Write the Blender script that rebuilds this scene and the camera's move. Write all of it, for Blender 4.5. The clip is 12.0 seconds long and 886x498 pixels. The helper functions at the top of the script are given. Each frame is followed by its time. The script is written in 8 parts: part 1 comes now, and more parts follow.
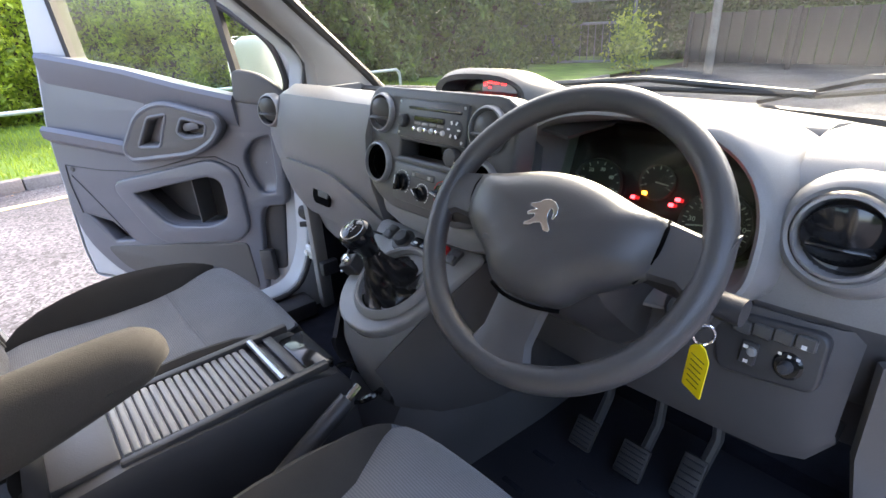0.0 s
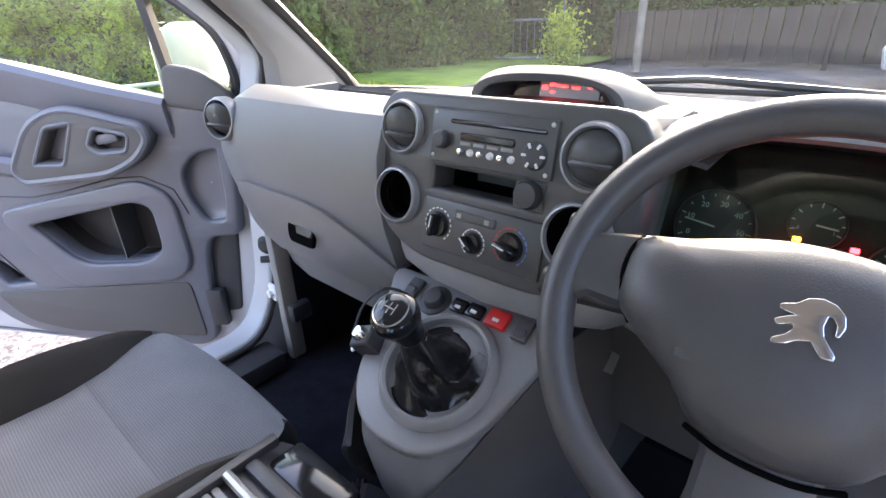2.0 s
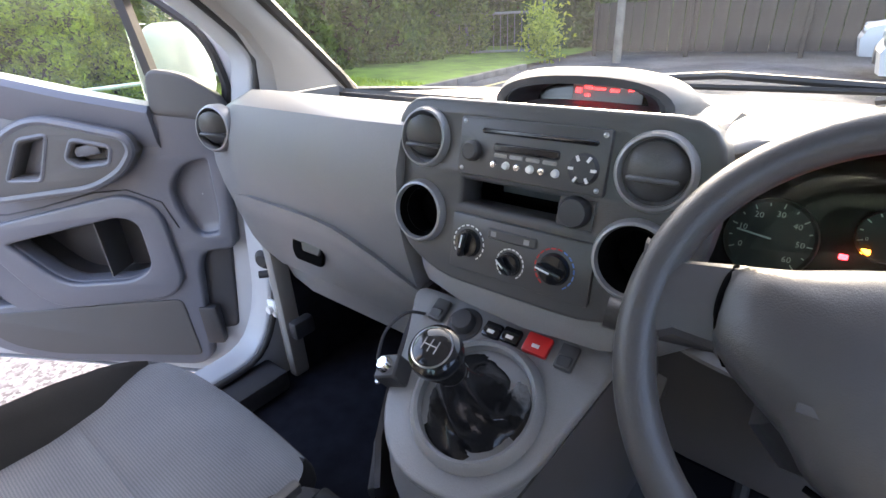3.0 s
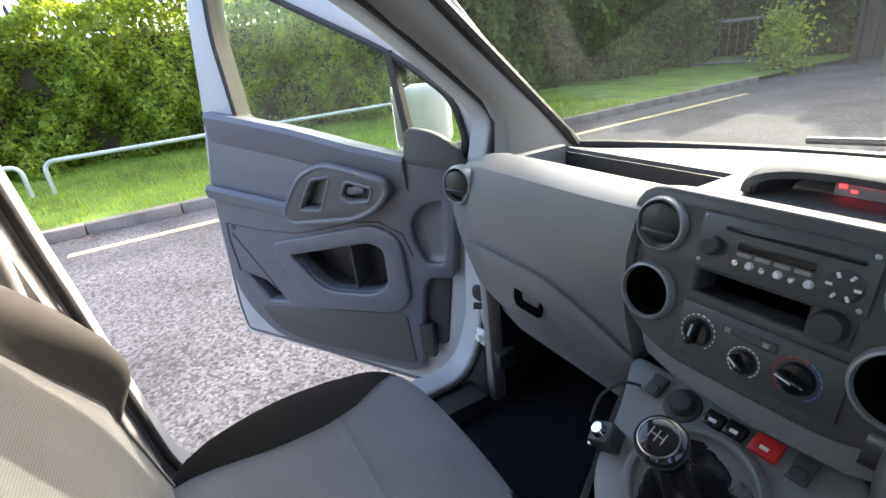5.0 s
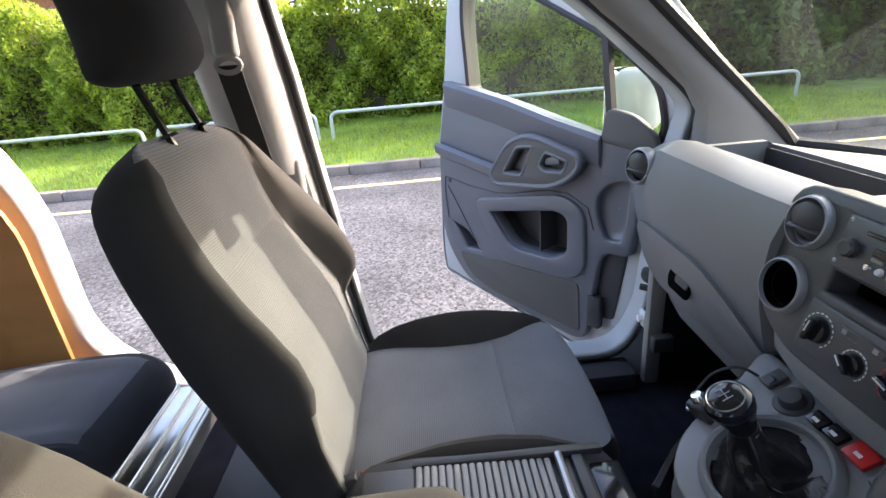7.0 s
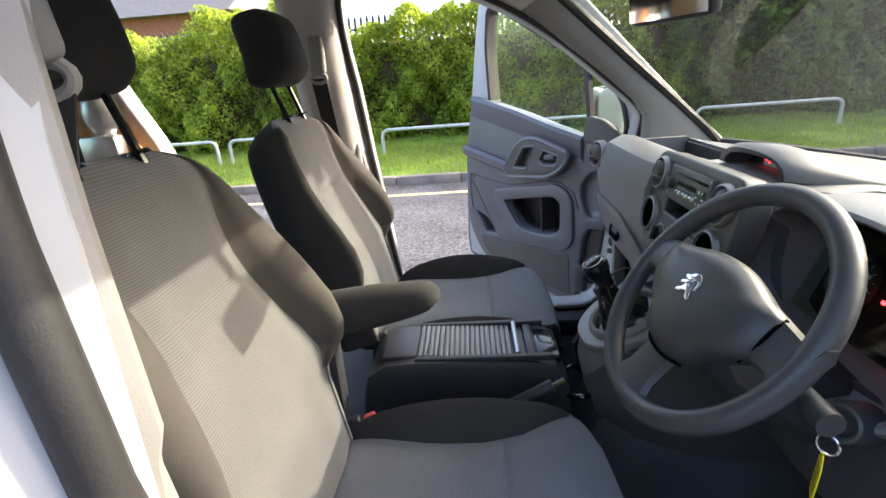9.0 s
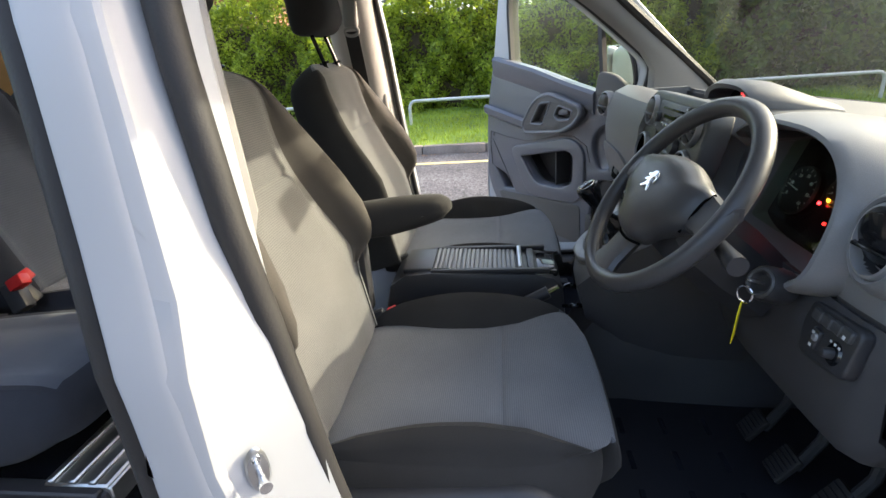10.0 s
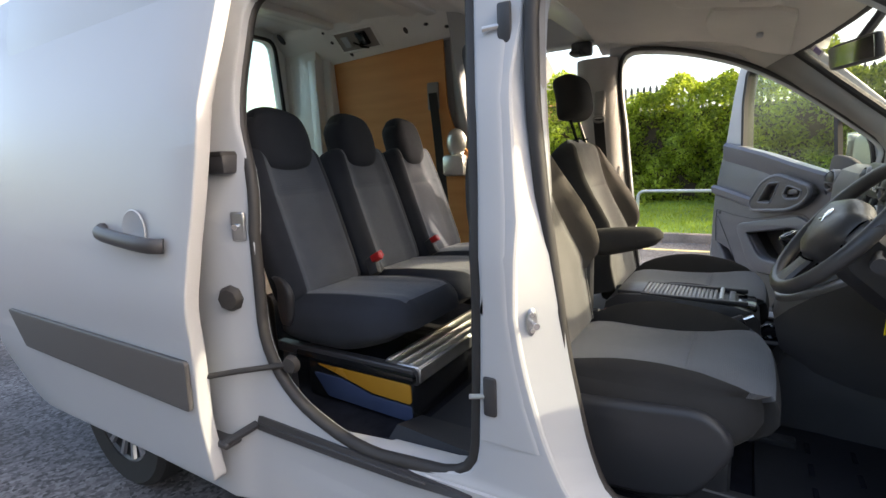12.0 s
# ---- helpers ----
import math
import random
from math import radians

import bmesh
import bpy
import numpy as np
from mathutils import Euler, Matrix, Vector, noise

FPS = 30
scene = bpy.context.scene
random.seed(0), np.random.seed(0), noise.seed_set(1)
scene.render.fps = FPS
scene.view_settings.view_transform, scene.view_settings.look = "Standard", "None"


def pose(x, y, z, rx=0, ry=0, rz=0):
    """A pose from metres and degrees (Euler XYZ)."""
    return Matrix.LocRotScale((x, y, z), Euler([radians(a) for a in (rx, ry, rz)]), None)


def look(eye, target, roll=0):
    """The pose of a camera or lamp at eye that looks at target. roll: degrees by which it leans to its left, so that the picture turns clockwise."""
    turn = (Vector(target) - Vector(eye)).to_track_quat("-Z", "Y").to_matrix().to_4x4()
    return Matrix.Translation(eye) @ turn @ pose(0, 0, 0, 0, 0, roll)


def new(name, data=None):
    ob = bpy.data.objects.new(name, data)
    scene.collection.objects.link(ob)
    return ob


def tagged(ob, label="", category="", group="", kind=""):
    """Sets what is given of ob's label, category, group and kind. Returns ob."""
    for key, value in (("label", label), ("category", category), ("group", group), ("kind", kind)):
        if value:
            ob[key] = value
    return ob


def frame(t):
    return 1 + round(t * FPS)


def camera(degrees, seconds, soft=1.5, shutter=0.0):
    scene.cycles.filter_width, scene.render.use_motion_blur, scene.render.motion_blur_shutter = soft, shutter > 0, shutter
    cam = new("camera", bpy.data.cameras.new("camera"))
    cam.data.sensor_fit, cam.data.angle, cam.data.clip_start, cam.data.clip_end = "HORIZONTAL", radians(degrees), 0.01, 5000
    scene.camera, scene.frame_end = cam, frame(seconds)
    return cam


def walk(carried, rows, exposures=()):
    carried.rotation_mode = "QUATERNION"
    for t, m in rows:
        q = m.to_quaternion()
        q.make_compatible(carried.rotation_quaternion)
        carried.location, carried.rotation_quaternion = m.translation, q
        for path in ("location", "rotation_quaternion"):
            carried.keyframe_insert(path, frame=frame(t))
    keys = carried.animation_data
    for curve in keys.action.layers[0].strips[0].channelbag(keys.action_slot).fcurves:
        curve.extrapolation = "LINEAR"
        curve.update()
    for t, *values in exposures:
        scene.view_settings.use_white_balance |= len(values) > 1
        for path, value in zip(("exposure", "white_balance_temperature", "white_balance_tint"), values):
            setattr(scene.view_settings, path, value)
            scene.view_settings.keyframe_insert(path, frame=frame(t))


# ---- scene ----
cam = camera(84.0, 12.0)
PATH = [
    (0, (0.678, -0.447, 1.37), (-0.712, 0.733, 0.548), -3.1),
    (0.5, (0.601, -0.434, 1.376), (-0.746, 0.787, 0.544), -3.0),
    (1, (0.525, -0.405, 1.369), (-0.795, 0.846, 0.538), -2.8),
    (1.5, (0.435, -0.386, 1.361), (-0.846, 0.908, 0.534), -2.4),
    (2, (0.348, -0.373, 1.358), (-0.852, 0.984, 0.511), -2.1),
    (2.5, (0.297, -0.352, 1.361), (-0.828, 1.051, 0.486), -2.6),
    (4.5, (0.196, -0.417, 1.439), (-1.282, 0.707, 0.698), -5.4),
    (5, (0.254, -0.429, 1.478), (-1.388, 0.422, 0.715), -6.7),
    (5.5, (0.285, -0.416, 1.466), (-1.473, 0.149, 0.697), -6.5),
    (6, (0.316, -0.402, 1.49), (-1.486, -0.094, 0.677), -6.9),
    (6.5, (0.366, -0.399, 1.489), (-1.462, -0.265, 0.689), -6.0),
    (8.5, (0.874, -0.362, 1.481), (-1.007, -0.464, 0.808), -4.6),
    (9, (0.996, -0.31, 1.468), (-0.886, -0.447, 0.805), -4.4),
    (9.5, (1.113, -0.281, 1.435), (-0.753, -0.453, 0.736), -4.5),
    (10, (1.213, -0.271, 1.396), (-0.629, -0.514, 0.658), -4.3),
    (10.5, (1.421, -0.298, 1.351), (-0.402, -0.684, 0.625), -4.1),
    (11, (1.634, -0.326, 1.33), (-0.153, -0.947, 0.682), -4.0),
    (11.5, (1.723, -0.279, 1.345), (-0.014, -1.135, 0.846), -3.1),
    (12, (1.762, -0.175, 1.326), (0.089, -1.214, 0.975), -2.5),
]
walk(cam, [(t, look(eye, target, roll)) for t, eye, target, roll in PATH], ((0, 3.85, 6900, 17), (1.5, 4.10, 6900, 19), (2.5, 4.25, 6900, 20), (4.5, 3.30, 6650, 12), (6.5, 3.30, 6600, 13), (8.5, 3.22, 6650, 16), (9.5, 2.95, 6900, 10), (10, 2.95, 7000, 10), (10.5, 3.28, 7600, 12), (11, 3.35, 7900, 12), (12, 2.70, 7500, 11)))

# ---- light ----
SUN_TO = Vector((-0.30, 0.82, 0.467)).normalized()
sun_data = bpy.data.lights.new("sun", "SUN")
sun_data.energy, sun_data.angle, sun_data.color = 1.15, radians(0.6), (1.0, 0.92, 0.80)
sun = new("sun", sun_data)
sun.matrix_world = look(SUN_TO * 60, (0, 0, 0))
world = bpy.data.worlds.new("world")
scene.world = world
world.use_nodes = True
wn = world.node_tree.nodes
sky = wn.new("ShaderNodeTexSky")
sky.sky_type = "NISHITA"
sky.sun_disc = False
sky.sun_elevation = math.asin(SUN_TO.z)
sky.sun_rotation = math.atan2(SUN_TO.x, SUN_TO.y)
sky.air_density, sky.dust_density, sky.ozone_density = 0.9, 4.0, 0.8
world.node_tree.links.new(sky.outputs[0], wn["Background"].inputs[0])
wn["Background"].inputs[1].default_value = 0.12

# ---- materials ----


def material(name, color, rough=0.5, metal=0.0, vary=0.12, scale=6.0, bump=0.0, bump_scale=200.0, coat=0.0, island=0.0,
             color2=None, stretch=(1, 1, 1), spec=0.5, fine=0.0, sheen=0.0, trans=0.0):
    """A principled surface with colour variation at two scales and a fine relief."""
    m = bpy.data.materials.new(name)
    m.use_nodes = True
    nt = m.node_tree
    n, link = nt.nodes, nt.links.new
    b = n["Principled BSDF"]
    b.inputs["Roughness"].default_value = rough
    b.inputs["Metallic"].default_value = metal
    b.inputs["Specular IOR Level"].default_value = spec
    b.inputs["Coat Weight"].default_value = coat
    b.inputs["Coat Roughness"].default_value = 0.06
    b.inputs["Sheen Weight"].default_value = sheen
    tc = n.new("ShaderNodeTexCoord")
    mp = n.new("ShaderNodeMapping")
    mp.inputs["Scale"].default_value = stretch
    link(tc.outputs["Object"], mp.inputs["Vector"])
    t1 = n.new("ShaderNodeTexNoise")
    t1.inputs["Scale"].default_value = scale
    t1.inputs["Detail"].default_value = 5
    link(mp.outputs[0], t1.inputs["Vector"])
    ramp = n.new("ShaderNodeMix")
    ramp.data_type = "RGBA"
    c = Vector(color)
    lo = tuple(c * (1 - vary)) + (1,)
    hi = tuple((Vector(color2) if color2 else c * (1 + vary))) + (1,)
    ramp.inputs[6].default_value, ramp.inputs[7].default_value = lo, hi
    sep = n.new("ShaderNodeMapRange")
    sep.inputs[1].default_value, sep.inputs[2].default_value = 0.3, 0.7
    link(t1.outputs[0], sep.inputs[0])
    fac = sep.outputs[0]
    if island:
        geo = n.new("ShaderNodeNewGeometry")
        mx = n.new("ShaderNodeMix")
        mx.inputs[0].default_value = island
        link(fac, mx.inputs[2])
        link(geo.outputs["Random Per Island"], mx.inputs[3])
        fac = mx.outputs[0]
    link(fac, ramp.inputs[0])
    col = ramp.outputs[2]
    t2 = n.new("ShaderNodeTexNoise")
    t2.inputs["Scale"].default_value = bump_scale
    t2.inputs["Detail"].default_value = 3
    link(mp.outputs[0], t2.inputs["Vector"])
    if fine:
        hs = n.new("ShaderNodeMix")
        hs.data_type = "RGBA"
        hs.blend_type = "OVERLAY"
        hs.inputs[0].default_value = fine
        link(col, hs.inputs[6])
        link(t2.outputs[0], hs.inputs[7])
        col = hs.outputs[2]
    link(col, b.inputs["Base Color"])
    if bump:
        bp = n.new("ShaderNodeBump")
        bp.inputs["Strength"].default_value = bump
        bp.inputs["Distance"].default_value = 0.002
        link(t2.outputs[0], bp.inputs["Height"])
        link(bp.outputs[0], b.inputs["Normal"])
    rr = n.new("ShaderNodeMapRange")
    rr.inputs[3].default_value, rr.inputs[4].default_value = max(0.02, rough - 0.06), min(1, rough + 0.08)
    link(t1.outputs[0], rr.inputs[0])
    link(rr.outputs[0], b.inputs["Roughness"])
    if trans:
        b.inputs["Transmission Weight"].default_value = trans
    return m


def glass_material(name, tint, dust=0.05, gloss=1.0):
    """A thin pane: clear, with Fresnel gloss and a film of dust."""
    m = bpy.data.materials.new(name)
    m.use_nodes = True
    nt = m.node_tree
    n, link = nt.nodes, nt.links.new
    n.remove(n["Principled BSDF"])
    clear = n.new("ShaderNodeBsdfTransparent")
    clear.inputs[0].default_value = (*tint, 1)
    shine = n.new("ShaderNodeBsdfGlossy")
    shine.inputs["Roughness"].default_value = 0.03
    fr = n.new("ShaderNodeLayerWeight")
    fr.inputs[0].default_value = 0.5
    pw = n.new("ShaderNodeMath")
    pw.operation = "POWER"
    pw.inputs[1].default_value = 4.0
    link(fr.outputs["Facing"], pw.inputs[0])
    mul = n.new("ShaderNodeMath")
    mul.operation = "MULTIPLY_ADD"
    mul.inputs[1].default_value = 0.85 * gloss
    mul.inputs[2].default_value = 0.05 * gloss
    link(pw.outputs[0], mul.inputs[0])
    mix = n.new("ShaderNodeMixShader")
    link(mul.outputs[0], mix.inputs[0])
    link(clear.outputs[0], mix.inputs[1])
    link(shine.outputs[0], mix.inputs[2])
    film = n.new("ShaderNodeBsdfTranslucent")
    film.inputs[0].default_value = (0.85, 0.83, 0.78, 1)
    film2 = n.new("ShaderNodeBsdfDiffuse")
    film2.inputs[0].default_value = (0.85, 0.83, 0.78, 1)
    fm = n.new("ShaderNodeMixShader")
    link(film.outputs[0], fm.inputs[1])
    link(film2.outputs[0], fm.inputs[2])
    tc = n.new("ShaderNodeTexCoord")
    nz = n.new("ShaderNodeTexNoise")
    nz.inputs["Scale"].default_value = 4.0
    nz.inputs["Detail"].default_value = 8
    link(tc.outputs["Object"], nz.inputs["Vector"])
    mr = n.new("ShaderNodeMapRange")
    mr.inputs[1].default_value, mr.inputs[2].default_value = 0.3, 0.75
    mr.inputs[3].default_value, mr.inputs[4].default_value = dust * 0.5, dust * 1.6
    link(nz.outputs[0], mr.inputs[0])
    vor = n.new("ShaderNodeTexVoronoi")
    vor.inputs["Scale"].default_value = 26.0
    link(tc.outputs["Object"], vor.inputs["Vector"])
    spot = n.new("ShaderNodeMapRange")
    spot.inputs[1].default_value, spot.inputs[2].default_value = 0.05, 0.03
    spot.inputs[3].default_value, spot.inputs[4].default_value = 0.0, dust * 4
    link(vor.outputs[0], spot.inputs[0])
    add = n.new("ShaderNodeMath")
    add.use_clamp = True
    link(mr.outputs[0], add.inputs[0])
    link(spot.outputs[0], add.inputs[1])
    out = n.new("ShaderNodeMixShader")
    link(add.outputs[0], out.inputs[0])
    link(mix.outputs[0], out.inputs[1])
    link(fm.outputs[0], out.inputs[2])
    link(out.outputs[0], n["Material Output"].inputs[0])
    return m


def glow(name, color, strength):
    m = bpy.data.materials.new(name)
    m.use_nodes = True
    b = m.node_tree.nodes["Principled BSDF"]
    b.inputs["Base Color"].default_value = (*color, 1)
    b.inputs["Emission Color"].default_value = (*color, 1)
    b.inputs["Emission Strength"].default_value = strength
    return m


def fabric(name, color, rib=0.0, pitch=420.0, axis="X", sheen=0.25):
    """Woven cloth with fine ribs."""
    m = material(name, color, rough=0.9, vary=0.10, scale=9, bump=0.35, bump_scale=900, spec=0.15, sheen=sheen, fine=0.25)
    if rib:
        nt = m.node_tree
        n, link = nt.nodes, nt.links.new
        b = n["Principled BSDF"]
        w = n.new("ShaderNodeTexWave")
        w.bands_direction = axis
        w.inputs["Scale"].default_value = pitch / 6.28
        w.inputs["Distortion"].default_value = 0.6
        w.inputs["Detail"].default_value = 1
        link(n["Texture Coordinate"].outputs["Object"], w.inputs["Vector"])
        mx = n.new("ShaderNodeMix")
        mx.data_type = "RGBA"
        mx.blend_type = "MULTIPLY"
        mx.inputs[0].default_value = rib
        old = b.inputs["Base Color"].links[0].from_socket
        link(old, mx.inputs[6])
        link(w.outputs[0], mx.inputs[7])
        link(mx.outputs[2], b.inputs["Base Color"])
    return m


M_dash = material("grey_grained_plastic", (0.205, 0.205, 0.212), 0.36, vary=0.07, scale=3, bump=0.22, bump_scale=700, fine=0.15)
M_dashlow = material("dark_grey_plastic", (0.185, 0.182, 0.186), 0.5, vary=0.05, scale=3, bump=0.35, bump_scale=700)
M_black = material("black_plastic", (0.040, 0.040, 0.044), 0.42, vary=0.1, scale=5, bump=0.2, bump_scale=600)
M_soft = material("black_leathergrain", (0.058, 0.058, 0.062), 0.34, vary=0.08, scale=5, bump=0.18, bump_scale=900)
M_gloss = material("black_gloss_plastic", (0.010, 0.011, 0.013), 0.12, vary=0.1, scale=4)
M_stack = material("anthracite_plastic", (0.072, 0.072, 0.074), 0.36, vary=0.05, scale=4, bump=0.15, bump_scale=600)
M_door = material("grey_door_plastic", (0.124, 0.129, 0.152), 0.33, vary=0.07, scale=3, bump=0.22, bump_scale=600, fine=0.15)
M_doordark = material("dark_door_plastic", (0.085, 0.081, 0.080), 0.55, vary=0.05, scale=3, bump=0.3, bump_scale=600)
M_seatdark = fabric("charcoal_cloth", (0.040, 0.038, 0.037), sheen=0.05)
M_seatside = fabric("taupe_bolster_cloth", (0.076, 0.068, 0.061), sheen=0.1)
M_seatgrey = fabric("grey_ribbed_cloth", (0.150, 0.159, 0.178), 0.30, 520, "Y")
M_seatgrey_b = fabric("grey_ribbed_back_cloth", (0.150, 0.146, 0.142), 0.32, 520, "Z")
M_rearcloth = fabric("dark_grey_cloth", (0.090, 0.099, 0.120), 0.15, 900, "Y")
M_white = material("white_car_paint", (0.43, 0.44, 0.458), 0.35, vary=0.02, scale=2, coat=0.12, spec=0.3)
M_trim = material("pale_pillar_trim", (0.50, 0.47, 0.45), 0.7, vary=0.04, scale=3, bump=0.3, bump_scale=800)
M_cream = material("white_inner_paint", (0.87, 0.875, 0.87), 0.35, vary=0.05, scale=3, coat=0.5)
M_liner = material("pale_grey_trim", (0.31, 0.295, 0.28), 0.7, vary=0.04, scale=3, bump=0.3, bump_scale=800)
M_head = material("headliner_felt", (0.66, 0.63, 0.595), 0.95, vary=0.05, scale=4, bump=0.4, bump_scale=900, spec=0.1)
M_pillar = material("grey_pillar_trim", (0.27, 0.258, 0.248), 0.6, vary=0.04, scale=3, bump=0.3, bump_scale=800)
# Near-black colour stands in for the shade inside holes, slots and gaps.
M_void = material("recess_shade_black", (0.002, 0.002, 0.0022), 0.95, vary=0.1, scale=5, spec=0.05)
# Darker copy of the dash plastic: tones down sun on upward faces by colour.
M_dash_dimmed = material("dimmed_dash_plastic", (0.105, 0.107, 0.113), 0.5, vary=0.05, scale=3, bump=0.35, bump_scale=700)
M_low = material("dark_lower_trim", (0.066, 0.064, 0.068), 0.5, spec=0.35, vary=0.15, scale=4, bump=0.2, bump_scale=600)
M_reardark = fabric("dark_rear_cloth", (0.036, 0.039, 0.048), sheen=0.05)
M_rubber = material("black_rubber_seal", (0.028, 0.026, 0.026), 0.6, vary=0.1, scale=20, bump=0.2, bump_scale=300)
M_carpet = material("black_carpet", (0.014, 0.015, 0.021), 1.0, vary=0.3, scale=20, bump=0.8, bump_scale=500, spec=0.1)
M_mat = material("black_rubber_mat", (0.010, 0.011, 0.016), 0.6, vary=0.2, scale=10, bump=0.3, bump_scale=200)
M_chrome = material("chrome", (0.75, 0.76, 0.78), 0.12, 1.0, vary=0.03, scale=8)
M_satin = material("satin_silver", (0.42, 0.43, 0.45), 0.32, 0.9, vary=0.05, scale=8)
M_ring = material("grey_vent_ring", (0.30, 0.30, 0.31), 0.36, 0.3, vary=0.04, scale=6)
M_steel = material("bare_steel", (0.55, 0.55, 0.54), 0.3, 0.9, vary=0.15, scale=12, bump=0.1)
M_ply = material("plywood_lining", (0.72, 0.31, 0.09), 0.55, vary=0.07, scale=3, stretch=(1, 0.6, 6), bump=0.1, color2=(0.76, 0.35, 0.115))
# Fixed colours for the orange and blue reflections on the black box.
M_orange_reflection = material("painted_orange_reflection", (0.50, 0.24, 0.03), 0.25, vary=0.15, scale=5)
M_blue_reflection = material("painted_blue_reflection", (0.045, 0.065, 0.13), 0.15, vary=0.15, scale=5)
M_red = material("red_plastic", (0.55, 0.02, 0.02), 0.35, vary=0.05, scale=10)
M_yellow = material("yellow_tag_plastic", (0.85, 0.70, 0.01), 0.4, vary=0.04, scale=10)
M_markwhite = material("white_print", (0.75, 0.75, 0.75), 0.5, vary=0.02)
M_markred = material("red_print", (0.6, 0.03, 0.03), 0.5, vary=0.02)
M_markblue = material("blue_print", (0.10, 0.22, 0.6), 0.5, vary=0.02)
M_ink = material("dark_ink", (0.10, 0.09, 0.02), 0.6, vary=0.02)
M_screen = material("dark_display", (0.014, 0.012, 0.013), 0.10, vary=0.05)
M_glowred = glow("red_warning_light", (1.0, 0.02, 0.03), 2.2)
M_glowamber = glow("amber_warning_light", (1.0, 0.25, 0.02), 2.2)
M_dispred = glow("red_display_segments", (0.9, 0.02, 0.02), 0.8)
M_glass = glass_material("windscreen_glass", (0.72, 0.765, 0.715), 0.006)
M_glass2 = glass_material("door_glass", (0.86, 0.93, 0.85), 0.005, 0.6)
M_mirror = material("mirror_glass", (0.85, 0.86, 0.87), 0.02, 1.0, vary=0.01)
M_tyre = material("tyre_rubber", (0.02, 0.02, 0.02), 0.75, vary=0.2, scale=10, bump=0.3, bump_scale=120)
M_asphalt = material("asphalt", (0.068, 0.067, 0.076), 0.9, vary=0.45, scale=1.1, bump=1.0, bump_scale=70, fine=0.6, color2=(0.098, 0.097, 0.106))
nt = M_asphalt.node_tree
vor = nt.nodes.new("ShaderNodeTexVoronoi")
vor.inputs["Scale"].default_value = 62.0
nt.links.new(nt.nodes["Texture Coordinate"].outputs["Object"], vor.inputs["Vector"])
rng = nt.nodes.new("ShaderNodeSeparateColor")
nt.links.new(vor.outputs["Color"], rng.inputs[0])
chip = nt.nodes.new("ShaderNodeMapRange")
chip.inputs[3].default_value, chip.inputs[4].default_value = 0.35, 1.75
nt.links.new(rng.outputs[0], chip.inputs[0])
mulc = nt.nodes.new("ShaderNodeMix")
mulc.data_type, mulc.blend_type = "RGBA", "MULTIPLY"
mulc.inputs[0].default_value = 1.0
bsdf = nt.nodes["Principled BSDF"]
nt.links.new(bsdf.inputs["Base Color"].links[0].from_socket, mulc.inputs[6])
nt.links.new(chip.outputs[0], mulc.inputs[7])
nt.links.new(mulc.outputs[2], bsdf.inputs["Base Color"])
M_line = material("faded_yellow_paint", (0.55, 0.46, 0.22), 0.85, vary=0.25, scale=7, bump=0.5, bump_scale=70, fine=0.4)
M_kerb = material("kerb_concrete", (0.20, 0.17, 0.15), 0.9, vary=0.3, scale=3, bump=0.6, bump_scale=60, fine=0.4)
M_grass = material("grass_ground", (0.13, 0.21, 0.025), 0.9, vary=0.4, scale=2, bump=0.8, bump_scale=50)
M_blade = material("grass_blades", (0.21, 0.33, 0.04), 0.6, vary=0.3, scale=1.0, island=0.6, color2=(0.34, 0.42, 0.07))
def leafy(m, share):
    """Let light through a leaf."""
    nt = m.node_tree
    n, link = nt.nodes, nt.links.new
    b = n["Principled BSDF"]
    tr = n.new("ShaderNodeBsdfTranslucent")
    col = b.inputs["Base Color"].links[0].from_socket
    br = n.new("ShaderNodeMix")
    br.data_type = "RGBA"
    br.blend_type = "MULTIPLY"
    br.inputs[0].default_value = 1.0
    br.inputs[7].default_value = (1.5, 1.45, 0.7, 1)
    link(col, br.inputs[6])
    link(br.outputs[2], tr.inputs[0])
    mx = n.new("ShaderNodeMixShader")
    mx.inputs[0].default_value = share
    link(b.outputs[0], mx.inputs[1])
    link(tr.outputs[0], mx.inputs[2])
    link(mx.outputs[0], n["Material Output"].inputs[0])
    return m


M_leaf = material("hedge_leaves", (0.125, 0.225, 0.03), 0.45, vary=0.5, scale=0.9, island=0.7, color2=(0.46, 0.55, 0.09))
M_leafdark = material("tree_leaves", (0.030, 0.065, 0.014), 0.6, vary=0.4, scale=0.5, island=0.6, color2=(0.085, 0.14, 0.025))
# Darker leaf copy: shade on the tall hedge is put into the colour.
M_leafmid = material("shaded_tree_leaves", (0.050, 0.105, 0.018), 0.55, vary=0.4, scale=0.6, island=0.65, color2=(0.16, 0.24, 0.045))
M_twig = material("brown_twigs", (0.07, 0.05, 0.03), 0.9, vary=0.3, scale=5)
M_dead = material("fallen_leaves", (0.22, 0.10, 0.04), 0.8, vary=0.4, scale=3, island=0.7, color2=(0.32, 0.19, 0.09))
for leaf_mat, share in ((M_leaf, 0.55), (M_leafdark, 0.25), (M_leafmid, 0.35), (M_blade, 0.55)):
    leafy(leaf_mat, share)
M_galv = material("galvanised_rail", (0.52, 0.53, 0.53), 0.45, 0.4, vary=0.12, scale=6, bump=0.1)
M_gate = material("dull_grey_steel", (0.16, 0.165, 0.165), 0.6, 0.3, vary=0.2, scale=5)
M_fence = material("dark_palisade_paint", (0.05, 0.055, 0.055), 0.5, vary=0.2, scale=4)
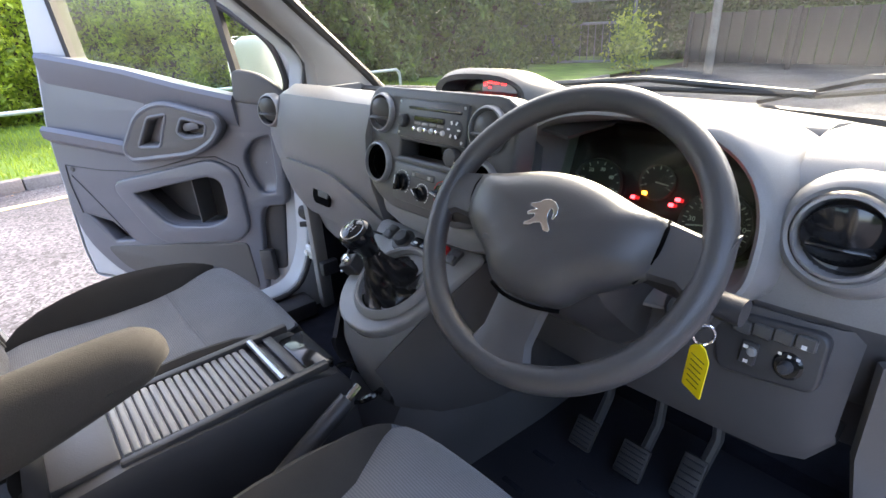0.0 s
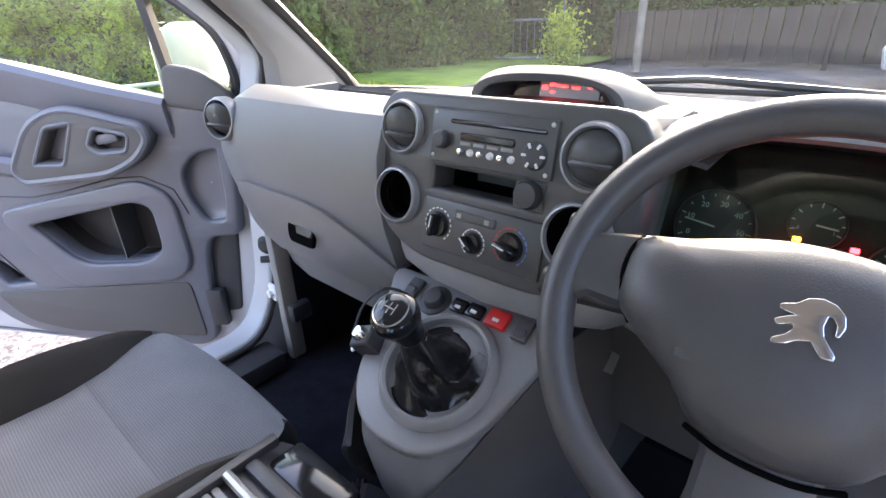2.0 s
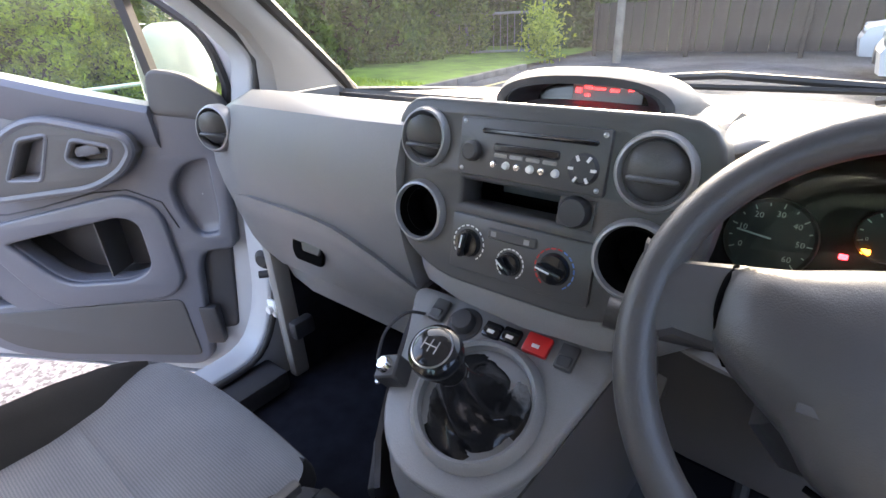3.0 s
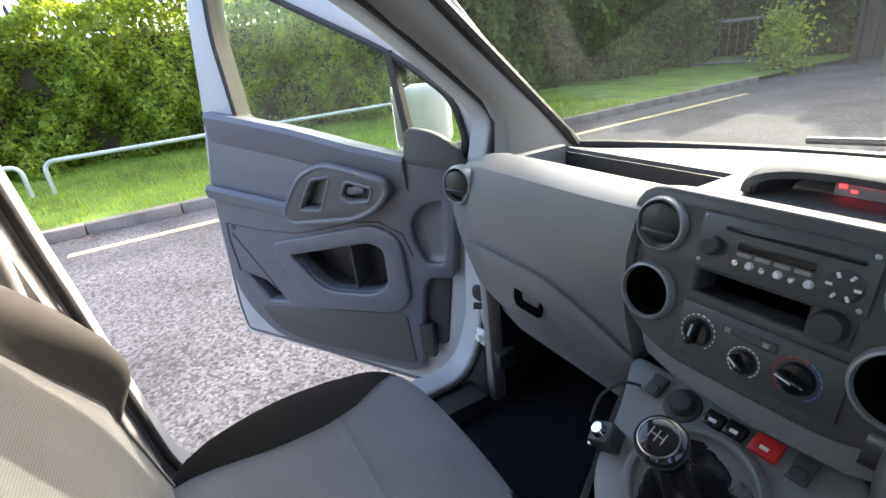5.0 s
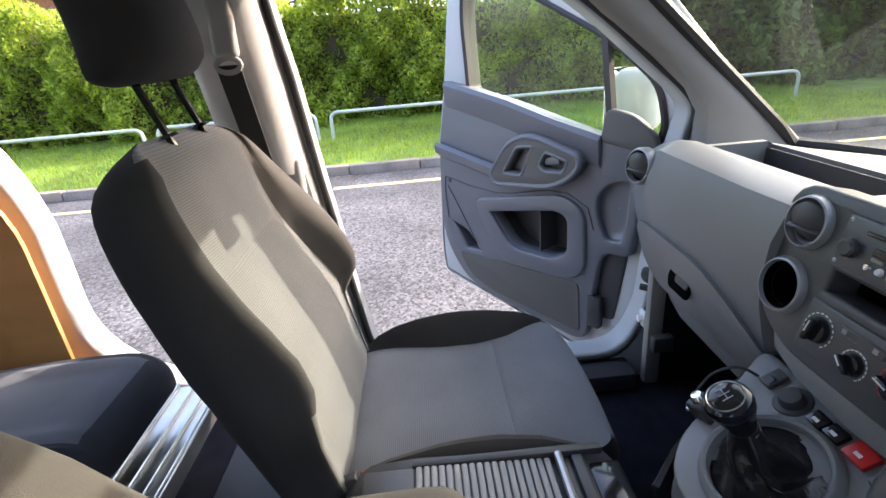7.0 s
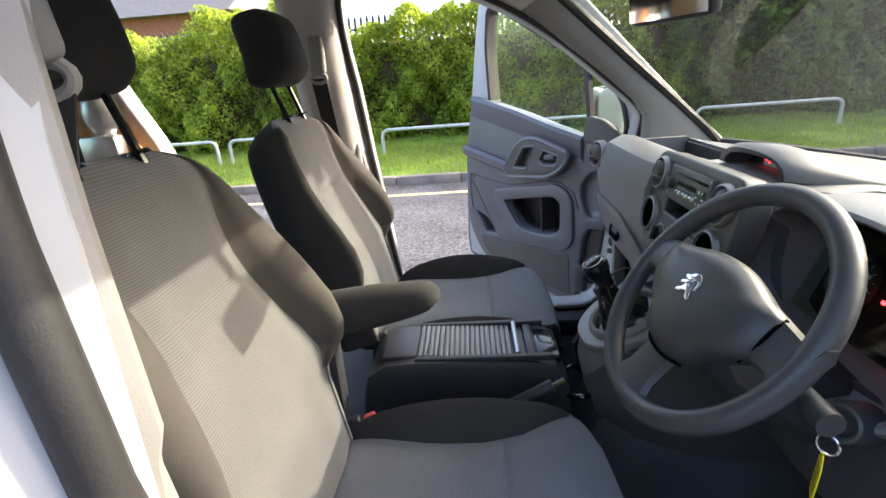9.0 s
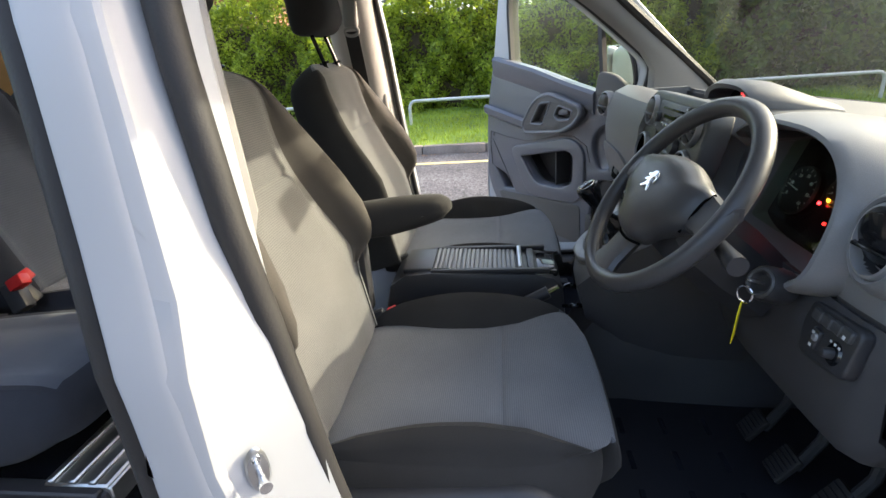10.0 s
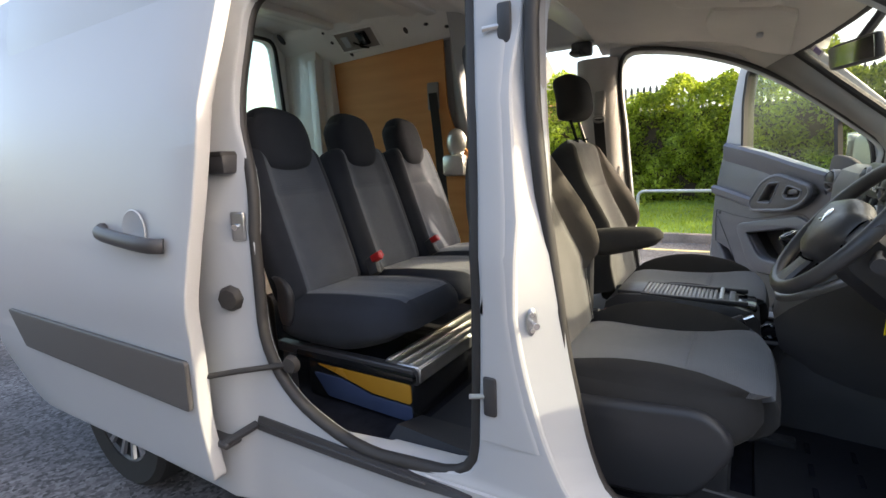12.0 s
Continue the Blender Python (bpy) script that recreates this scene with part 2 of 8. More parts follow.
M_brownfence = material("brown_fence_boards", (0.046, 0.036, 0.032), 0.85, vary=0.3, scale=4, stretch=(1, 1, 0.2), bump=0.4, bump_scale=90)
M_brick = material("red_brick", (0.26, 0.10, 0.06), 0.9, vary=0.3, scale=9)
M_roof = material("grey_roof_slate", (0.10, 0.10, 0.11), 0.8, vary=0.2, scale=5)

# ---- mesh helpers ----


def finish(bm, mats, smooth=True):
    me = bpy.data.meshes.new("mesh")
    bmesh.ops.recalc_face_normals(bm, faces=bm.faces)
    for f in bm.faces:
        f.smooth = smooth
    bm.to_mesh(me)
    bm.free()
    for m in mats if isinstance(mats, (list, tuple)) else [mats]:
        me.materials.append(m)
    if smooth:
        me.set_sharp_from_angle(angle=radians(38))
    return me


def part(name, bm, mats, parent=None, label="", smooth=True):
    """Link a bmesh (or a finished mesh) as one object under parent."""
    me = finish(bm, mats, smooth) if isinstance(bm, bmesh.types.BMesh) else bm
    if not isinstance(bm, bmesh.types.BMesh) and mats:
        me.materials.clear()
        for m in mats if isinstance(mats, (list, tuple)) else [mats]:
            me.materials.append(m)
    ob = new(name, me)
    if parent:
        ob.parent = parent
    if label:
        ob["label"] = label
    return ob


def thing(name, label, category, at=(0, 0, 0), group="", kind=""):
    ob = new(name)
    ob.empty_display_size = 0.05
    ob.location = at
    BASES[ob.name] = Vector(at)
    return tagged(ob, label, category, group, kind)


BASES = {}


def under(base, bm):
    """Shift a bmesh made in world places into the frame of a thing that stands at base."""
    bmesh.ops.translate(bm, verts=bm.verts, vec=-BASES[base.name])
    return bm


def wpart(name, bm, mats, base, label="", smooth=True):
    return part(name, under(base, bm), mats, base, label, smooth)


def sub(name, bm, mats, base, parent, label="", smooth=True):
    """A sub-part, made in world places, under a part of the thing base."""
    return part(name, under(base, bm), mats, parent, label, smooth)


def move(bm, m):
    bmesh.ops.transform(bm, matrix=m, verts=bm.verts)
    return bm


def join(*bms):
    out = bms[0]
    for b in bms[1:]:
        me = bpy.data.meshes.new("tmp")
        b.to_mesh(me)
        b.free()
        out.from_mesh(me)
        bpy.data.meshes.remove(me)
    return out


def rbox(sx, sy, sz, bev=0.005, seg=2, m=None):
    bm = bmesh.new()
    bmesh.ops.create_cube(bm, size=1)
    bmesh.ops.scale(bm, vec=(sx, sy, sz), verts=bm.verts)
    if bev:
        bmesh.ops.bevel(bm, geom=bm.edges[:], offset=min(bev, 0.49 * min(sx, sy, sz)), segments=seg, affect="EDGES", profile=0.5)
    return move(bm, m) if m else bm


def box_at(x0, x1, y0, y1, z0, z1, bev=0.005, seg=2):
    return rbox(x1 - x0, y1 - y0, z1 - z0, bev, seg, pose((x0 + x1) / 2, (y0 + y1) / 2, (z0 + z1) / 2))


def frame_of(origin, zdir, xdir=(1, 0, 0)):
    """A pose whose z axis is zdir and whose x axis lies near xdir."""
    z = Vector(zdir).normalized()
    x = Vector(xdir)
    x = (x - z * x.dot(z)).normalized()
    y = z.cross(x)
    m = Matrix((x, y, z)).transposed().to_4x4()
    m.translation = origin
    return m


def revolve(profile, m=None, n=32, closed=False):
    """A solid of revolution about z from (radius, height) pairs."""
    bm = bmesh.new()
    rings = []
    for r, z in profile:
        if r < 1e-6:
            rings.append([bm.verts.new((0, 0, z))])
        else:
            rings.append([bm.verts.new((r * math.cos(a), r * math.sin(a), z)) for a in (2 * math.pi * i / n for i in range(n))])
    pairs = list(zip(rings, rings[1:])) + ([(rings[-1], rings[0])] if closed else [])
    for a, b in pairs:
        for i in range(n):
            j = (i + 1) % n
            if len(a) == 1 and len(b) == 1:
                continue
            if len(a) == 1:
                bm.faces.new((a[0], b[i], b[j]))
            elif len(b) == 1:
                bm.faces.new((a[i], a[j], b[0]))
            else:
                bm.faces.new((a[i], a[j], b[j], b[i]))
    return move(bm, m) if m else bm


def smooth_path(pts, n=6, closed=False):
    """Catmull-Rom points through pts."""
    p = [Vector(q) for q in pts]
    k = len(p)
    out = []
    for i in range(k if closed else k - 1):
        a, b, c, d = (p[(i - 1) % k], p[i], p[(i + 1) % k], p[(i + 2) % k]) if closed else (p[max(i - 1, 0)], p[i], p[i + 1], p[min(i + 2, k - 1)])
        for s in range(n):
            t = s / n
            out.append(0.5 * ((2 * b) + (c - a) * t + (2 * a - 5 * b + 4 * c - d) * t * t + (3 * b - a - 3 * c + d) * t ** 3))
    if not closed:
        out.append(p[-1])
    return out


def tube(pts, r, n=10, closed=False, radii=None, flat=1.0):
    """A tube along pts."""
    p = [Vector(q) for q in pts]
    bm = bmesh.new()
    rings, up = [], None
    for i, q in enumerate(p):
        a = p[i - 1] if (i or closed) else p[0]
        b = p[(i + 1) % len(p)] if (i < len(p) - 1 or closed) else p[-1]
        d = (b - a).normalized()
        if up is None:
            up = Vector((0, 0, 1)) if abs(d.z) < 0.9 else Vector((1, 0, 0))
        side = d.cross(up).normalized()
        up = side.cross(d).normalized()
        rr = radii[i] if radii else r
        rings.append([bm.verts.new(q + (side * math.cos(t) + up * math.sin(t) * flat) * rr) for t in (2 * math.pi * j / n for j in range(n))])
    for a, b in list(zip(rings, rings[1:])) + ([(rings[-1], rings[0])] if closed else []):
        for j in range(n):
            bm.faces.new((a[j], a[(j + 1) % n], b[(j + 1) % n], b[j]))
    if not closed:
        bm.faces.new(rings[0][::-1])
        bm.faces.new(rings[-1])
    return bm


def loft(rings, caps=True, closed=True):
    """Skin over rings of equal length."""
    bm = bmesh.new()
    vs = [[bm.verts.new(p) for p in r] for r in rings]
    n = len(vs[0])
    for a, b in zip(vs, vs[1:]):
        for j in range(n if closed else n - 1):
            bm.faces.new((a[j], a[(j + 1) % n], b[(j + 1) % n], b[j]))
    if caps and closed:
        bm.faces.new(vs[0][::-1])
        bm.faces.new(vs[-1])
    return bm


def thicken(bm, t):
    bmesh.ops.recalc_face_normals(bm, faces=bm.faces)
    bm.normal_update()
    old = bm.verts[:]
    inner = [bm.verts.new(v.co - v.normal * t) for v in old]
    at = {v: i for i, v in enumerate(old)}
    for e in [e for e in bm.edges if len(e.link_faces) == 1]:
        a, b = e.verts
        loop = e.link_loops[0]
        if loop.vert is not a:
            a, b = b, a
        bm.faces.new((b, a, inner[at[a]], inner[at[b]]))
    for f in [f for f in bm.faces if all(v in at for v in f.verts)]:
        bm.faces.new([inner[at[v]] for v in reversed(f.verts)])
    return bm


def sheet(outline, holes, depth, m, bevel=0.0, rounds=0, cuts=()):
    """A flat plate with holes: a filled 2D outline, given depth, laid into the pose m. rounds: smoothing points a span."""
    cu = bpy.data.curves.new("outline", "CURVE")
    cu.dimensions, cu.fill_mode = "2D", "BOTH"
    cu.extrude, cu.bevel_depth, cu.bevel_resolution = depth / 2 - bevel, bevel, 2
    for loop in (outline, *holes):
        pts = smooth_path([(*q, 0) for q in loop], rounds, True) if rounds else [Vector((*q, 0)) for q in loop]
        sp = cu.splines.new("POLY")
        sp.points.add(len(pts) - 1)
        for sp_pt, q in zip(sp.points, pts):
            sp_pt.co = (q.x, q.y, 0, 1)
        sp.use_cyclic_u = True
    ob = bpy.data.objects.new("outline", cu)
    scene.collection.objects.link(ob)
    me = bpy.data.meshes.new_from_object(ob)
    bm = bmesh.new()
    bm.from_mesh(me)
    bpy.data.objects.remove(ob)
    bpy.data.meshes.remove(me)
    bpy.data.curves.remove(cu)
    bmesh.ops.remove_doubles(bm, verts=bm.verts, dist=0.0002)
    for axis, where in cuts:
        bmesh.ops.bisect_plane(bm, geom=bm.verts[:] + bm.edges[:] + bm.faces[:], plane_co=(where, where, 0), plane_no=(1, 0, 0) if axis == "x" else (0, 1, 0))
    return move(bm, m)


def corners(pts, r, n=4):
    """A polygon with its corners rounded by radius r (a number, or one a corner)."""
    out = []
    k = len(pts)
    for i, p in enumerate(pts):
        p = Vector(p)
        a, b = Vector(pts[i - 1]) - p, Vector(pts[(i + 1) % k]) - p
        rr = r[i] if isinstance(r, (list, tuple)) else r
        rr = min(rr, a.length * 0.48, b.length * 0.48)
        if rr < 1e-4:
            out.append(tuple(p))
            continue
        s, e = p + a.normalized() * rr, p + b.normalized() * rr
        for j in range(n + 1):
            t = j / n
            out.append(tuple(s * (1 - t) ** 2 + p * 2 * t * (1 - t) + e * t * t))
    return out


def pillow(hx, hy, hz, r, cuts, fn=None, mats=None):
    """A rounded block on a grid, bent by fn(u, v, w, p). mats(u, v, w): the material of a face. cuts: numbers or lists of grid lines."""
    lines = []
    for c in cuts:
        lines.append(list(c) if isinstance(c, (list, tuple)) else [-1 + 2 * i / c for i in range(c + 1)])
    h = (hx, hy, hz)
    bm = bmesh.new()
    cache = {}

    def vert(p):
        key = tuple(round(q, 5) for q in p)
        if key not in cache:
            full = Vector([p[i] * h[i] for i in range(3)])
            core = Vector([max(-(h[i] - r), min(h[i] - r, full[i])) for i in range(3)])
            d = full - core
            q = core + d.normalized() * r if d.length > 1e-9 else full
            if fn:
                q = Vector(fn(p[0], p[1], p[2], q))
            cache[key] = bm.verts.new(q)
        return cache[key]

    for ax in range(3):
        a, b = [i for i in range(3) if i != ax]
        for side in (-1, 1):
            for i in range(len(lines[a]) - 1):
                for j in range(len(lines[b]) - 1):
                    quad = []
                    for ii, jj in ((i, j), (i + 1, j), (i + 1, j + 1), (i, j + 1)):
                        p = [0, 0, 0]
                        p[ax], p[a], p[b] = side, lines[a][ii], lines[b][jj]
                        quad.append(vert(p))
                    try:
                        f = bm.faces.new(quad)
                    except ValueError:
                        continue
                    if mats:
                        c = [0, 0, 0]
                        c[ax] = side
                        c[a] = (lines[a][i] + lines[a][i + 1]) / 2
                        c[b] = (lines[b][j] + lines[b][j + 1]) / 2
                        f.material_index = mats(*c)
    return bm


def text_part(name, body, size, m, mat, base, parent=None, depth=0.0006, align="CENTER"):
    cu = bpy.data.curves.new("text", "FONT")
    cu.body, cu.size, cu.align_x, cu.align_y, cu.extrude, cu.resolution_u = body, size, align, "CENTER", depth, 2
    ob = bpy.data.objects.new("text", cu)
    scene.collection.objects.link(ob)
    me = bpy.data.meshes.new_from_object(ob)
    bpy.data.objects.remove(ob)
    bpy.data.curves.remove(cu)
    bm = bmesh.new()
    bm.from_mesh(me)
    bpy.data.meshes.remove(me)
    move(bm, m)
    return part(name, under(base, bm), mat, parent or base, "", False)


def lerp(a, b, t):
    return a + (b - a) * t


def table(x, rows):
    """Linear look-up in rows of (x, value)."""
    if x <= rows[0][0]:
        return rows[0][1]
    for (a, u), (b, v) in zip(rows, rows[1:]):
        if x <= b:
            return lerp(u, v, (x - a) / (b - a))
    return rows[-1][1]


def structure(name, bm, mats, label, category, smooth=True):
    return tagged(part(name, bm, mats, None, "", smooth), label, category, kind="structure")


# ---- ground and surroundings ----
GROUND = 0.05


def flat(x0, x1, y0, y1, z, nx=1, ny=1):
    bm = bmesh.new()
    vs = [[bm.verts.new((lerp(x0, x1, i / nx), lerp(y0, y1, j / ny), z)) for j in range(ny + 1)] for i in range(nx + 1)]
    for i in range(nx):
        for j in range(ny):
            bm.faces.new((vs[i][j], vs[i + 1][j], vs[i + 1][j + 1], vs[i][j + 1]))
    return bm


structure("ground", flat(-400, 400, -400, 400, GROUND), M_asphalt, "worn grey chipped asphalt of a car park", "ground")
structure("yellow_line", join(box_at(-5.24, -5.14, -9, -1.62, GROUND + 0.001, GROUND + 0.005, 0), box_at(-5.24, -5.14, -1.5, 9, GROUND + 0.001, GROUND + 0.005, 0)),
          M_line, "faded yellow line painted on the asphalt", "road marking", False)
verge_pts = [(-5.95, GROUND + 0.10), (-6.6, GROUND + 0.12), (-8.0, GROUND + 0.15), (-9.5, GROUND + 0.22), (-40, GROUND + 0.5)]
structure("verge", loft([[(x, -60, z) for x, z in verge_pts], [(x, 6.6, z) for x, z in verge_pts], [(x, 16, z - 0.02) for x, z in verge_pts]], False, False),
          M_grass, "grass verge behind the kerb", "grass")
kerb = tagged(new("kerb"), "weathered concrete kerb along the grass verge", "kerb", kind="structure")
kerb_mesh = finish(rbox(0.125, 0.905, 0.24, 0.018, 2), M_kerb)
for i in range(24):
    k = new("kerb_stone", kerb_mesh)
    k.location = (-5.90 + random.uniform(-0.006, 0.006), -11 + i * 0.915, GROUND + 0.0 + random.uniform(-0.004, 0.004))
    k.parent = kerb


def leaf_cloud(points, size, spread=0.5, seed=3):
    """Folded leaves, one at each point: vertices and faces for from_pydata."""
    rs = np.random.RandomState(seed)
    n = len(points)
    p = np.asarray(points)
    a = rs.normal(size=(n, 3))
    a /= np.linalg.norm(a, axis=1)[:, None]
    b = np.cross(a, rs.normal(size=(n, 3)))
    b /= np.linalg.norm(b, axis=1)[:, None]
    c = np.cross(a, b)
    s = size * rs.uniform(1 - spread, 1 + spread, n)[:, None]
    v = np.stack([p - a * s, p + b * s * 0.5 + c * s * 0.15, p + a * s, p - b * s * 0.5 + c * s * 0.15], 1).reshape(-1, 3)
    i = np.arange(n) * 4
    faces = np.concatenate([np.stack([i, i + 1, i + 2], 1), np.stack([i, i + 2, i + 3], 1)])
    return v, faces


def cloud_mesh(v, f, mat):
    me = bpy.data.meshes.new("leaves")
    me.from_pydata(v.tolist(), [], f.tolist())
    me.materials.append(mat)
    me.update()
    return me


def hedge_points(n, y0, y1, xf, depth, height, seed, z0=0.2):
    """Points in the outer skin of a rough hedge that faces +x."""
    rs = np.random.RandomState(seed)
    y = rs.uniform(y0, y1, n)
    z = rs.uniform(0, 1, n)
    top = height * (1 + 0.10 * np.sin(y * 1.3 + 1) + 0.07 * np.sin(y * 3.1) + 0.04 * np.sin(y * 7.7))
    zz = z0 + z * top
    lump = 0.26 * np.sin(y * 2.1 + zz * 1.7) + 0.20 * np.sin(y * 4.7 - zz * 3.1) + 0.13 * np.sin(zz * 6 + y * 9) + 0.08 * np.sin(zz * 11 - y * 15)
    face = xf + lump - 0.35 * z ** 3 - 0.25 * (1 - z) ** 4
    x = face - np.abs(rs.normal(0, 0.20, n)) * (1 + 1.0 * z)
    roof = rs.uniform(0, 1, n) < 0.18
    x = np.where(roof, xf - rs.uniform(0, depth, n), x)
    zz = np.where(roof, z0 + top - np.abs(rs.normal(0, 0.12, n)), zz)
    return np.stack([x, y, zz], 1)



def hedge_run(n, start, end, height, seed, z0=0.2):
    """A hedge from start to end whose face looks to the right of that way."""
    length = math.hypot(end[0] - start[0], end[1] - start[1])
    q = hedge_points(n, 0, length, 0.0, 1.6, height, seed, z0)
    d = ((end[0] - start[0]) / length, (end[1] - start[1]) / length)
    x = start[0] + d[0] * q[:, 1] + d[1] * q[:, 0]
    y = start[1] + d[1] * q[:, 1] - d[0] * q[:, 0]
    return np.stack([x, y, q[:, 2]], 1)


hv, hf = leaf_cloud(hedge_points(120000, -14, 4, -9.3, 1.5, 2.6, 5), 0.043)
hedge = tagged(part("hedge", cloud_mesh(hv, hf, M_leaf), None), "dense green leafy hedge behind the rail, sunlit", "hedge", kind="stuff")
part("twigs", box_at(-11.2, -9.95, -14, 4, 0.2, 2.2, 0.2, 2), M_twig, hedge)
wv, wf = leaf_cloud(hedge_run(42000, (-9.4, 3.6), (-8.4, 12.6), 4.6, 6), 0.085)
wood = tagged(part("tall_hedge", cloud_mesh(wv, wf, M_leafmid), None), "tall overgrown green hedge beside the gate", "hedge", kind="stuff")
part("twigs", box_at(-11.2, -10.1, 4, 12.6, 0.2, 3.8, 0.3, 2), M_twig, wood)

rs = np.random.RandomState(11)
gp = np.stack([-5.98 - np.abs(rs.uniform(0, 3.6, 26000)), rs.uniform(-9, 7, 26000), np.zeros(26000)], 1)
gp[:, 2] = np.interp(-gp[:, 0], [5.95, 6.6, 8, 9.5], [0.15, 0.17, 0.20, 0.27])
gh = rs.uniform(0.03, 0.085, len(gp)) * (1 + 0.7 * (rs.uniform(size=len(gp)) < 0.06))
ang = rs.uniform(0, 6.28, len(gp))
dx, dy = np.cos(ang) * 0.006, np.sin(ang) * 0.006
lean = rs.normal(0, 0.025, (len(gp), 2))
gv = np.stack([gp + np.stack([dx, dy, 0 * dx], 1), gp - np.stack([dx, dy, 0 * dx], 1), gp + np.stack([lean[:, 0], lean[:, 1], gh], 1)], 1).reshape(-1, 3)
gf = np.arange(len(gv)).reshape(-1, 3)
tagged(part("grass", cloud_mesh(gv, gf, M_blade), None), "short bright green grass with some tall dry stalks", "grass", kind="stuff")
dp = np.stack([-5.80 + np.abs(rs.normal(0, 0.10, 260)), rs.uniform(-7, 5, 260), np.full(260, GROUND + 0.015)], 1)
dv, df = leaf_cloud(dp, 0.022, 0.5, 8)
dv[:, 2] = GROUND + 0.004 + (dv[:, 2] - GROUND - 0.015) * 0.25 + 0.01
tagged(part("fallen_leaves", cloud_mesh(dv, df, M_dead), None), "brown fallen leaves lying along the kerb", "leaves", kind="stuff")


def knee_rail(y0, y1, x=-8.0, z=0.62):
    g = GROUND + 0.12
    rail = thing("knee_rail", "low galvanised tubular knee rail standing in the grass", "rail", (x, (y0 + y1) / 2, g), "knee rails along the verge")
    r = 0.12
    arc = [(x, y0, g - 0.05), (x, y0, z - r)] + [(x, y0 + r * (1 - math.cos(t)), z - r + r * math.sin(t)) for t in (0.4, 0.8, 1.2, 1.57)]
    arc += [(x, y1 - r * (1 - math.cos(t)), z - r + r * math.sin(t)) for t in (1.57, 1.2, 0.8, 0.4)] + [(x, y1, z - r), (x, y1, g - 0.05)]
    wpart("rail_tube", tube(arc, 0.030, 12), M_galv, rail)
    return rail


for a, b in ((-8.2, -5.0), (-4.75, -2.15), (-1.9, 0.62), (0.9, 3.35), (3.6, 6.0)):
    knee_rail(a, b)


def palisade(x, y0, y1, z0, z1):
    f = thing("palisade_fence", "dark steel palisade fence behind the hedge", "fence", (x, (y0 + y1) / 2, 0.3))
    wpart("fence_rail", box_at(x - 0.03, x + 0.03, y0, y1, z1 - 0.35, z1 - 0.30, 0.004, 1), M_fence, f)
    pale = None
    for i in range(int((y1 - y0) / 0.155)):
        y = y0 + i * 0.155
        if pale is None:
            bm = join(box_at(x - 0.01, x + 0.01, y - 0.035, y + 0.035, z0, z1 - 0.08, 0.003, 1), loft([[(x - 0.008, y - 0.035, z1 - 0.08), (x + 0.008, y - 0.035, z1 - 0.08), (x + 0.008, y + 0.035, z1 - 0.08), (x - 0.008, y + 0.035, z1 - 0.08)],
                      [(x - 0.004, y - 0.004, z1), (x + 0.004, y - 0.004, z1), (x + 0.004, y + 0.004, z1), (x - 0.004, y + 0.004, z1)]]))
            pale = wpart("pale", bm, M_fence, f)
        else:
            o = new("pale", pale.data)
            o.parent = f
            o.location = (0, i * 0.155, 0)
    return f


palisade(-12.6, -11, 10, 0.3, 3.05)

# brick building beyond the hedge
bld = thing("brick_house", "distant red brick house with a grey slate roof", "house", (-32, -14, 0.4))
wpart("wall", box_at(-37, -27, -20, -13, 0.4, 5.6, 0.02, 1), M_brick, bld)
wpart("roof", loft([[(-37.6, y, 5.5), (-26.4, y, 5.5), (-32, y, 8.4)] for y in (-20.6, -12.4)]), M_roof, bld)
for y in (-18, -15.5):
    w = wpart("window", box_at(-27.02, -26.94, y - 0.6, y + 0.6, 3.2, 4.5, 0.02, 1), M_markwhite, bld)
    sub("pane", box_at(-26.95, -26.92, y - 0.5, y + 0.5, 3.3, 4.4, 0.005, 1), M_screen, bld, w)

# Unseen hedge, added to hold back sky light on the van's right side.
rv, rf = leaf_cloud(hedge_run(40000, (14.0, 15), (14.0, -19), 6.2, 21), 0.15)
opp = tagged(part("sky_blocking_hedge", cloud_mesh(rv, rf, M_leafdark), None), "unseen tall dark hedge added to block sky light from the right", "hedge", kind="stuff")
# Solid core, so that no light passes between the leaves.
part("twigs", box_at(14.7, 15.4, -19, 15, 0.1, 5.6, 0.3, 2), M_twig, opp)
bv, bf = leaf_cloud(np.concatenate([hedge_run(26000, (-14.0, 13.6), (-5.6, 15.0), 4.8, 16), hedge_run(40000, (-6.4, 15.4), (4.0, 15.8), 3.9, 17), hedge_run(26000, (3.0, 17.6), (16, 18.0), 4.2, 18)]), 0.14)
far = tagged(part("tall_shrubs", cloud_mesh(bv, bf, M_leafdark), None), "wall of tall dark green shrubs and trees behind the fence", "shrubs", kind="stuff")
part("twigs", box_at(-13.5, -6.0, 15.6, 16.2, 0.1, 4.0, 0.3, 2), M_twig, far)
part("twigs", box_at(-6.2, 4.2, 16.4, 17.0, 0.1, 3.2, 0.3, 2), M_twig, far)
part("twigs", box_at(3.0, 16, 18.7, 19.3, 0.1, 3.4, 0.3, 2), M_twig, far)
yv, yf = leaf_cloud(np.random.RandomState(44).normal(size=(1500, 3)) * np.array([0.24, 0.24, 0.36]) + np.array([-6.25, 12.0, 0.80]), 0.06, 0.5, 45)
young = tagged(part("sapling", cloud_mesh(yv, yf, M_leaf), None), "small bright green sapling at the edge of the verge", "shrub")
part("stem", tube([(-6.25, 12.0, GROUND), (-6.23, 12.02, 0.6), (-6.26, 12.0, 1.3)], 0.03, 6, radii=[0.035, 0.028, 0.015]), M_twig, young)
lamp = thing("pale_post", "weathered pale timber post beside the fence", "post", (-4.35, 12.2, GROUND))
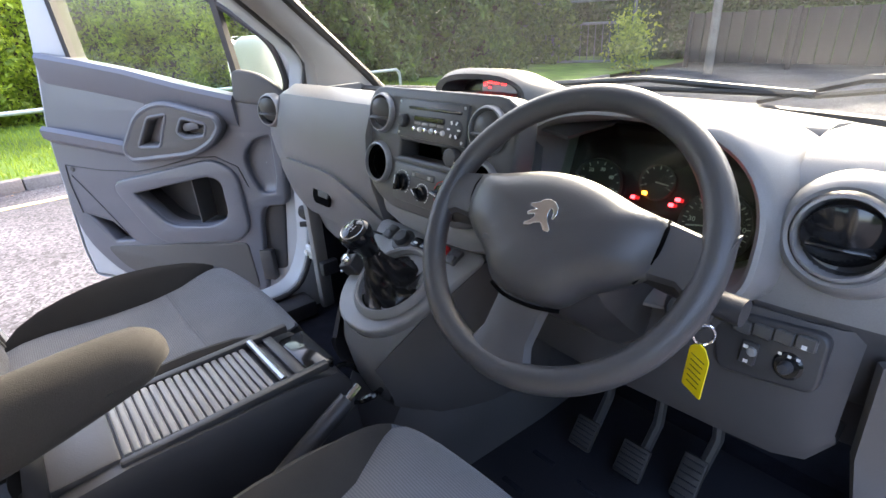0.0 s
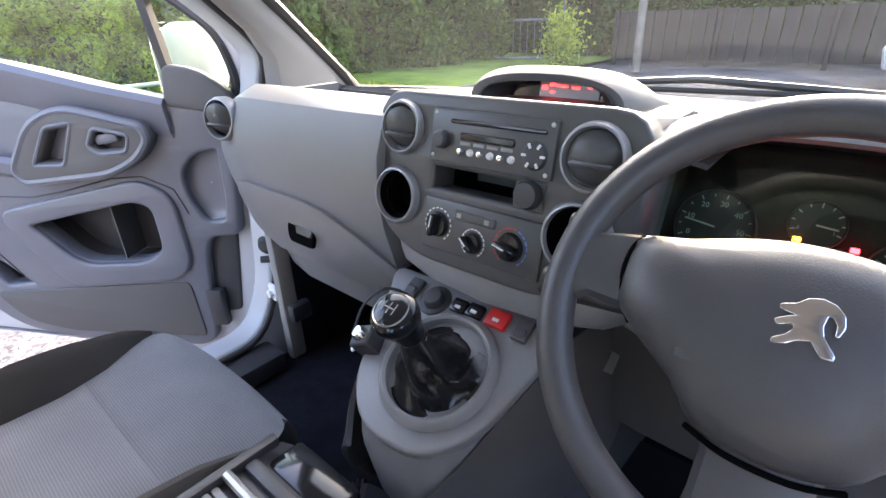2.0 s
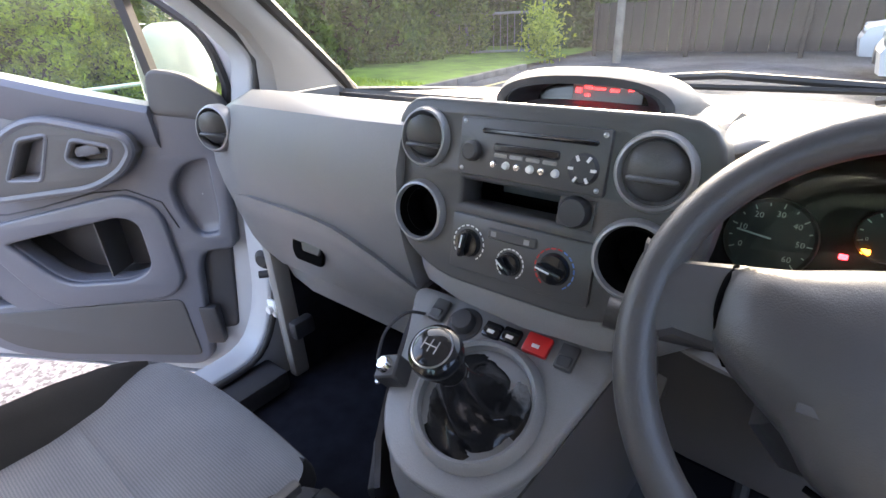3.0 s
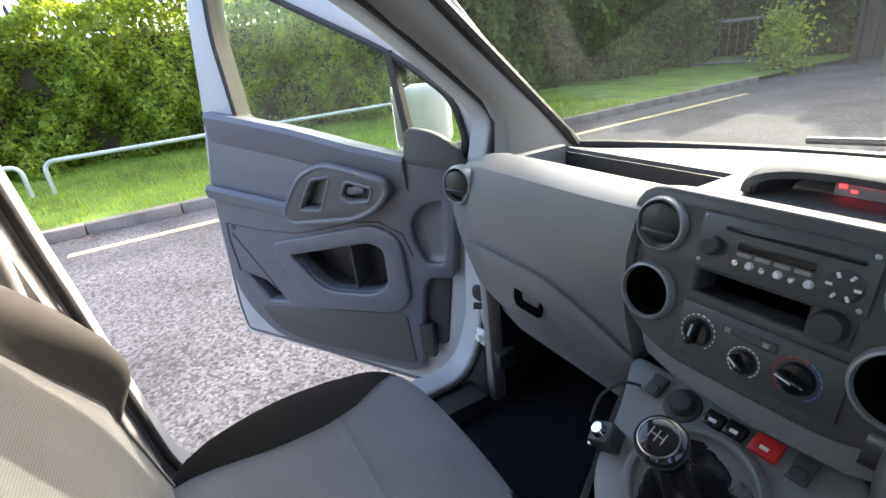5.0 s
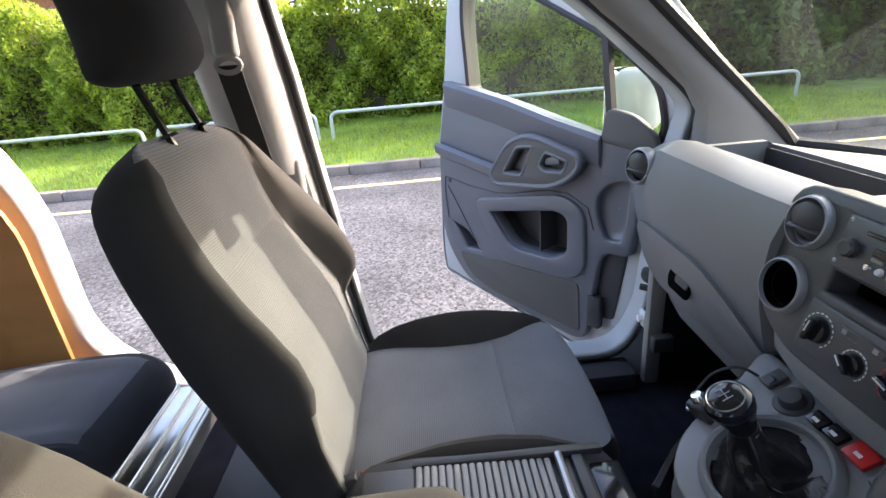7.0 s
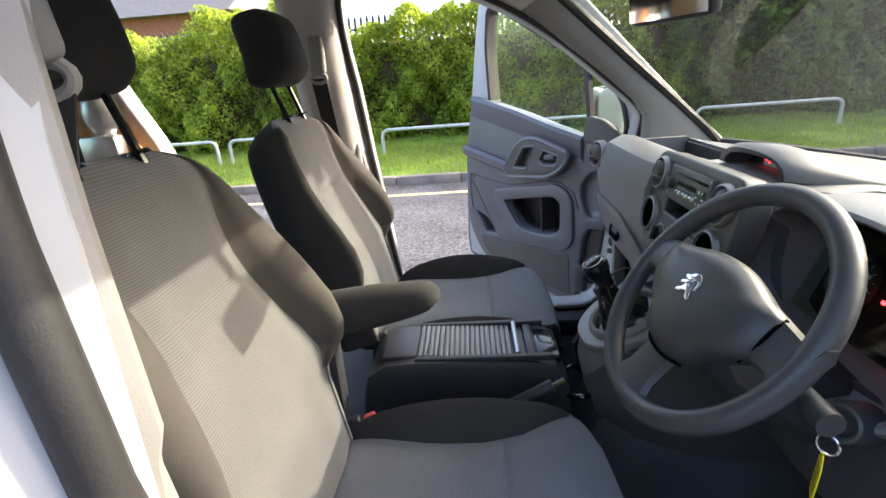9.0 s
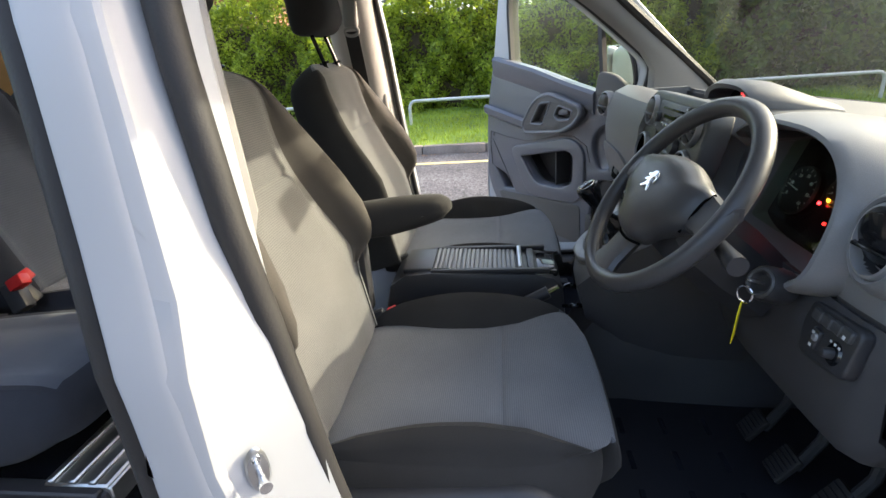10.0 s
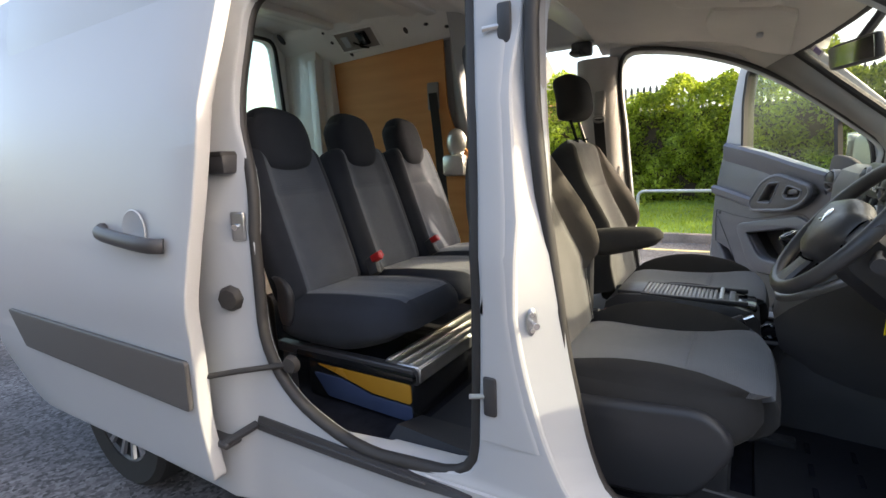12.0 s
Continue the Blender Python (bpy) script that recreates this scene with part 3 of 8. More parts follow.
wpart("shaft", tube([(-4.35, 12.2, GROUND - 0.1), (-4.36, 12.2, 2.0), (-4.33, 12.22, 4.6)], 0.1, 10, radii=[0.10, 0.09, 0.08]), M_kerb, lamp)

# end of the car park: brown fence, gate, trees


def board_fence(x0, x1, y, z0, z1):
    f = thing("board_fence", "tall brown slatted fence at the end of the car park", "fence", ((x0 + x1) / 2, y, GROUND))
    w = 0.30
    data = None
    for i in range(int((x1 - x0) / (w + 0.02))):
        x = x0 + i * (w + 0.02)
        if data is None:
            b = wpart("board", box_at(x, x + w, y - 0.02, y + 0.02, z0, z1, 0.006, 1), M_brownfence, f)
            data = b.data
        else:
            o = new("board", data)
            o.parent = f
            o.location = (i * (w + 0.02), random.uniform(-0.01, 0.01), random.uniform(-0.02, 0.02))
    for i in range(int((x1 - x0) / 2.4) + 1):
        x = x0 + i * 2.4
        wpart("post", box_at(x - 0.05, x + 0.05, y - 0.14, y - 0.04, GROUND - 0.05, z1 + 0.05, 0.01, 1), M_brownfence, f)
    return f


board_fence(-5.6, 1.6, 13.9, GROUND + 0.12, 1.36)
gate = thing("metal_gate", "dull grey barred steel gate with a small pale sign, closed", "gate", (-9.2, 12.4, GROUND))
gm = pose(-10.9, 11.4, GROUND, 0, 0, 25)
wpart("gate_frame", join(*[move(tube([(0, 0, z), (4.4, 0, z)], 0.035, 8), gm) for z in (0.2, 1.2, 1.78)], *[move(tube([(x, 0, 0.0), (x, 0, 1.78)], 0.045, 8), gm) for x in (0, 2.2, 4.4)]), M_gate, gate)
for i in range(21):
    x = 0.2 + i * 0.2
    wpart("bar", move(tube([(x, 0, 0.2), (x, 0, 1.2)], 0.012, 6), gm), M_gate, gate)
wpart("sign", move(rbox(0.46, 0.02, 0.14, 0.004, 1, pose(0.35, -0.06, 1.28)), gm), M_liner, gate)


def tree(at, height, radius, n, seed, mat):
    t = thing("tree", "tall broad-leaved tree with a dark green crown", "tree", at, "trees at the end of the car park")
    x, y, z = at
    rs = np.random.RandomState(seed)
    bm = tube([(x, y, z - 0.2), (x + 0.1, y, z + height * 0.3), (x - 0.1, y + 0.1, z + height * 0.6)], 0.2, 8, radii=[0.24, 0.17, 0.09])
    for k in range(7):
        a = rs.uniform(0, 6.28)
        h = height * rs.uniform(0.25, 0.5)
        bm = join(bm, tube([(x, y, z + h), (x + math.cos(a) * radius * 0.4, y + math.sin(a) * radius * 0.4, z + h + radius * 0.3), (x + math.cos(a) * radius * 0.8, y + math.sin(a) * radius * 0.8, z + h + radius * 0.5)], 0.06, 6, radii=[0.09, 0.06, 0.02]))
    wpart("trunk", bm, M_twig, t)
    pts = []
    for k in range(26):
        c = np.array([x, y, z + height * 0.55]) + rs.normal(size=3) * np.array([radius * 0.5, radius * 0.5, height * 0.22])
        c[2] = max(c[2], z + height * 0.10)
        q = rs.normal(size=(n // 26, 3))
        q /= np.linalg.norm(q, axis=1)[:, None]
        pts.append(c + q * radius * 0.36 * rs.uniform(0.6, 1, (len(q), 1)) ** 0.5)
    v, f = leaf_cloud(np.concatenate(pts) - np.array(at), 0.13, 0.5, seed)
    part("crown", cloud_mesh(v, f, mat), None, t)
    return t


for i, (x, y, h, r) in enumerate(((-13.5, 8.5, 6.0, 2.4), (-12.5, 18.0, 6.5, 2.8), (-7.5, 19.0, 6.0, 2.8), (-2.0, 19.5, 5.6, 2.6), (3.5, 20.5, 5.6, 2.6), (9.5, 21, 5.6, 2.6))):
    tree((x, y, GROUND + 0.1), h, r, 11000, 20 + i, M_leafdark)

# ---- van body ----
SIDE = Matrix(((0, 0, 1, 0), (1, 0, 0, 0), (0, 1, 0, 0), (0, 0, 0, 1)))


def tumble(x, z):
    """Inward lean of the body side above the belt line."""
    s = 1 if x > 0 else -1
    return x - s * (max(0, z - 1.12) * 0.17 + max(0, z - 1.45) * 0.12)


ZC = [("y", z) for z in (0.4, 0.55, 0.7, 0.85, 1.0, 1.12, 1.2, 1.3, 1.4, 1.5, 1.6, 1.7, 1.8, 1.9)]
FRONT_HOLE = corners([(-0.40, 0.57), (0.40, 0.57), (0.50, 0.70), (0.50, 1.16), (0.40, 1.235), (0.232, 1.350), (-0.049, 1.572), (-0.20, 1.66), (-0.36, 1.722), (-0.53, 1.757), (-0.575, 1.66), (-0.563, 1.45), (-0.533, 1.2), (-0.493, 0.90), (-0.450, 0.70)],
                     [0.16, 0.08, 0.08, 0.05, 0.05, 0.05, 0.15, 0.1, 0.1, 0.06, 0.06, 0.05, 0.05, 0.05, 0.05])
LEFT_HOLE = corners([(-0.56, 0.57), (0.14, 0.57), (0.21, 0.70), (0.255, 1.16), (0.278, 1.30), (0.232, 1.350), (0.05, 1.500), (-0.049, 1.572), (-0.15, 1.634), (-0.25, 1.683), (-0.36, 1.722), (-0.48, 1.755), (-0.700, 1.785), (-0.706, 1.60), (-0.692, 1.45), (-0.676, 1.2), (-0.650, 0.95), (-0.618, 0.70)],
                    [0.06, 0.08, 0.08, 0.05, 0.04, 0.04, 0.05, 0.05, 0.05, 0.05, 0.05, 0.06, 0.11, 0.05, 0.05, 0.05, 0.05, 0.05])
REAR_HOLE = corners([(-0.662, 0.575), (-1.05, 0.575), (-1.26, 0.66), (-1.37, 0.80), (-1.37, 1.27), (-1.47, 1.50), (-1.47, 1.84), (-0.722, 1.84), (-0.697, 1.643), (-0.667, 1.423), (-0.654, 1.265), (-0.643, 1.069), (-0.648, 0.864)],
                    [0.10, 0.10, 0.1, 0.1, 0.12, 0.12, 0.08, 0.05, 0.05, 0.05, 0.05, 0.05, 0.1])
ARCH = [(-2.30 + 0.37 * math.cos(t), 0.37 + 0.37 * math.sin(t)) for t in (math.pi + 0.19 - (math.pi + 0.38) * i / 24 for i in range(25))]
BODY = [(-2.82, 0.30)] + ARCH + [(0.95, 0.30), (0.95, 1.10), (0.56, 1.17), (0.0, 1.70), (-0.16, 1.78), (-0.6, 1.86), (-0.9, 1.97), (-1.6, 2.10), (-2.75, 2.17)]


LEFT_REAR = corners([(-0.78, 0.575), (-1.11, 0.575), (-1.32, 0.66), (-1.43, 0.80), (-1.43, 1.27), (-1.53, 1.50), (-1.53, 1.84), (-0.725, 1.84), (-0.74, 1.3), (-0.765, 0.85)],
                    [0.10, 0.10, 0.1, 0.1, 0.12, 0.12, 0.08, 0.05, 0.05, 0.1])


def body_side(s):
    bm = sheet(BODY, [FRONT_HOLE, REAR_HOLE]  if s > 0 else [LEFT_HOLE, LEFT_REAR], 0.085, SIDE, 0.012, 0, ZC + [("x", -1.40), ("x", -1.46), ("x", -1.53), ("x", -1.62), ("x", -2.2)])
    for v in bm.verts:
        x = 0.830 + v.co.x
        if s > 0 and -0.61 < v.co.y < -0.15:
            k = min(1, max(0, (x - 0.80) / 0.06)) * min(1, (v.co.y + 0.61) / 0.03) * min(1, max(0, (-0.15 - v.co.y) / 0.25))
            v.co.y -= k * table(v.co.z, ((0.5, 0.02), (0.6, 0.05), (0.8, 0.072), (1.0, 0.077), (1.2, 0.045), (1.5, 0.045), (1.6, 0.03)))
        if s > 0:
            x -= 0.02 * min(1, max(0, (v.co.y + 0.85) / 0.12))
            if v.co.y < -0.95 and v.co.y > -1.62:
                x = 0.8725 - (0.8725 - x) * 0.32
            x += 0.35 * max(0, min(0.13, -1.385 - v.co.y)) * (v.co.z < 1.9)
        upright = x - max(0, v.co.z - 1.12) * 0.06
        v.co.x = s * lerp(tumble(x, v.co.z), upright, min(1, max(0, (-1.54 - v.co.y) / 0.08)))
    return bm


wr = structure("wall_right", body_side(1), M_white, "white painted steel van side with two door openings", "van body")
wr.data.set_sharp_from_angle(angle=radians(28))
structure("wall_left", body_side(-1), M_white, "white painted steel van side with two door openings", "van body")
for s, tag in ((1, "right"), (-1, "left")):
    for hole, off in ((FRONT_HOLE if s > 0 else LEFT_HOLE, 0.754 if s > 0 else 0.782), (REAR_HOLE if s > 0 else LEFT_REAR, 0.862)):
        ring = [(s * tumble(off - (0.02 * min(1, max(0, (q[0] + 0.85) / 0.12)) if s > 0 and off > 0.8 else 0), q[1]), q[0], q[1]) for q in hole]
        if off == 0.754:
            ring = [(table(q[1], ((0.9, 0.768), (1.15, 0.774), (1.25, 0.777), (1.4, 0.767), (1.6, 0.742), (1.75, 0.71))), q[0], q[1]) for q in hole]
        elif s < 0 and off < 0.8:
            ring = [(x, y + 0.010 * (y < -0.5), z) for x, y, z in ring]
        elif s > 0:
            ring = [(x - 0.010 * min(1, max(0, (y + 0.85) / 0.15)), y - 0.022 * min(1, max(0, (y + 0.85) / 0.15)), z) for x, y, z in ring]
        structure("door_seal_" + tag, tube(ring, 0.0165 if off == 0.754 else 0.017 if s > 0 else 0.009, 10, True), M_rubber, "black rubber door seal round the opening", "seal")

# the pillar between the two right-hand openings: outer face, soft corner and set-back jamb
rows = []
for i in range(22):
    z = 0.70 + i * 0.048
    yr = table(z, ((0.70, -0.660), (0.864, -0.648), (1.069, -0.643), (1.265, -0.654), (1.423, -0.667), (1.643, -0.697), (1.84, -0.722)))
    yi = table(z, ((0.70, -0.454), (0.9, -0.497), (1.2, -0.537), (1.45, -0.567), (1.66, -0.579), (1.75, -0.575)))
    yo = yi - table(z, ((0.70, 0.060), (0.8, 0.072), (1.0, 0.074), (1.2, 0.052), (1.5, 0.045), (1.7, 0.035)))
    xo, xi = tumble(0.855, z), tumble(0.770, z)
    row = [(xo, yr), (xo + 0.001, lerp(yr, yo, 0.5)), (xo, yo - 0.016)] + [(xo - 0.016 + 0.016 * math.cos(a), yo - 0.016 + 0.020 * math.sin(a)) for a in (0.3, 0.6, 0.9, 1.2)]
    row += [(xo - 0.036, yo + 0.007), (xo - 0.056, yo + 0.010), (xo - 0.066, yo + 0.015), (lerp(xo - 0.067, xi, 0.4), lerp(yo + 0.016, yi, 0.4)), (xi, yi)]
    rows.append([(x, y, z) for x, y in row])
structure("pillar_right", thicken(loft(rows, False, False), 0.004), M_white, "white painted door pillar with a set-back jamb", "van body")

# pale edge of the inner trim beside the seal
rows = []
for z in (1.19, 1.225, 1.25, 1.30, 1.4, 1.5, 1.6, 1.68, 1.74):
    xs = table(z, ((0.9, 0.754), (1.2, 0.750), (1.4, 0.740), (1.6, 0.715), (1.75, 0.69))) - 0.014
    yh = table(z, ((1.2, -0.533), (1.45, -0.563), (1.66, -0.575), (1.75, -0.575)))
    yh += table(z, ((1.19, -0.012), (1.23, -0.006), (1.25, 0.004), (1.4, 0.012), (1.75, 0.012)))
    rows.append([(xs + 0.016, yh - 0.05, z), (xs + 0.022, yh - 0.022, z), (xs + 0.004, yh - 0.003, z), (xs - 0.004, yh + 0.002, z), (xs - 0.014, yh - 0.002, z), (xs - 0.030, yh - 0.02, z), (xs - 0.034, yh - 0.06, z)])
structure("pillar_trim_edge", loft(rows), M_liner, "pale grey plastic trim beside the door seal", "pillar trim")

# B-pillar inner trim, windscreen pillar trims and the headliner's edges: door side, then glass side
A_TRIM = (((0.712, 0.274, 1.17), (0.738, 0.52, 1.18)), ((0.711, 0.272, 1.285), (0.728, 0.46, 1.243)), ((0.706, 0.232, 1.345), (0.716, 0.385, 1.310)), ((0.700, 0.140, 1.427), (0.703, 0.272, 1.408)),
          ((0.690, 0.050, 1.499), (0.688, 0.165, 1.502)), ((0.682, -0.049, 1.571), (0.668, 0.055, 1.598)), ((0.68, -0.146, 1.632), (0.651, -0.044, 1.681)))
ROOF_EDGE = (((0.68, -0.143, 1.631), (0.651, -0.042, 1.683)), ((0.68, -0.247, 1.683), (0.632, -0.16, 1.728)), ((0.68, -0.352, 1.720), (0.615, -0.30, 1.762)), ((0.68, -0.46, 1.751), (0.605, -0.45, 1.788)),
             ((0.68, -0.55, 1.768), (0.60, -0.55, 1.798)), ((0.68, -0.66, 1.775), (0.60, -0.66, 1.805)), ((0.68, -0.78, 1.775), (0.60, -0.78, 1.812)))
for s in (-1, 1):
    for z0, z1, out, mt in ((0.72, 1.24, 0.030, M_liner), (1.235, 1.75, 0.052, M_trim)) if s < 0 else ((0.75, 1.72, 0.045, M_liner),):
        rows = []
        for i in range(7):
            z = lerp(z0, z1, i / 6)
            w = 0.16 if s < 0 else 0.10
            x = tumble(0.775 if s < 0 else 0.757, z)
            yf = table(z, ((0.7, -0.485), (1.2, -0.562), (1.66, -0.625), (1.8, -0.60))) if s > 0 else table(z, ((0.7, -0.632), (0.95, -0.664), (1.2, -0.690), (1.45, -0.706), (1.66, -0.714), (1.8, -0.70)))
            rows.append([(s * q, yy, z) for q, yy in ((x + 0.02, yf + 0.008), (x - 0.008, yf + 0.006), (x - 0.022, yf - 0.002), (x - out + 0.004, yf - 0.022), (x - out - 0.004, yf - 0.05), (x - out - 0.004, yf - w + 0.04), (x - out + 0.006, yf - w + 0.012), (x - 0.02, yf - w - 0.01), (x + 0.02, yf - w - 0.01))])
        structure("pillar_trim_b", loft(rows), mt, "pale grey plastic trim on the door pillar", "pillar trim")
    rows = []
    for (xe, ye, ze), (xw, yw, zw) in A_TRIM:
        rows.append([(s * q, yy, zz) for q, yy, zz in ((xe + 0.05, ye - 0.004, ze + 0.012), (xe + 0.008, ye - 0.004, ze), (xe - 0.008, ye + 0.006, ze + 0.004), (lerp(xe, xw, 0.35) - 0.016, lerp(ye, yw, 0.35), lerp(ze, zw, 0.35) + 0.002),
                     (lerp(xe, xw, 0.75) - 0.014, lerp(ye, yw, 0.75), lerp(ze, zw, 0.75) + 0.003), (xw - 0.004, yw, zw), (xw + 0.01, yw + 0.014, zw + 0.018), (xw + 0.06, yw + 0.012, zw + 0.02))])
    structure("pillar_trim_a", loft(rows), M_pillar, "grey plastic trim on the windscreen pillar", "pillar trim")
    rows = []
    for (xe, ye, ze), (xw, yw, zw) in ROOF_EDGE:
        rows.append([(s * q, yy, zz) for q, yy, zz in ((xe + 0.05, ye, ze + 0.014), (xe + 0.008, ye, ze), (xe - 0.008, ye + 0.004, ze + 0.005), (lerp(xe, xw, 0.4) - 0.008, lerp(ye, yw, 0.4), lerp(ze, zw, 0.4)),
                     (xw - 0.004, yw, zw - 0.002), (xw, yw, zw + 0.02), (xe + 0.05, ye, ze + 0.05))])
    structure("ceiling_edge", loft(rows), M_head, "pale felt edge of the headliner over the door", "ceiling")


def windscreen_point(u, v):
    """u across, -1 to 1; v from the foot to the top."""
    k = 1 - u * u
    return Vector((lerp(0.738, 0.65, v) * u, lerp(0.53 + 0.30 * k, -0.042 + 0.15 * k, v), lerp(1.190 - 0.025 * k, 1.683 + 0.04 * k, v) + 0.02 * k * math.sin(math.pi * v)))


def patch(fn, nu, nv):
    bm = bmesh.new()
    vs = [[bm.verts.new(fn(-1 + 2 * i / nu, j / nv)) for j in range(nv + 1)] for i in range(nu + 1)]
    for i in range(nu):
        for j in range(nv):
            bm.faces.new((vs[i][j], vs[i + 1][j], vs[i + 1][j + 1], vs[i][j + 1]))
    return bm


structure("windscreen", patch(windscreen_point, 24, 12), M_glass, "large dusty clear windscreen with water spots", "windscreen")
edge = [windscreen_point(-1 + 2 * i / 20, 0) for i in range(21)] + [windscreen_point(1, i / 10) for i in range(1, 11)] + [windscreen_point(1 - 2 * i / 20, 1) for i in range(1, 21)] + [windscreen_point(-1, 1 - i / 10) for i in range(1, 10)]
structure("windscreen_seal", tube(edge, 0.016, 8, True), M_rubber, "black windscreen seal", "seal")


def lining_z(u, y):
    """Height of the headliner at u across (-1 to 1) and y."""
    k = 1 - u * u
    y0 = -0.042 + 0.15 * k
    edge = table(-y, ((0.042, 1.683), (0.16, 1.728), (0.30, 1.762), (0.45, 1.788), (0.62, 1.803), (0.80, 1.812)))
    mid = table(-y, ((-0.11, 1.723), (0.1, 1.778), (0.3, 1.812), (0.8, 1.868)))
    return lerp(1.683 + 0.04 * k, lerp(mid, edge, abs(u) ** 3), min(1, max(0, (y0 - y) * 5)))


def lining_half(y):
    return table(-y, ((0.042, 0.651), (0.16, 0.632), (0.30, 0.615), (0.45, 0.605), (0.60, 0.60)))


def headliner(u, v):
    y = lerp(-0.042 + 0.15 * (1 - u * u), -0.778, v)
    return Vector((lining_half(y) * u, y, lining_z(u, y)))


structure("ceiling", thicken(patch(headliner, 28, 20), 0.012), M_head, "pale grey felt headliner over the front seats", "ceiling")


def roof_fn(u, v):
    y = lerp(0.06, -2.80, v)
    z = table(-y, ((-0.1, 1.75), (0.16, 1.80), (0.6, 1.88), (0.9, 1.98), (1.6, 2.12), (2.8, 2.19)))
    rib = 0.012 * (1 if (v * 16) % 2 < 0.35 else 0)
    return Vector((0.70 * u, y, z - 0.05 * u ** 4 - rib))


structure("roof", thicken(patch(roof_fn, 18, 64), 0.012), M_cream, "white painted ribbed steel van roof", "roof")
structure("roof_beam", box_at(-0.64, 0.64, -0.86, -0.76, 1.84, 1.94, 0.02, 2), M_cream, "white steel cross beam under the roof", "roof beam")
for y in (-1.62, -2.3):
    structure("roof_beam", box_at(-0.60, 0.60, y - 0.035, y + 0.035, 2.075 - 0.05 * (y + 1.62), 2.12 - 0.05 * (y + 1.62), 0.01, 2), M_cream, "white steel cross beam under the roof", "roof beam")

# rear doors with windows
RX = Matrix(((1, 0, 0, 0), (0, 0, -1, -2.80), (0, 1, 0, 0), (0, 0, 0, 1)))
structure("wall_rear", sheet([(-0.80, 0.45), (0.80, 0.45), (0.80, 1.2), (0.70, 2.18), (-0.70, 2.18), (-0.80, 1.2)],
          [corners([(-0.57, 1.10), (-0.06, 1.10), (-0.06, 2.115), (-0.50, 2.115)], 0.07), corners([(0.06, 1.10), (0.57, 1.10), (0.50, 2.115), (0.06, 2.115)], 0.07)], 0.06, RX, 0.01), M_cream,
          "white painted inside of the rear doors with two windows", "van body")
for s in (-1, 1):
    w = structure("window_1" if s < 0 else "window_2", box_at(min(s * 0.05, s * 0.63), max(s * 0.05, s * 0.60), -2.806, -2.802, 1.08, 2.13, 0), M_glass2, "clear rear door window", "window", False)
    w.visible_shadow = False
    win_edge = [(s * q, -2.765, z) for q, z in corners([(0.06, 1.10), (0.57, 1.10), (0.50, 2.115), (0.06, 2.115)], 0.07)]
    structure("window_seal", tube(win_edge, 0.012, 8, True), M_rubber, "black rubber seal round the rear window", "seal")
# rear corner post, sloping roof rail with its holes, and the plywood lining
SLOPE = Vector((0.69, 0, -0.72))


def on_rail(s, y, z):
    """A place on the sloping face of the roof rail."""
    return Vector((s * (0.66 - (z - 1.965) * 1.043), y, z))


for s in (-1, 1):
    post = structure("corner_post", join(box_at(*sorted((s * 0.585, s * 0.74)), -2.79, -2.50, 0.55, 2.10, 0.012, 2), *[box_at(*sorted((s * 0.578, s * 0.60)), a, b, 0.60, 1.98, 0.004, 2) for a, b in ((-2.785, -2.735), (-2.57, -2.505))],
              box_at(*sorted((s * 0.64, s * 0.74)), -2.52, -2.44, 0.55, 2.10, 0.02, 2)), M_cream, "white steel corner post with bolt holes", "van body")
    rows = []
    for y in (-2.79, -2.5, -2.2, -1.9, -1.62, -1.50):
        d = 0.036 * (y + 2.46)
        rows.append([(s * -1 * x, y, z) for x, z in ((-0.72, 1.955 + d), (-0.672, 1.952 + d), (-0.652, 1.968 + d), (-0.53, 2.09), (-0.505, 2.13), (-0.50, 2.20), (-0.72, 2.20))])
    rail = structure("roof_rail", loft(rows), M_cream, "white steel roof rail with oval holes", "van body")
    # Raised black discs stand in for the dark inside the bolt holes.
    for z, y in [(1.08 + 0.105 * i, q) for i in range(9) for q in (-2.76, -2.535)]:
        part("bolt_hole_disc", revolve([(0, 0.003), (0.010, 0.003), (0.010, 0)], frame_of((s * 0.5775, y, z), (-s, 0, 0)), 12), M_black, post)
        if y > -2.6:
            part("bolt_head", revolve([(0, 0.006), (0.008, 0.005), (0.011, 0)], frame_of((s * 0.5775, y - 0.005, z + 0.05), (-s, 0, 0)), 12), M_satin, post)
    # Black ovals laid on the rail stand in for its shaded holes.
    for y, z, r, k in ((-2.70, 2.115, 0.022, 1.7), (-2.62, 2.03, 0.018, 1.9), (-2.339, 2.052, 0.011, 1.0), (-2.253, 1.985, 0.011, 1.3), (-1.81, 2.038, 0.013, 1.5), (-1.672, 2.045, 0.014, 0.6), (-1.56, 2.02, 0.013, 0.7), (-2.36, 2.10, 0.010, 0.8)):
        part("rail_hole_disc", revolve([(0, 0.003), (r, 0.003), (r, 0)], frame_of(on_rail(s, y, z), Vector((SLOPE.x * -s, 0, SLOPE.z)), (0, 1, 0)) @ Matrix.Diagonal((1.0, k, 1, 1)), 16), M_black, rail)
LEFT = Matrix(((0, 0, 1, -0.735), (1, 0, 0, 0), (0, 1, 0, 0), (0, 0, 0, 1)))


def lean_in(bm):
    """Slight inward lean of the linings above the belt line."""
    for v in bm.verts:
        v.co.x -= math.copysign(max(0, v.co.z - 1.12) * 0.06, v.co.x)
    return bm


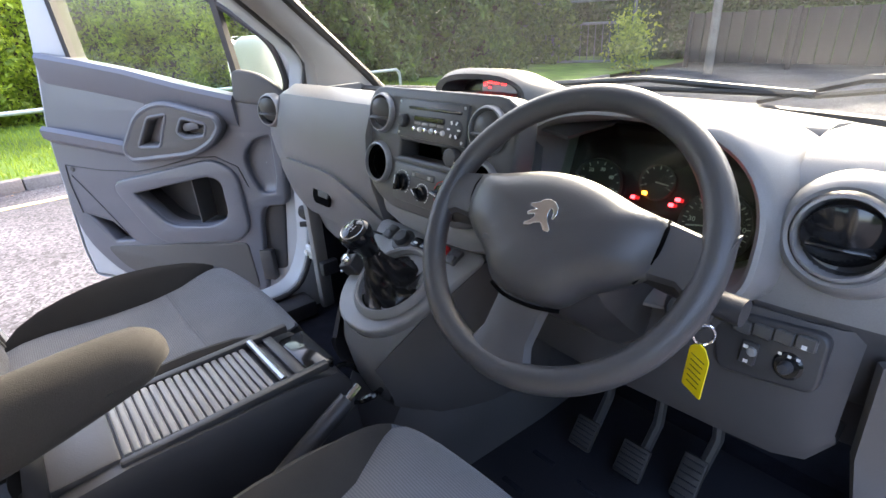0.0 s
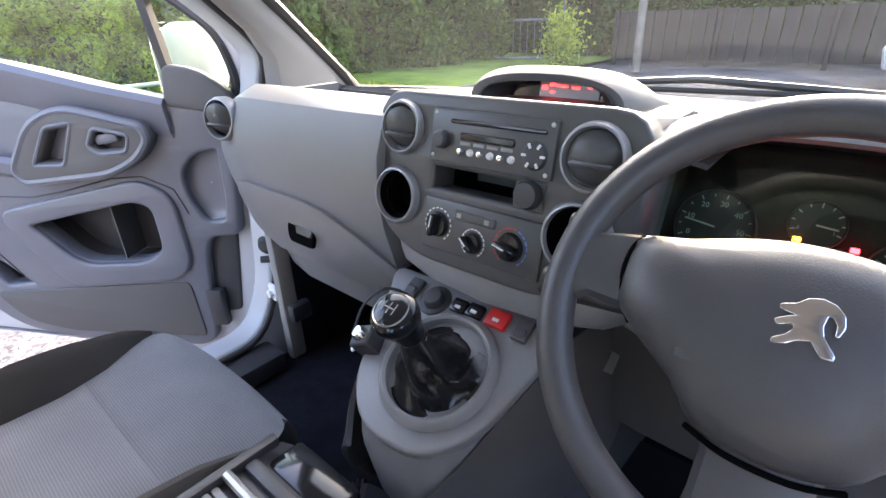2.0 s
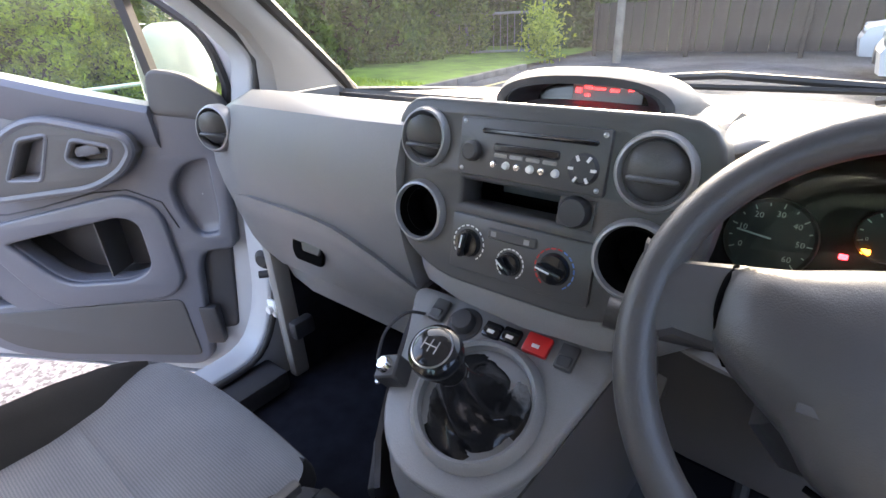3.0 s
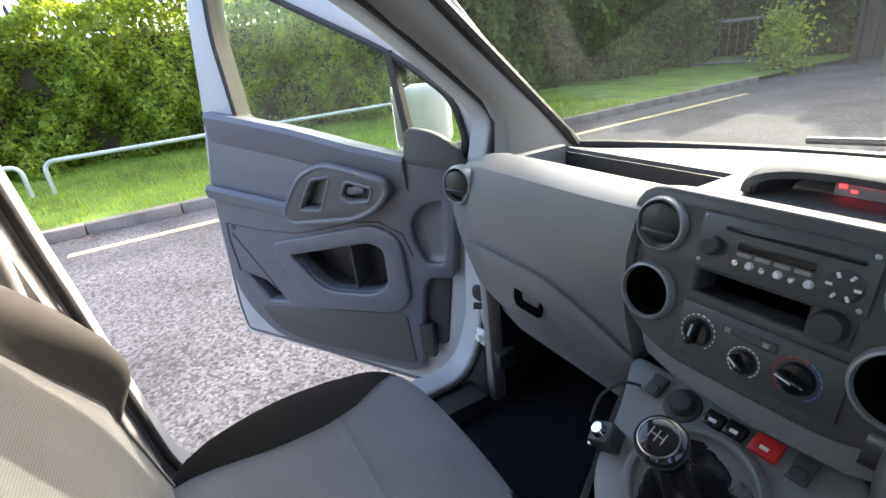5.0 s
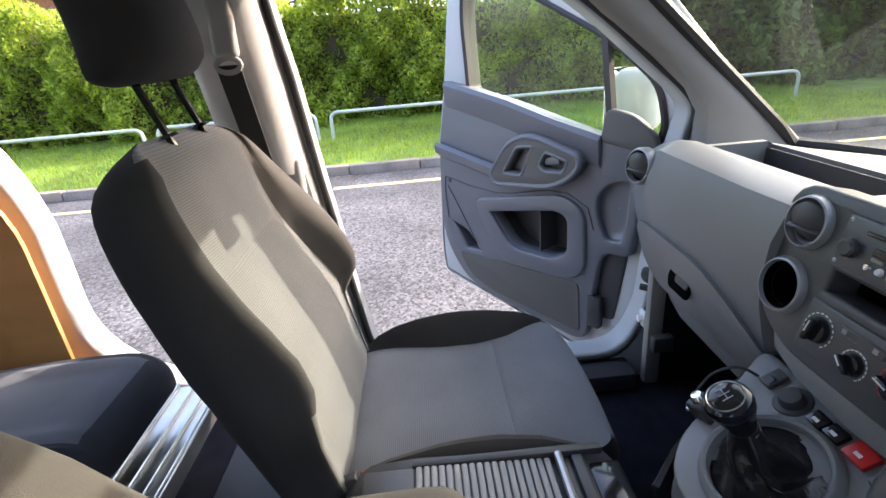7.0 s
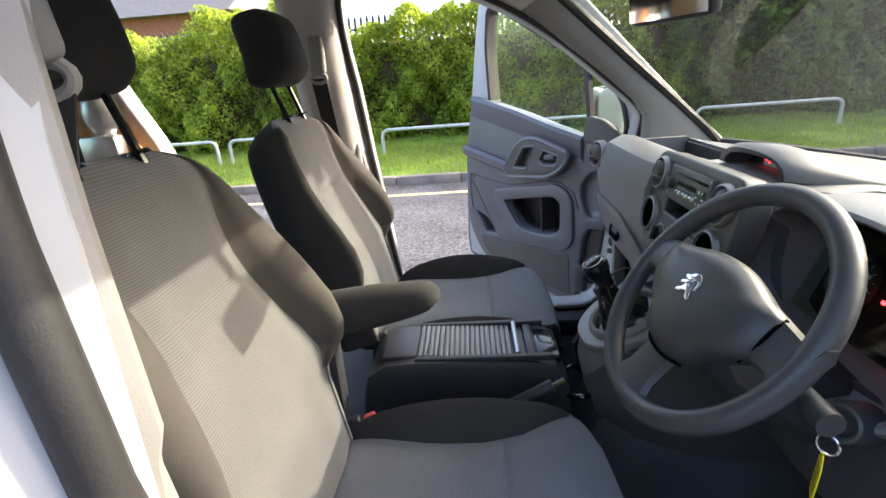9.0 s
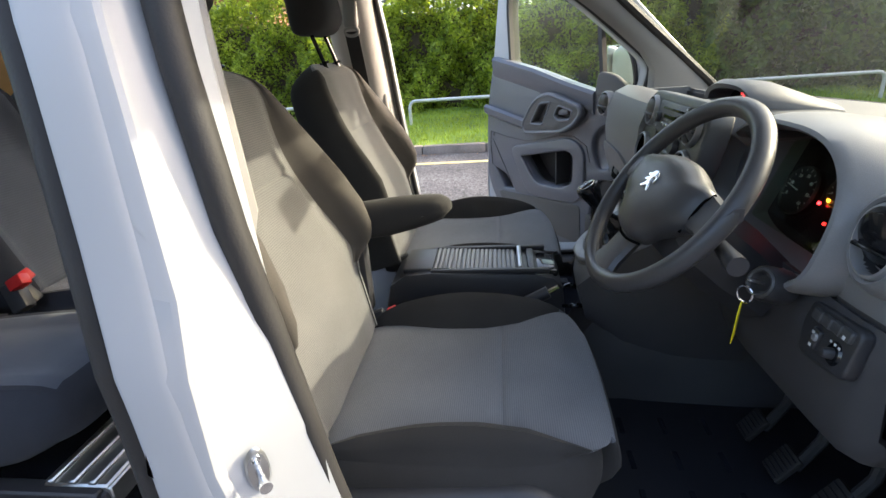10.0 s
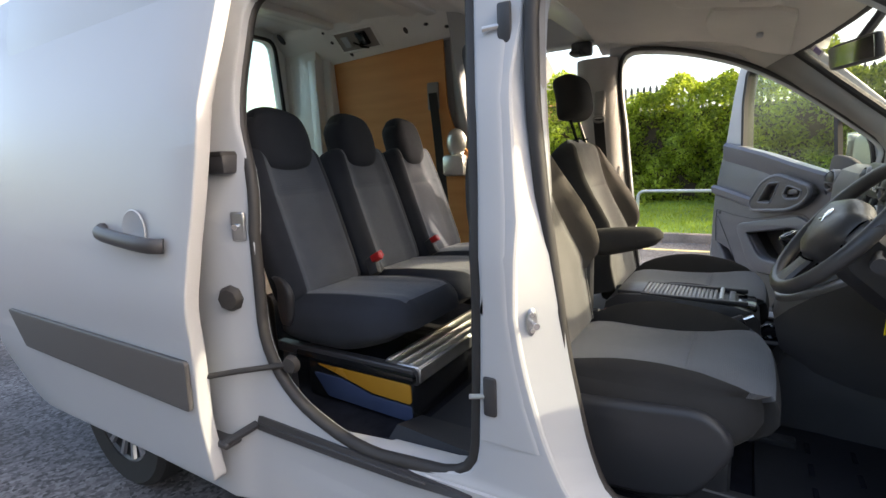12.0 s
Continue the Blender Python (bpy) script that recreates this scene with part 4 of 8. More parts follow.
ply_shape = corners([(-2.46, 0.58), (-1.42, 0.58), (-1.42, 1.20), (-1.60, 1.50), (-1.635, 1.62), (-1.635, 1.99), (-2.46, 1.965)], [0.02, 0.04, 0.1, 0.1, 0.08, 0.01, 0.01])
structure("plywood_panel_left", lean_in(sheet(ply_shape, [], 0.012, LEFT, 0.001, 0, ZC)), M_ply, "orange-brown plywood lining screwed to the load bay side", "lining", False)
RIGHT = LEFT.copy()
RIGHT[0][3] = 0.735
structure("plywood_panel_right", lean_in(sheet([(y - 0.16 if y > -2 else y, z) for y, z in ply_shape], [], 0.012, RIGHT, 0.001, 0, ZC)), M_ply, "orange-brown plywood lining screwed to the load bay side", "lining", False)
floor_ob = structure("floor", join(box_at(-0.78, 0.78, -0.62, 0.62, 0.44, 0.50, 0.01, 1), box_at(-0.78, 0.78, -2.8, -0.60, 0.46, 0.53, 0.01, 1), box_at(-0.78, 0.78, 0.56, 0.62, 0.44, 1.1, 0.01, 1)), M_carpet,
          "black ribbed carpet and rubber floor of the van", "floor")
structure("firewall", box_at(-0.78, 0.78, 0.60, 0.66, 0.44, 1.12, 0.01, 1), M_carpet, "black carpeted bulkhead behind the pedals", "bulkhead")
for s in (-1, 1):
    structure("sill_trim", box_at(*sorted((s * 0.70, s * 0.80)), -0.45, 0.48 if s > 0 else 0.16, 0.50, 0.560, 0.015, 2), M_black, "dark plastic sill step trim", "sill")
structure("wheel_house_right", box_at(0.45, 0.78, -2.5, -1.78, 0.50, 0.85, 0.08, 3), M_black, "dark wheel housing inside the load bay", "van body")
structure("underbody", box_at(-0.76, 0.76, -2.75, 0.9, 0.28, 0.45, 0.03, 1), M_black, "dark underside of the van", "van body")
bonnet_pts = []
for t in range(7):
    t /= 6
    y, z = lerp(0.62, 1.30, t), lerp(1.06, 0.84, t * t)
    bonnet_pts.append([(x, y + 0.28 * (1 - (x / 0.78) ** 2) * (1 - t), z - 0.05 * (x / 0.78) ** 4) for x in (-0.78, -0.6, -0.4, -0.2, 0, 0.2, 0.4, 0.6, 0.78)])
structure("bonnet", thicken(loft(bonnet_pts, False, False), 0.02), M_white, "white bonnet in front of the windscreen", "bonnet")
structure("cowl", thicken(loft([[(x, 0.50 + 0.32 * (1 - (x / 0.78) ** 2), 1.165 - 0.03 * (1 - (x / 0.78) ** 2)) for x in (-0.78, -0.5, -0.25, 0, 0.25, 0.5, 0.78)], [(x, 0.60 + 0.32 * (1 - (x / 0.78) ** 2), 1.13) for x in (-0.78, -0.5, -0.25, 0, 0.25, 0.5, 0.78)]], False, False), 0.02), M_black,
          "black plastic scuttle panel under the windscreen", "cowl")
for i, (a, b) in enumerate((((-0.30, 0.78, 1.20), (0.42, 0.70, 1.22)), ((0.30, 0.80, 1.19), (0.70, 0.50, 1.28)))):
    w = thing("wiper", "black windscreen wiper resting on the glass", "wiper", a, "wipers")
    pa, pb = Vector(a), Vector(b)
    wpart("arm", tube([pa, lerp(pa, pb, 0.5) + Vector((0, 0.02, 0.02)), pb], 0.008, 6), M_black, w)
    wpart("blade", tube([lerp(pa, pb, 0.3), pb], 0.006, 6), M_rubber, w)

# right sliding door, open, hanging outside the body
sd = thing("sliding_door", "white sliding side door, slid open along the van", "door", (0.97, -2.1, 0.30))
SD = corners([(-1.525, 0.385), (-2.76, 0.36), (-3.05, 0.60), (-3.07, 1.2), (-3.05, 2.06), (-1.348, 2.06), (-1.43, 1.3), (-1.49, 0.95), (-1.525, 0.6)], [0.02, 0.12, 0.1, 0.1, 0.1, 0.02, 0.1, 0.1, 0.1])
bm = sheet(SD, [], 0.045, SIDE, 0.006, 0, ZC + [("x", y) for y in (-1.6, -1.9, -2.2, -2.5)])
for v in bm.verts:
    z = v.co.z
    v.co.x += 0.985 - max(0, z - 1.12) * 0.12 - max(0, z - 1.5) * 0.15 - max(0, 0.62 - z) * 0.10 + 0.018 * math.exp(-((z - 0.95) / 0.12) ** 2)
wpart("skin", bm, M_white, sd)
bm = sheet(corners([(-1.535, 0.635), (-2.68, 0.65), (-2.80, 0.79), (-1.525, 0.785)], 0.012), [], 0.016, SIDE, 0.004)
bmesh.ops.translate(bm, verts=bm.verts, vec=(1.018, 0, 0))
wpart("rub_strip", bm, M_doordark, sd, "dark grey rub strip")
wpart("handle", tube(smooth_path([(1.015, -1.56, 1.125), (1.045, -1.60, 1.13), (1.05, -1.75, 1.145), (1.04, -1.86, 1.155), (1.012, -1.90, 1.16)], 4), 0.018, 10, flat=1.25), M_black, sd, "black pull handle")
wpart("handle_recess", revolve([(0, -0.004), (0.05, -0.002), (0.062, 0.003), (0.066, 0)], frame_of((1.008, -1.72, 1.16), (1, 0, 0.05)), 28), M_white, sd)
wpart("bracket", join(box_at(0.86, 0.96, -1.60, -1.48, 0.485, 0.51, 0.006, 1), tube([(0.95, -1.50, 0.50), (0.88, -1.42, 0.555)], 0.014, 8)), M_black, sd, "black roller bracket")
# Solid black strip; the dark of the track's recess is put in as colour.
structure("door_track", join(loft([[(0.846, y, a), (0.884, y, a), (0.887, y, a + 0.004), (0.882, y, b), (0.846, y, b)] for y, a, b in ((-1.52, 0.536, 0.586), (-1.35, 0.534, 0.582), (-1.1, 0.534, 0.574), (-0.85, 0.538, 0.566), (-0.72, 0.546, 0.560), (-0.68, 0.551, 0.556))]), box_at(0.880, 0.889, -1.50, -0.80, 0.555, 0.561, 0.002, 1)), M_black, "black lower guide track of the sliding door", "track")
structure("check_cable", join(tube([(0.985, -1.56, 0.715), (0.93, -1.42, 0.745), (0.862, -1.285, 0.765)], 0.009, 8), revolve([(0, 0.02), (0.022, 0.018), (0.028, 0.0)], frame_of((0.85, -1.275, 0.765), (1, 0.2, 0)), 16)), M_rubber, "black cable sleeve to the sliding door", "cable")

# fittings on the right-hand pillars


def hinge(at):
    h = thing("hinge_plate", "black door hinge plate with a steel pin", "hinge", at, "hinge plates on the pillar")
    x, y, z = at
    wpart("plate", rbox(0.014, 0.032, 0.092, 0.006, 2, pose(x, y, z)), M_black, h)
    wpart("pin", tube([(x, y - 0.008, z), (x + 0.012, y - 0.046, z - 0.004)], 0.006, 8), M_steel, h)


hinge((tumble(0.856, 0.81), -0.632, 0.81))
hinge((tumble(0.856, 1.60), -0.625, 1.60))
st = thing("door_striker", "zinc plated door striker on the pillar", "striker", (0.826, -0.545, 0.985))
sm = frame_of((0.826, -0.545, 0.985), (0.76, 0.65, 0), (0, 0, 1))
wpart("plate", revolve([(0, 0.003), (0.011, 0.003), (0.013, 0)], sm @ Matrix.Diagonal((2.4, 1, 1, 1)), 24), M_satin, st)
wpart("pin", join(revolve([(0.004, 0), (0.004, 0.026), (0.007, 0.028), (0.007, 0.032), (0, 0.032)], sm, 16), revolve([(0, 0.0045), (0.005, 0.004), (0.006, 0)], sm @ pose(0.018, 0, 0.002), 12), revolve([(0, 0.0045), (0.005, 0.004), (0.006, 0)], sm @ pose(-0.018, 0, 0.002), 12)), M_chrome, st)
lt = thing("rear_latch", "zinc latch plate on the rear pillar", "latch", (0.862, -1.425, 1.18))
wpart("plate", rbox(0.014, 0.045, 0.085, 0.012, 3, pose(0.880, -1.405, 1.168, 0, 0, 18)), M_satin, lt)
wpart("bolt", revolve([(0.009, 0), (0.009, 0.012), (0, 0.012)], frame_of((0.886, -1.405, 1.168), (1, 0.33, 0)), 12), M_chrome, lt)
bf = thing("rubber_buffer", "black rubber buffer on the rear pillar", "buffer", (0.87, -1.425, 0.975))
wpart("pad", revolve([(0, 0.028), (0.03, 0.026), (0.036, 0.018), (0.042, 0.0)], frame_of((0.893, -1.455, 0.955), (1, 0.35, 0)), 8), M_rubber, bf)
gs = thing("guide_slot", "black upper guide slot of the sliding door", "track", (0.86, -1.47, 1.42))
# A solid block: black colour stands in for the shaded slot.
wpart("channel", box_at(0.82, 0.893, -1.62, -1.425, 1.318, 1.375, 0.006, 2), M_black, gs)
wpart("lip", box_at(0.845, 0.897, -1.62, -1.425, 1.366, 1.380, 0.003, 1), M_rubber, gs)


# rear wheel
def wheel(at, s):
    w = thing("wheel", "black tyre on a silver multi-spoke wheel trim", "wheel", at, "wheels")
    m = frame_of(at, (s, 0, 0), (0, 1, 0))
    wpart("tyre", revolve([(0.20, -0.095), (0.29, -0.097), (0.315, -0.075), (0.32, 0), (0.315, 0.075), (0.29, 0.097), (0.205, 0.09), (0.2, 0.06)], m, 40, True), M_tyre, w)
    wpart("rim", revolve([(0.205, 0.085), (0.195, 0.075), (0.19, 0.03), (0.05, 0.045), (0, 0.05)], m, 40), M_black, w)
    for i in range(14):
        a = 2 * math.pi * i / 14
        wpart("spoke", loft([[m @ Vector((r * math.cos(a) + q * math.sin(a), r * math.sin(a) - q * math.cos(a), h)) for q, h in ((-wd, z), (wd, z), (wd * 0.7, z + 0.012), (-wd * 0.7, z + 0.012))] for r, wd, z in ((0.05, 0.010, 0.05), (0.12, 0.012, 0.062), (0.195, 0.015, 0.075))]), M_satin, w)
    wpart("hub_cap", revolve([(0, 0.075), (0.03, 0.072), (0.04, 0.05)], m, 24), M_satin, w)


wheel((0.80, -2.30, GROUND + 0.32), 1)
wheel((-0.80, -2.30, GROUND + 0.32), -1)
# short sloping nose ahead of the windscreen
for s in (-1, 1):
    wheel((s * 0.80, 0.82, GROUND + 0.32), s)
    # No arch is cut; a flat black disc stands in for its shade.
    structure("arch_shade_disc", revolve([(0, 0.004), (0.37, 0.004), (0.385, 0.0)], frame_of((s * 0.873, 0.82, GROUND + 0.36), (s, 0, 0)), 40), M_black, "flat black disc standing in for the shaded front wheel arch", "van body")
nose = []
for y, w, z0, z1 in ((0.94, 0.855, 0.30, 1.00), (1.15, 0.85, 0.30, 0.96), (1.38, 0.80, 0.32, 0.86), (1.52, 0.68, 0.36, 0.74), (1.57, 0.55, 0.42, 0.66)):
    nose.append([(k * w, y, z) for k, z in ((-0.94, z0), (-1, z0 + 0.06), (-1, z1 - 0.10), (-0.92, z1 - 0.02), (-0.6, z1), (0.6, z1), (0.92, z1 - 0.02), (1, z1 - 0.10), (1, z0 + 0.06), (0.94, z0))])
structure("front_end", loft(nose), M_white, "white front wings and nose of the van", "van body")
structure("bumper", box_at(-0.72, 0.72, 1.46, 1.60, 0.32, 0.56, 0.05, 3), M_dashlow, "dark grey plastic front bumper", "bumper")

# ---- seats ----
U_LINES = [-1, -0.93, -0.86, -0.78, -0.70, -0.6, -0.5, -0.35, -0.2, 0, 0.2, 0.35, 0.5, 0.6, 0.70, 0.78, 0.86, 0.93, 1]


def spread(u, b, w):
    """Map the seat's grid so that |u| = 0.6 falls on the seam b and |u| = 1 on the edge w."""
    a = abs(u)
    x = a / 0.6 * b if a <= 0.6 else b + (a - 0.6) / 0.4 * (w - b)
    return math.copysign(x, u)


def bolster(u):
    a = abs(u)
    return math.sin(math.pi * min(1, max(0, (a - 0.5) / 0.45))) ** 1.0 if a > 0.5 else 0.0


def cushion_mesh(cx):
    """A seat cushion: flat ribbed centre between two lens-shaped bolsters, rolled front edge."""
    v_lines = [-1, -0.94, -0.85, -0.7, -0.5, -0.35, -0.2, -0.05, 0.08, 0.17, 0.21, 0.24, 0.27, 0.31, 0.4, 0.5, 0.6, 0.7, 0.78, 0.85, 0.9, 0.94, 0.97, 1]

    def fn(u, v, w, p):
        wide = table(v, ((-1, 0.225), (-0.8, 0.238), (0.2, 0.250), (0.55, 0.245), (0.8, 0.222), (0.93, 0.195), (1, 0.170)))
        seam = min(wide - 0.006, table(v, ((-1, 0.205), (-0.75, 0.186), (-0.3, 0.162), (0.1, 0.158), (0.4, 0.172), (0.65, 0.205), (0.8, 0.222), (1, 0.2))))
        x = spread(u, seam, wide) * (abs(p.x) / 0.255 / max(abs(u), 1e-6) if abs(u) > 0.02 else 1)
        z, y = p.z, p.y
        k = max(0, (w + 0.2) / 1.2)
        rise = (0.070 if u < 0 else 0.034) * (math.sin(math.pi * (abs(u) - 0.6) / 0.4) ** 0.8 if 0.6 < abs(u) < 1 else 0) * max(0, 1 - ((v + 0.12) / 0.92) ** 2)
        z += k * (rise + 0.008 * v - 0.010 * max(0, 0.6 - abs(u)) * (1 - v * v) + 0.004 * math.exp(-((v - 0.62) / 0.3) ** 2))
        if abs(u) < 0.6:
            z -= k * 0.007 * math.exp(-((v - 0.24) / 0.025) ** 2)
        z -= k * 0.005 * math.exp(-((abs(u) - 0.6) / 0.035) ** 2) * (1 if v < 0.8 else 0)
        z -= k * 0.012 * max(0, v - 0.75) / 0.25 * u * u
        if v > 0:
            y += 0.016 * (1 - u * u) * v ** 3 - 0.075 * max(0, -w) ** 1.5 * v * v
        x += 0.008 * math.sin(math.pi * min(1, max(0, (0.3 - w) / 1.3))) * math.copysign(1, u) * (1 if abs(u) > 0.99 else 0)
        y -= 0.035 * max(0, -v) ** 4
        return (cx + x, y - 0.338, z + 0.733)

    return pillow(0.255, 0.243, 0.080, 0.066, (U_LINES, v_lines, [-1, -0.85, -0.6, -0.3, 0, 0.25, 0.45, 0.6, 0.75, 0.88, 1]), fn, lambda u, v, w: 1 if (w > 0.99 and (abs(u) < 0.6 or v > 0.74)) or (v > 0.99 and w > 0.7) else 0)


def backrest_mesh(cx, rake, by, right_top):
    """A backrest skinned over level sections: ribbed centre, padded bolsters with a rounded lower end, domed top."""
    m = Matrix.Translation((cx, by, 0.80)) @ pose(0, 0, 0, rake)
    rows = []
    levels = (0.0, 0.05, 0.10, 0.14, 0.165, 0.18, 0.19, 0.20, 0.215, 0.235, 0.26, 0.29, 0.32, 0.35, 0.38, 0.40, 0.412, 0.425, 0.44, 0.47, 0.50, 0.53, 0.555, 0.575, 0.592, 0.606, 0.617, 0.625, 0.630)
    for z in levels:
        half = []
        for k in (-1, 1):
            wide = table(z, ((0, 0.195), (0.15, 0.203), (0.175, 0.210), (0.19, 0.228), (0.215, 0.243), (0.28, 0.250), (0.38, 0.246), (0.45, 0.232), (0.52, 0.203), (0.57, 0.172), (0.61, 0.142), (0.63, 0.110)))
            if k > 0 and right_top:
                wide = max(wide, table(z, ((0.35, 0.246), (0.45, 0.243), (0.52, 0.232), (0.565, 0.215), (0.60, 0.185), (0.62, 0.15), (0.63, 0.11))))
            puff = table(z, ((0.16, 0.0), (0.18, 0.022), (0.20, 0.045), (0.23, 0.062), (0.29, 0.070), (0.36, 0.063), (0.42, 0.048), (0.48, 0.030), (0.54, 0.014), (0.60, 0.0)))
            if k > 0 and right_top:
                puff = table(z, ((0.10, 0.0), (0.16, 0.013), (0.20, 0.030), (0.26, 0.040), (0.32, 0.034), (0.38, 0.022), (0.44, 0.013), (0.50, 0.007), (0.56, 0.002), (0.60, 0.0)))
            seam = table(z, ((0.16, 0.2), (0.20, 0.212), (0.26, 0.192), (0.33, 0.160), (0.40, 0.134), (0.45, 0.124), (0.50, 0.130), (0.55, 0.148), (0.60, 0.14)))
            if z < 0.17 or z > 0.585:
                seam = wide * 0.9
            elif k > 0 and right_top:
                seam = wide * 0.85
            seam = min(seam, wide * 0.93)
            yc = 0.012 + 0.016 * math.exp(-((z - 0.17) / 0.14) ** 2)
            fade = 1 - max(0, (z - 0.57) / 0.06) ** 2.2
            crease = 0.006 * math.exp(-((z - 0.412) / 0.010) ** 2)
            yb = -0.108 - 0.012 * math.sin(math.pi * z / 0.63)
            pts = [(0.0, yc - crease), (0.35 * seam, yc - crease), (0.7 * seam, yc + 0.002 - crease), (seam, yc - 0.004)]
            pts += [(lerp(seam, wide, 0.22), yc + puff * 0.72), (lerp(seam, wide, 0.55), yc + puff), (lerp(seam, wide, 0.85), yc + puff * 0.80 - 0.004), (wide, yc * 0.4 + puff * 0.35 - 0.012), (wide + 0.004 * (puff > 0), -0.040), (wide - 0.003, -0.078), (wide - 0.028, yb + 0.006), (0.5 * wide, yb - 0.006), (0.0, yb - 0.008)]
            half.append([Vector((k * x, -0.035 + (y + 0.035) * max(0.10, fade), z)) for x, y in pts])
        loop = half[1] + half[0][::-1][1:-1]
        rows.append([m @ q for q in smooth_path(loop, 3, True)])
    bm = loft(rows)
    n = len(rows[0])
    bm.faces.ensure_lookup_table()
    for i in range(len(levels) - 1):
        z = (levels[i] + levels[i + 1]) / 2
        for j in range(n):
            key = j // 3
            f = bm.faces[i * n + j]
            f.material_index = 1 if (key < 3 or key >= n // 3 - 3) or (z < 0.17 and (key < 6 or key >= n // 3 - 6)) or (z > 0.60 and (key < 7 or key >= n // 3 - 7)) else 0
            if f.material_index == 0 and 0.17 < z < 0.60 and (17 <= key <= 20 or (3 <= key <= 6 and not right_top)):
                f.material_index = 2
    return bm, m


def wing(m, at, size, taper):
    """A padded lens-shaped bolster that stands proud of the backrest's edge."""
    hx, hy, hz = size

    def fn(u, v, w, p):
        k = 1 - abs(w) ** 2.2
        return (at[0] + p.x * (1 - taper + taper * k), at[1] + p.y * (1 - taper + taper * k) + 0.006 * w - 0.045 * max(0, w) ** 3, at[2] + p.z)

    return move(pillow(hx, hy, hz, min(hx, hy) * 0.92, (8, 8, 18), fn), m)


def front_seat(cx, label, armrest):
    s = thing("front_seat", label, "seat", (cx, -0.35, 0.50), "front seats")
    wpart("cushion", cushion_mesh(cx), [M_seatdark, M_seatgrey], s)
    bm, m = backrest_mesh(cx, 15.5, -0.59, False) if cx > 0 else backrest_mesh(cx, 17.5, -0.60, True)
    wpart("backrest", bm, [M_seatdark, M_seatgrey_b, M_seatside], s)
    wpart("back_gap_cover", box_at(cx - 0.19, cx + 0.19, -0.66, -0.60, 0.74, 0.83, 0.02, 2), M_seatdark, s)
    lift = 0.045
    hm = m @ pose(0, -0.015 if cx > 0 else 0.012, 0.755 + lift, -7)
    wpart("headrest", move(pillow(0.122, 0.052, 0.094, 0.045, (10, 8, 10), lambda u, v, w, p: (p.x * (1 - 0.13 * w), p.y + 0.014 * (1 - u * u) * (1 if v > 0 else 0) - 0.012 * w * w, p.z)), hm), M_seatdark, s)
    for x in (-0.062, 0.062):
        wpart("headrest_post", tube([m @ Vector((x, -0.01, 0.60)), m @ Vector((x, -0.012, 0.70 + lift))], 0.0065, 8), M_gloss, s)
        wpart("post_guide", revolve([(0.0, 0.006), (0.014, 0.005), (0.017, 0)], Matrix.Translation(m @ Vector((x, -0.01, 0.622))) @ m.to_3x3().to_4x4(), 14), M_gloss, s)
    for k in (-1, 1):
        out = corners([(-0.60, 0.725), (-0.40, 0.742), (-0.225, 0.758), (-0.175, 0.705), (-0.245, 0.575), (-0.40, 0.550), (-0.56, 0.560), (-0.62, 0.63)], [0.02, 0.08, 0.05, 0.05, 0.06, 0.06, 0.04, 0.03])
        bm = sheet(out, [], 0.046, SIDE, 0.018)
        bmesh.ops.translate(bm, verts=bm.verts, vec=(cx + k * (0.243 if k * cx > 0 else 0.222), 0, 0))
        wpart("side_valance", bm, M_black, s, "black plastic seat side cover")
        wpart("seat_rail", join(box_at(cx + k * 0.19 - 0.022, cx + k * 0.19 + 0.022, -0.66, -0.02, 0.50, 0.525, 0.004, 1), box_at(cx + k * 0.19 - 0.014, cx + k * 0.19 + 0.014, -0.60, -0.10, 0.525, 0.56, 0.004, 1)), M_black, s, "black steel seat slide rail")
    wpart("pedestal", box_at(cx - 0.20, cx + 0.20, -0.55, -0.17, 0.53, 0.67, 0.02, 2), M_black, s)
    if armrest:
        ax = 0.125
        bm = pillow(0.036, 0.16, 0.045, 0.034, (6, 14, 8), lambda u, v, w, p: (p.x, p.y, p.z * (1 - 0.28 * max(0, v) ** 2) + (0.016 * max(0, v) if w < 0 else 0.0) + 0.012 * v))
        wpart("armrest", move(bm, pose(ax, -0.545, 1.045, 2)), M_seatdark, s, "charcoal cloth fold-down armrest")
        wpart("armrest_pivot", revolve([(0, 0.03), (0.035, 0.028), (0.04, 0)], frame_of((ax + 0.028, -0.64, 1.01), (1, 0, 0)), 20), M_black, s)
        wpart("armrest_bracket", box_at(ax - 0.02, ax + 0.03, -0.68, -0.60, 0.80, 1.01, 0.012, 2), M_black, s)
    bx = cx - 0.225 if cx > 0 else cx + 0.225
    b = wpart("belt_buckle", rbox(0.022, 0.034, 0.09, 0.006, 2, pose(bx, -0.565, 0.78, 25)), M_black, s)
    sub("release_button", rbox(0.018, 0.026, 0.012, 0.003, 1, pose(bx, -0.546, 0.823, 25)), M_red, s, b, "red release button")
    return s


front_seat(0.397, "driver's seat in grey ribbed cloth with charcoal bolsters and an armrest", True)
front_seat(-0.405, "passenger seat in grey ribbed cloth with charcoal bolsters", False)


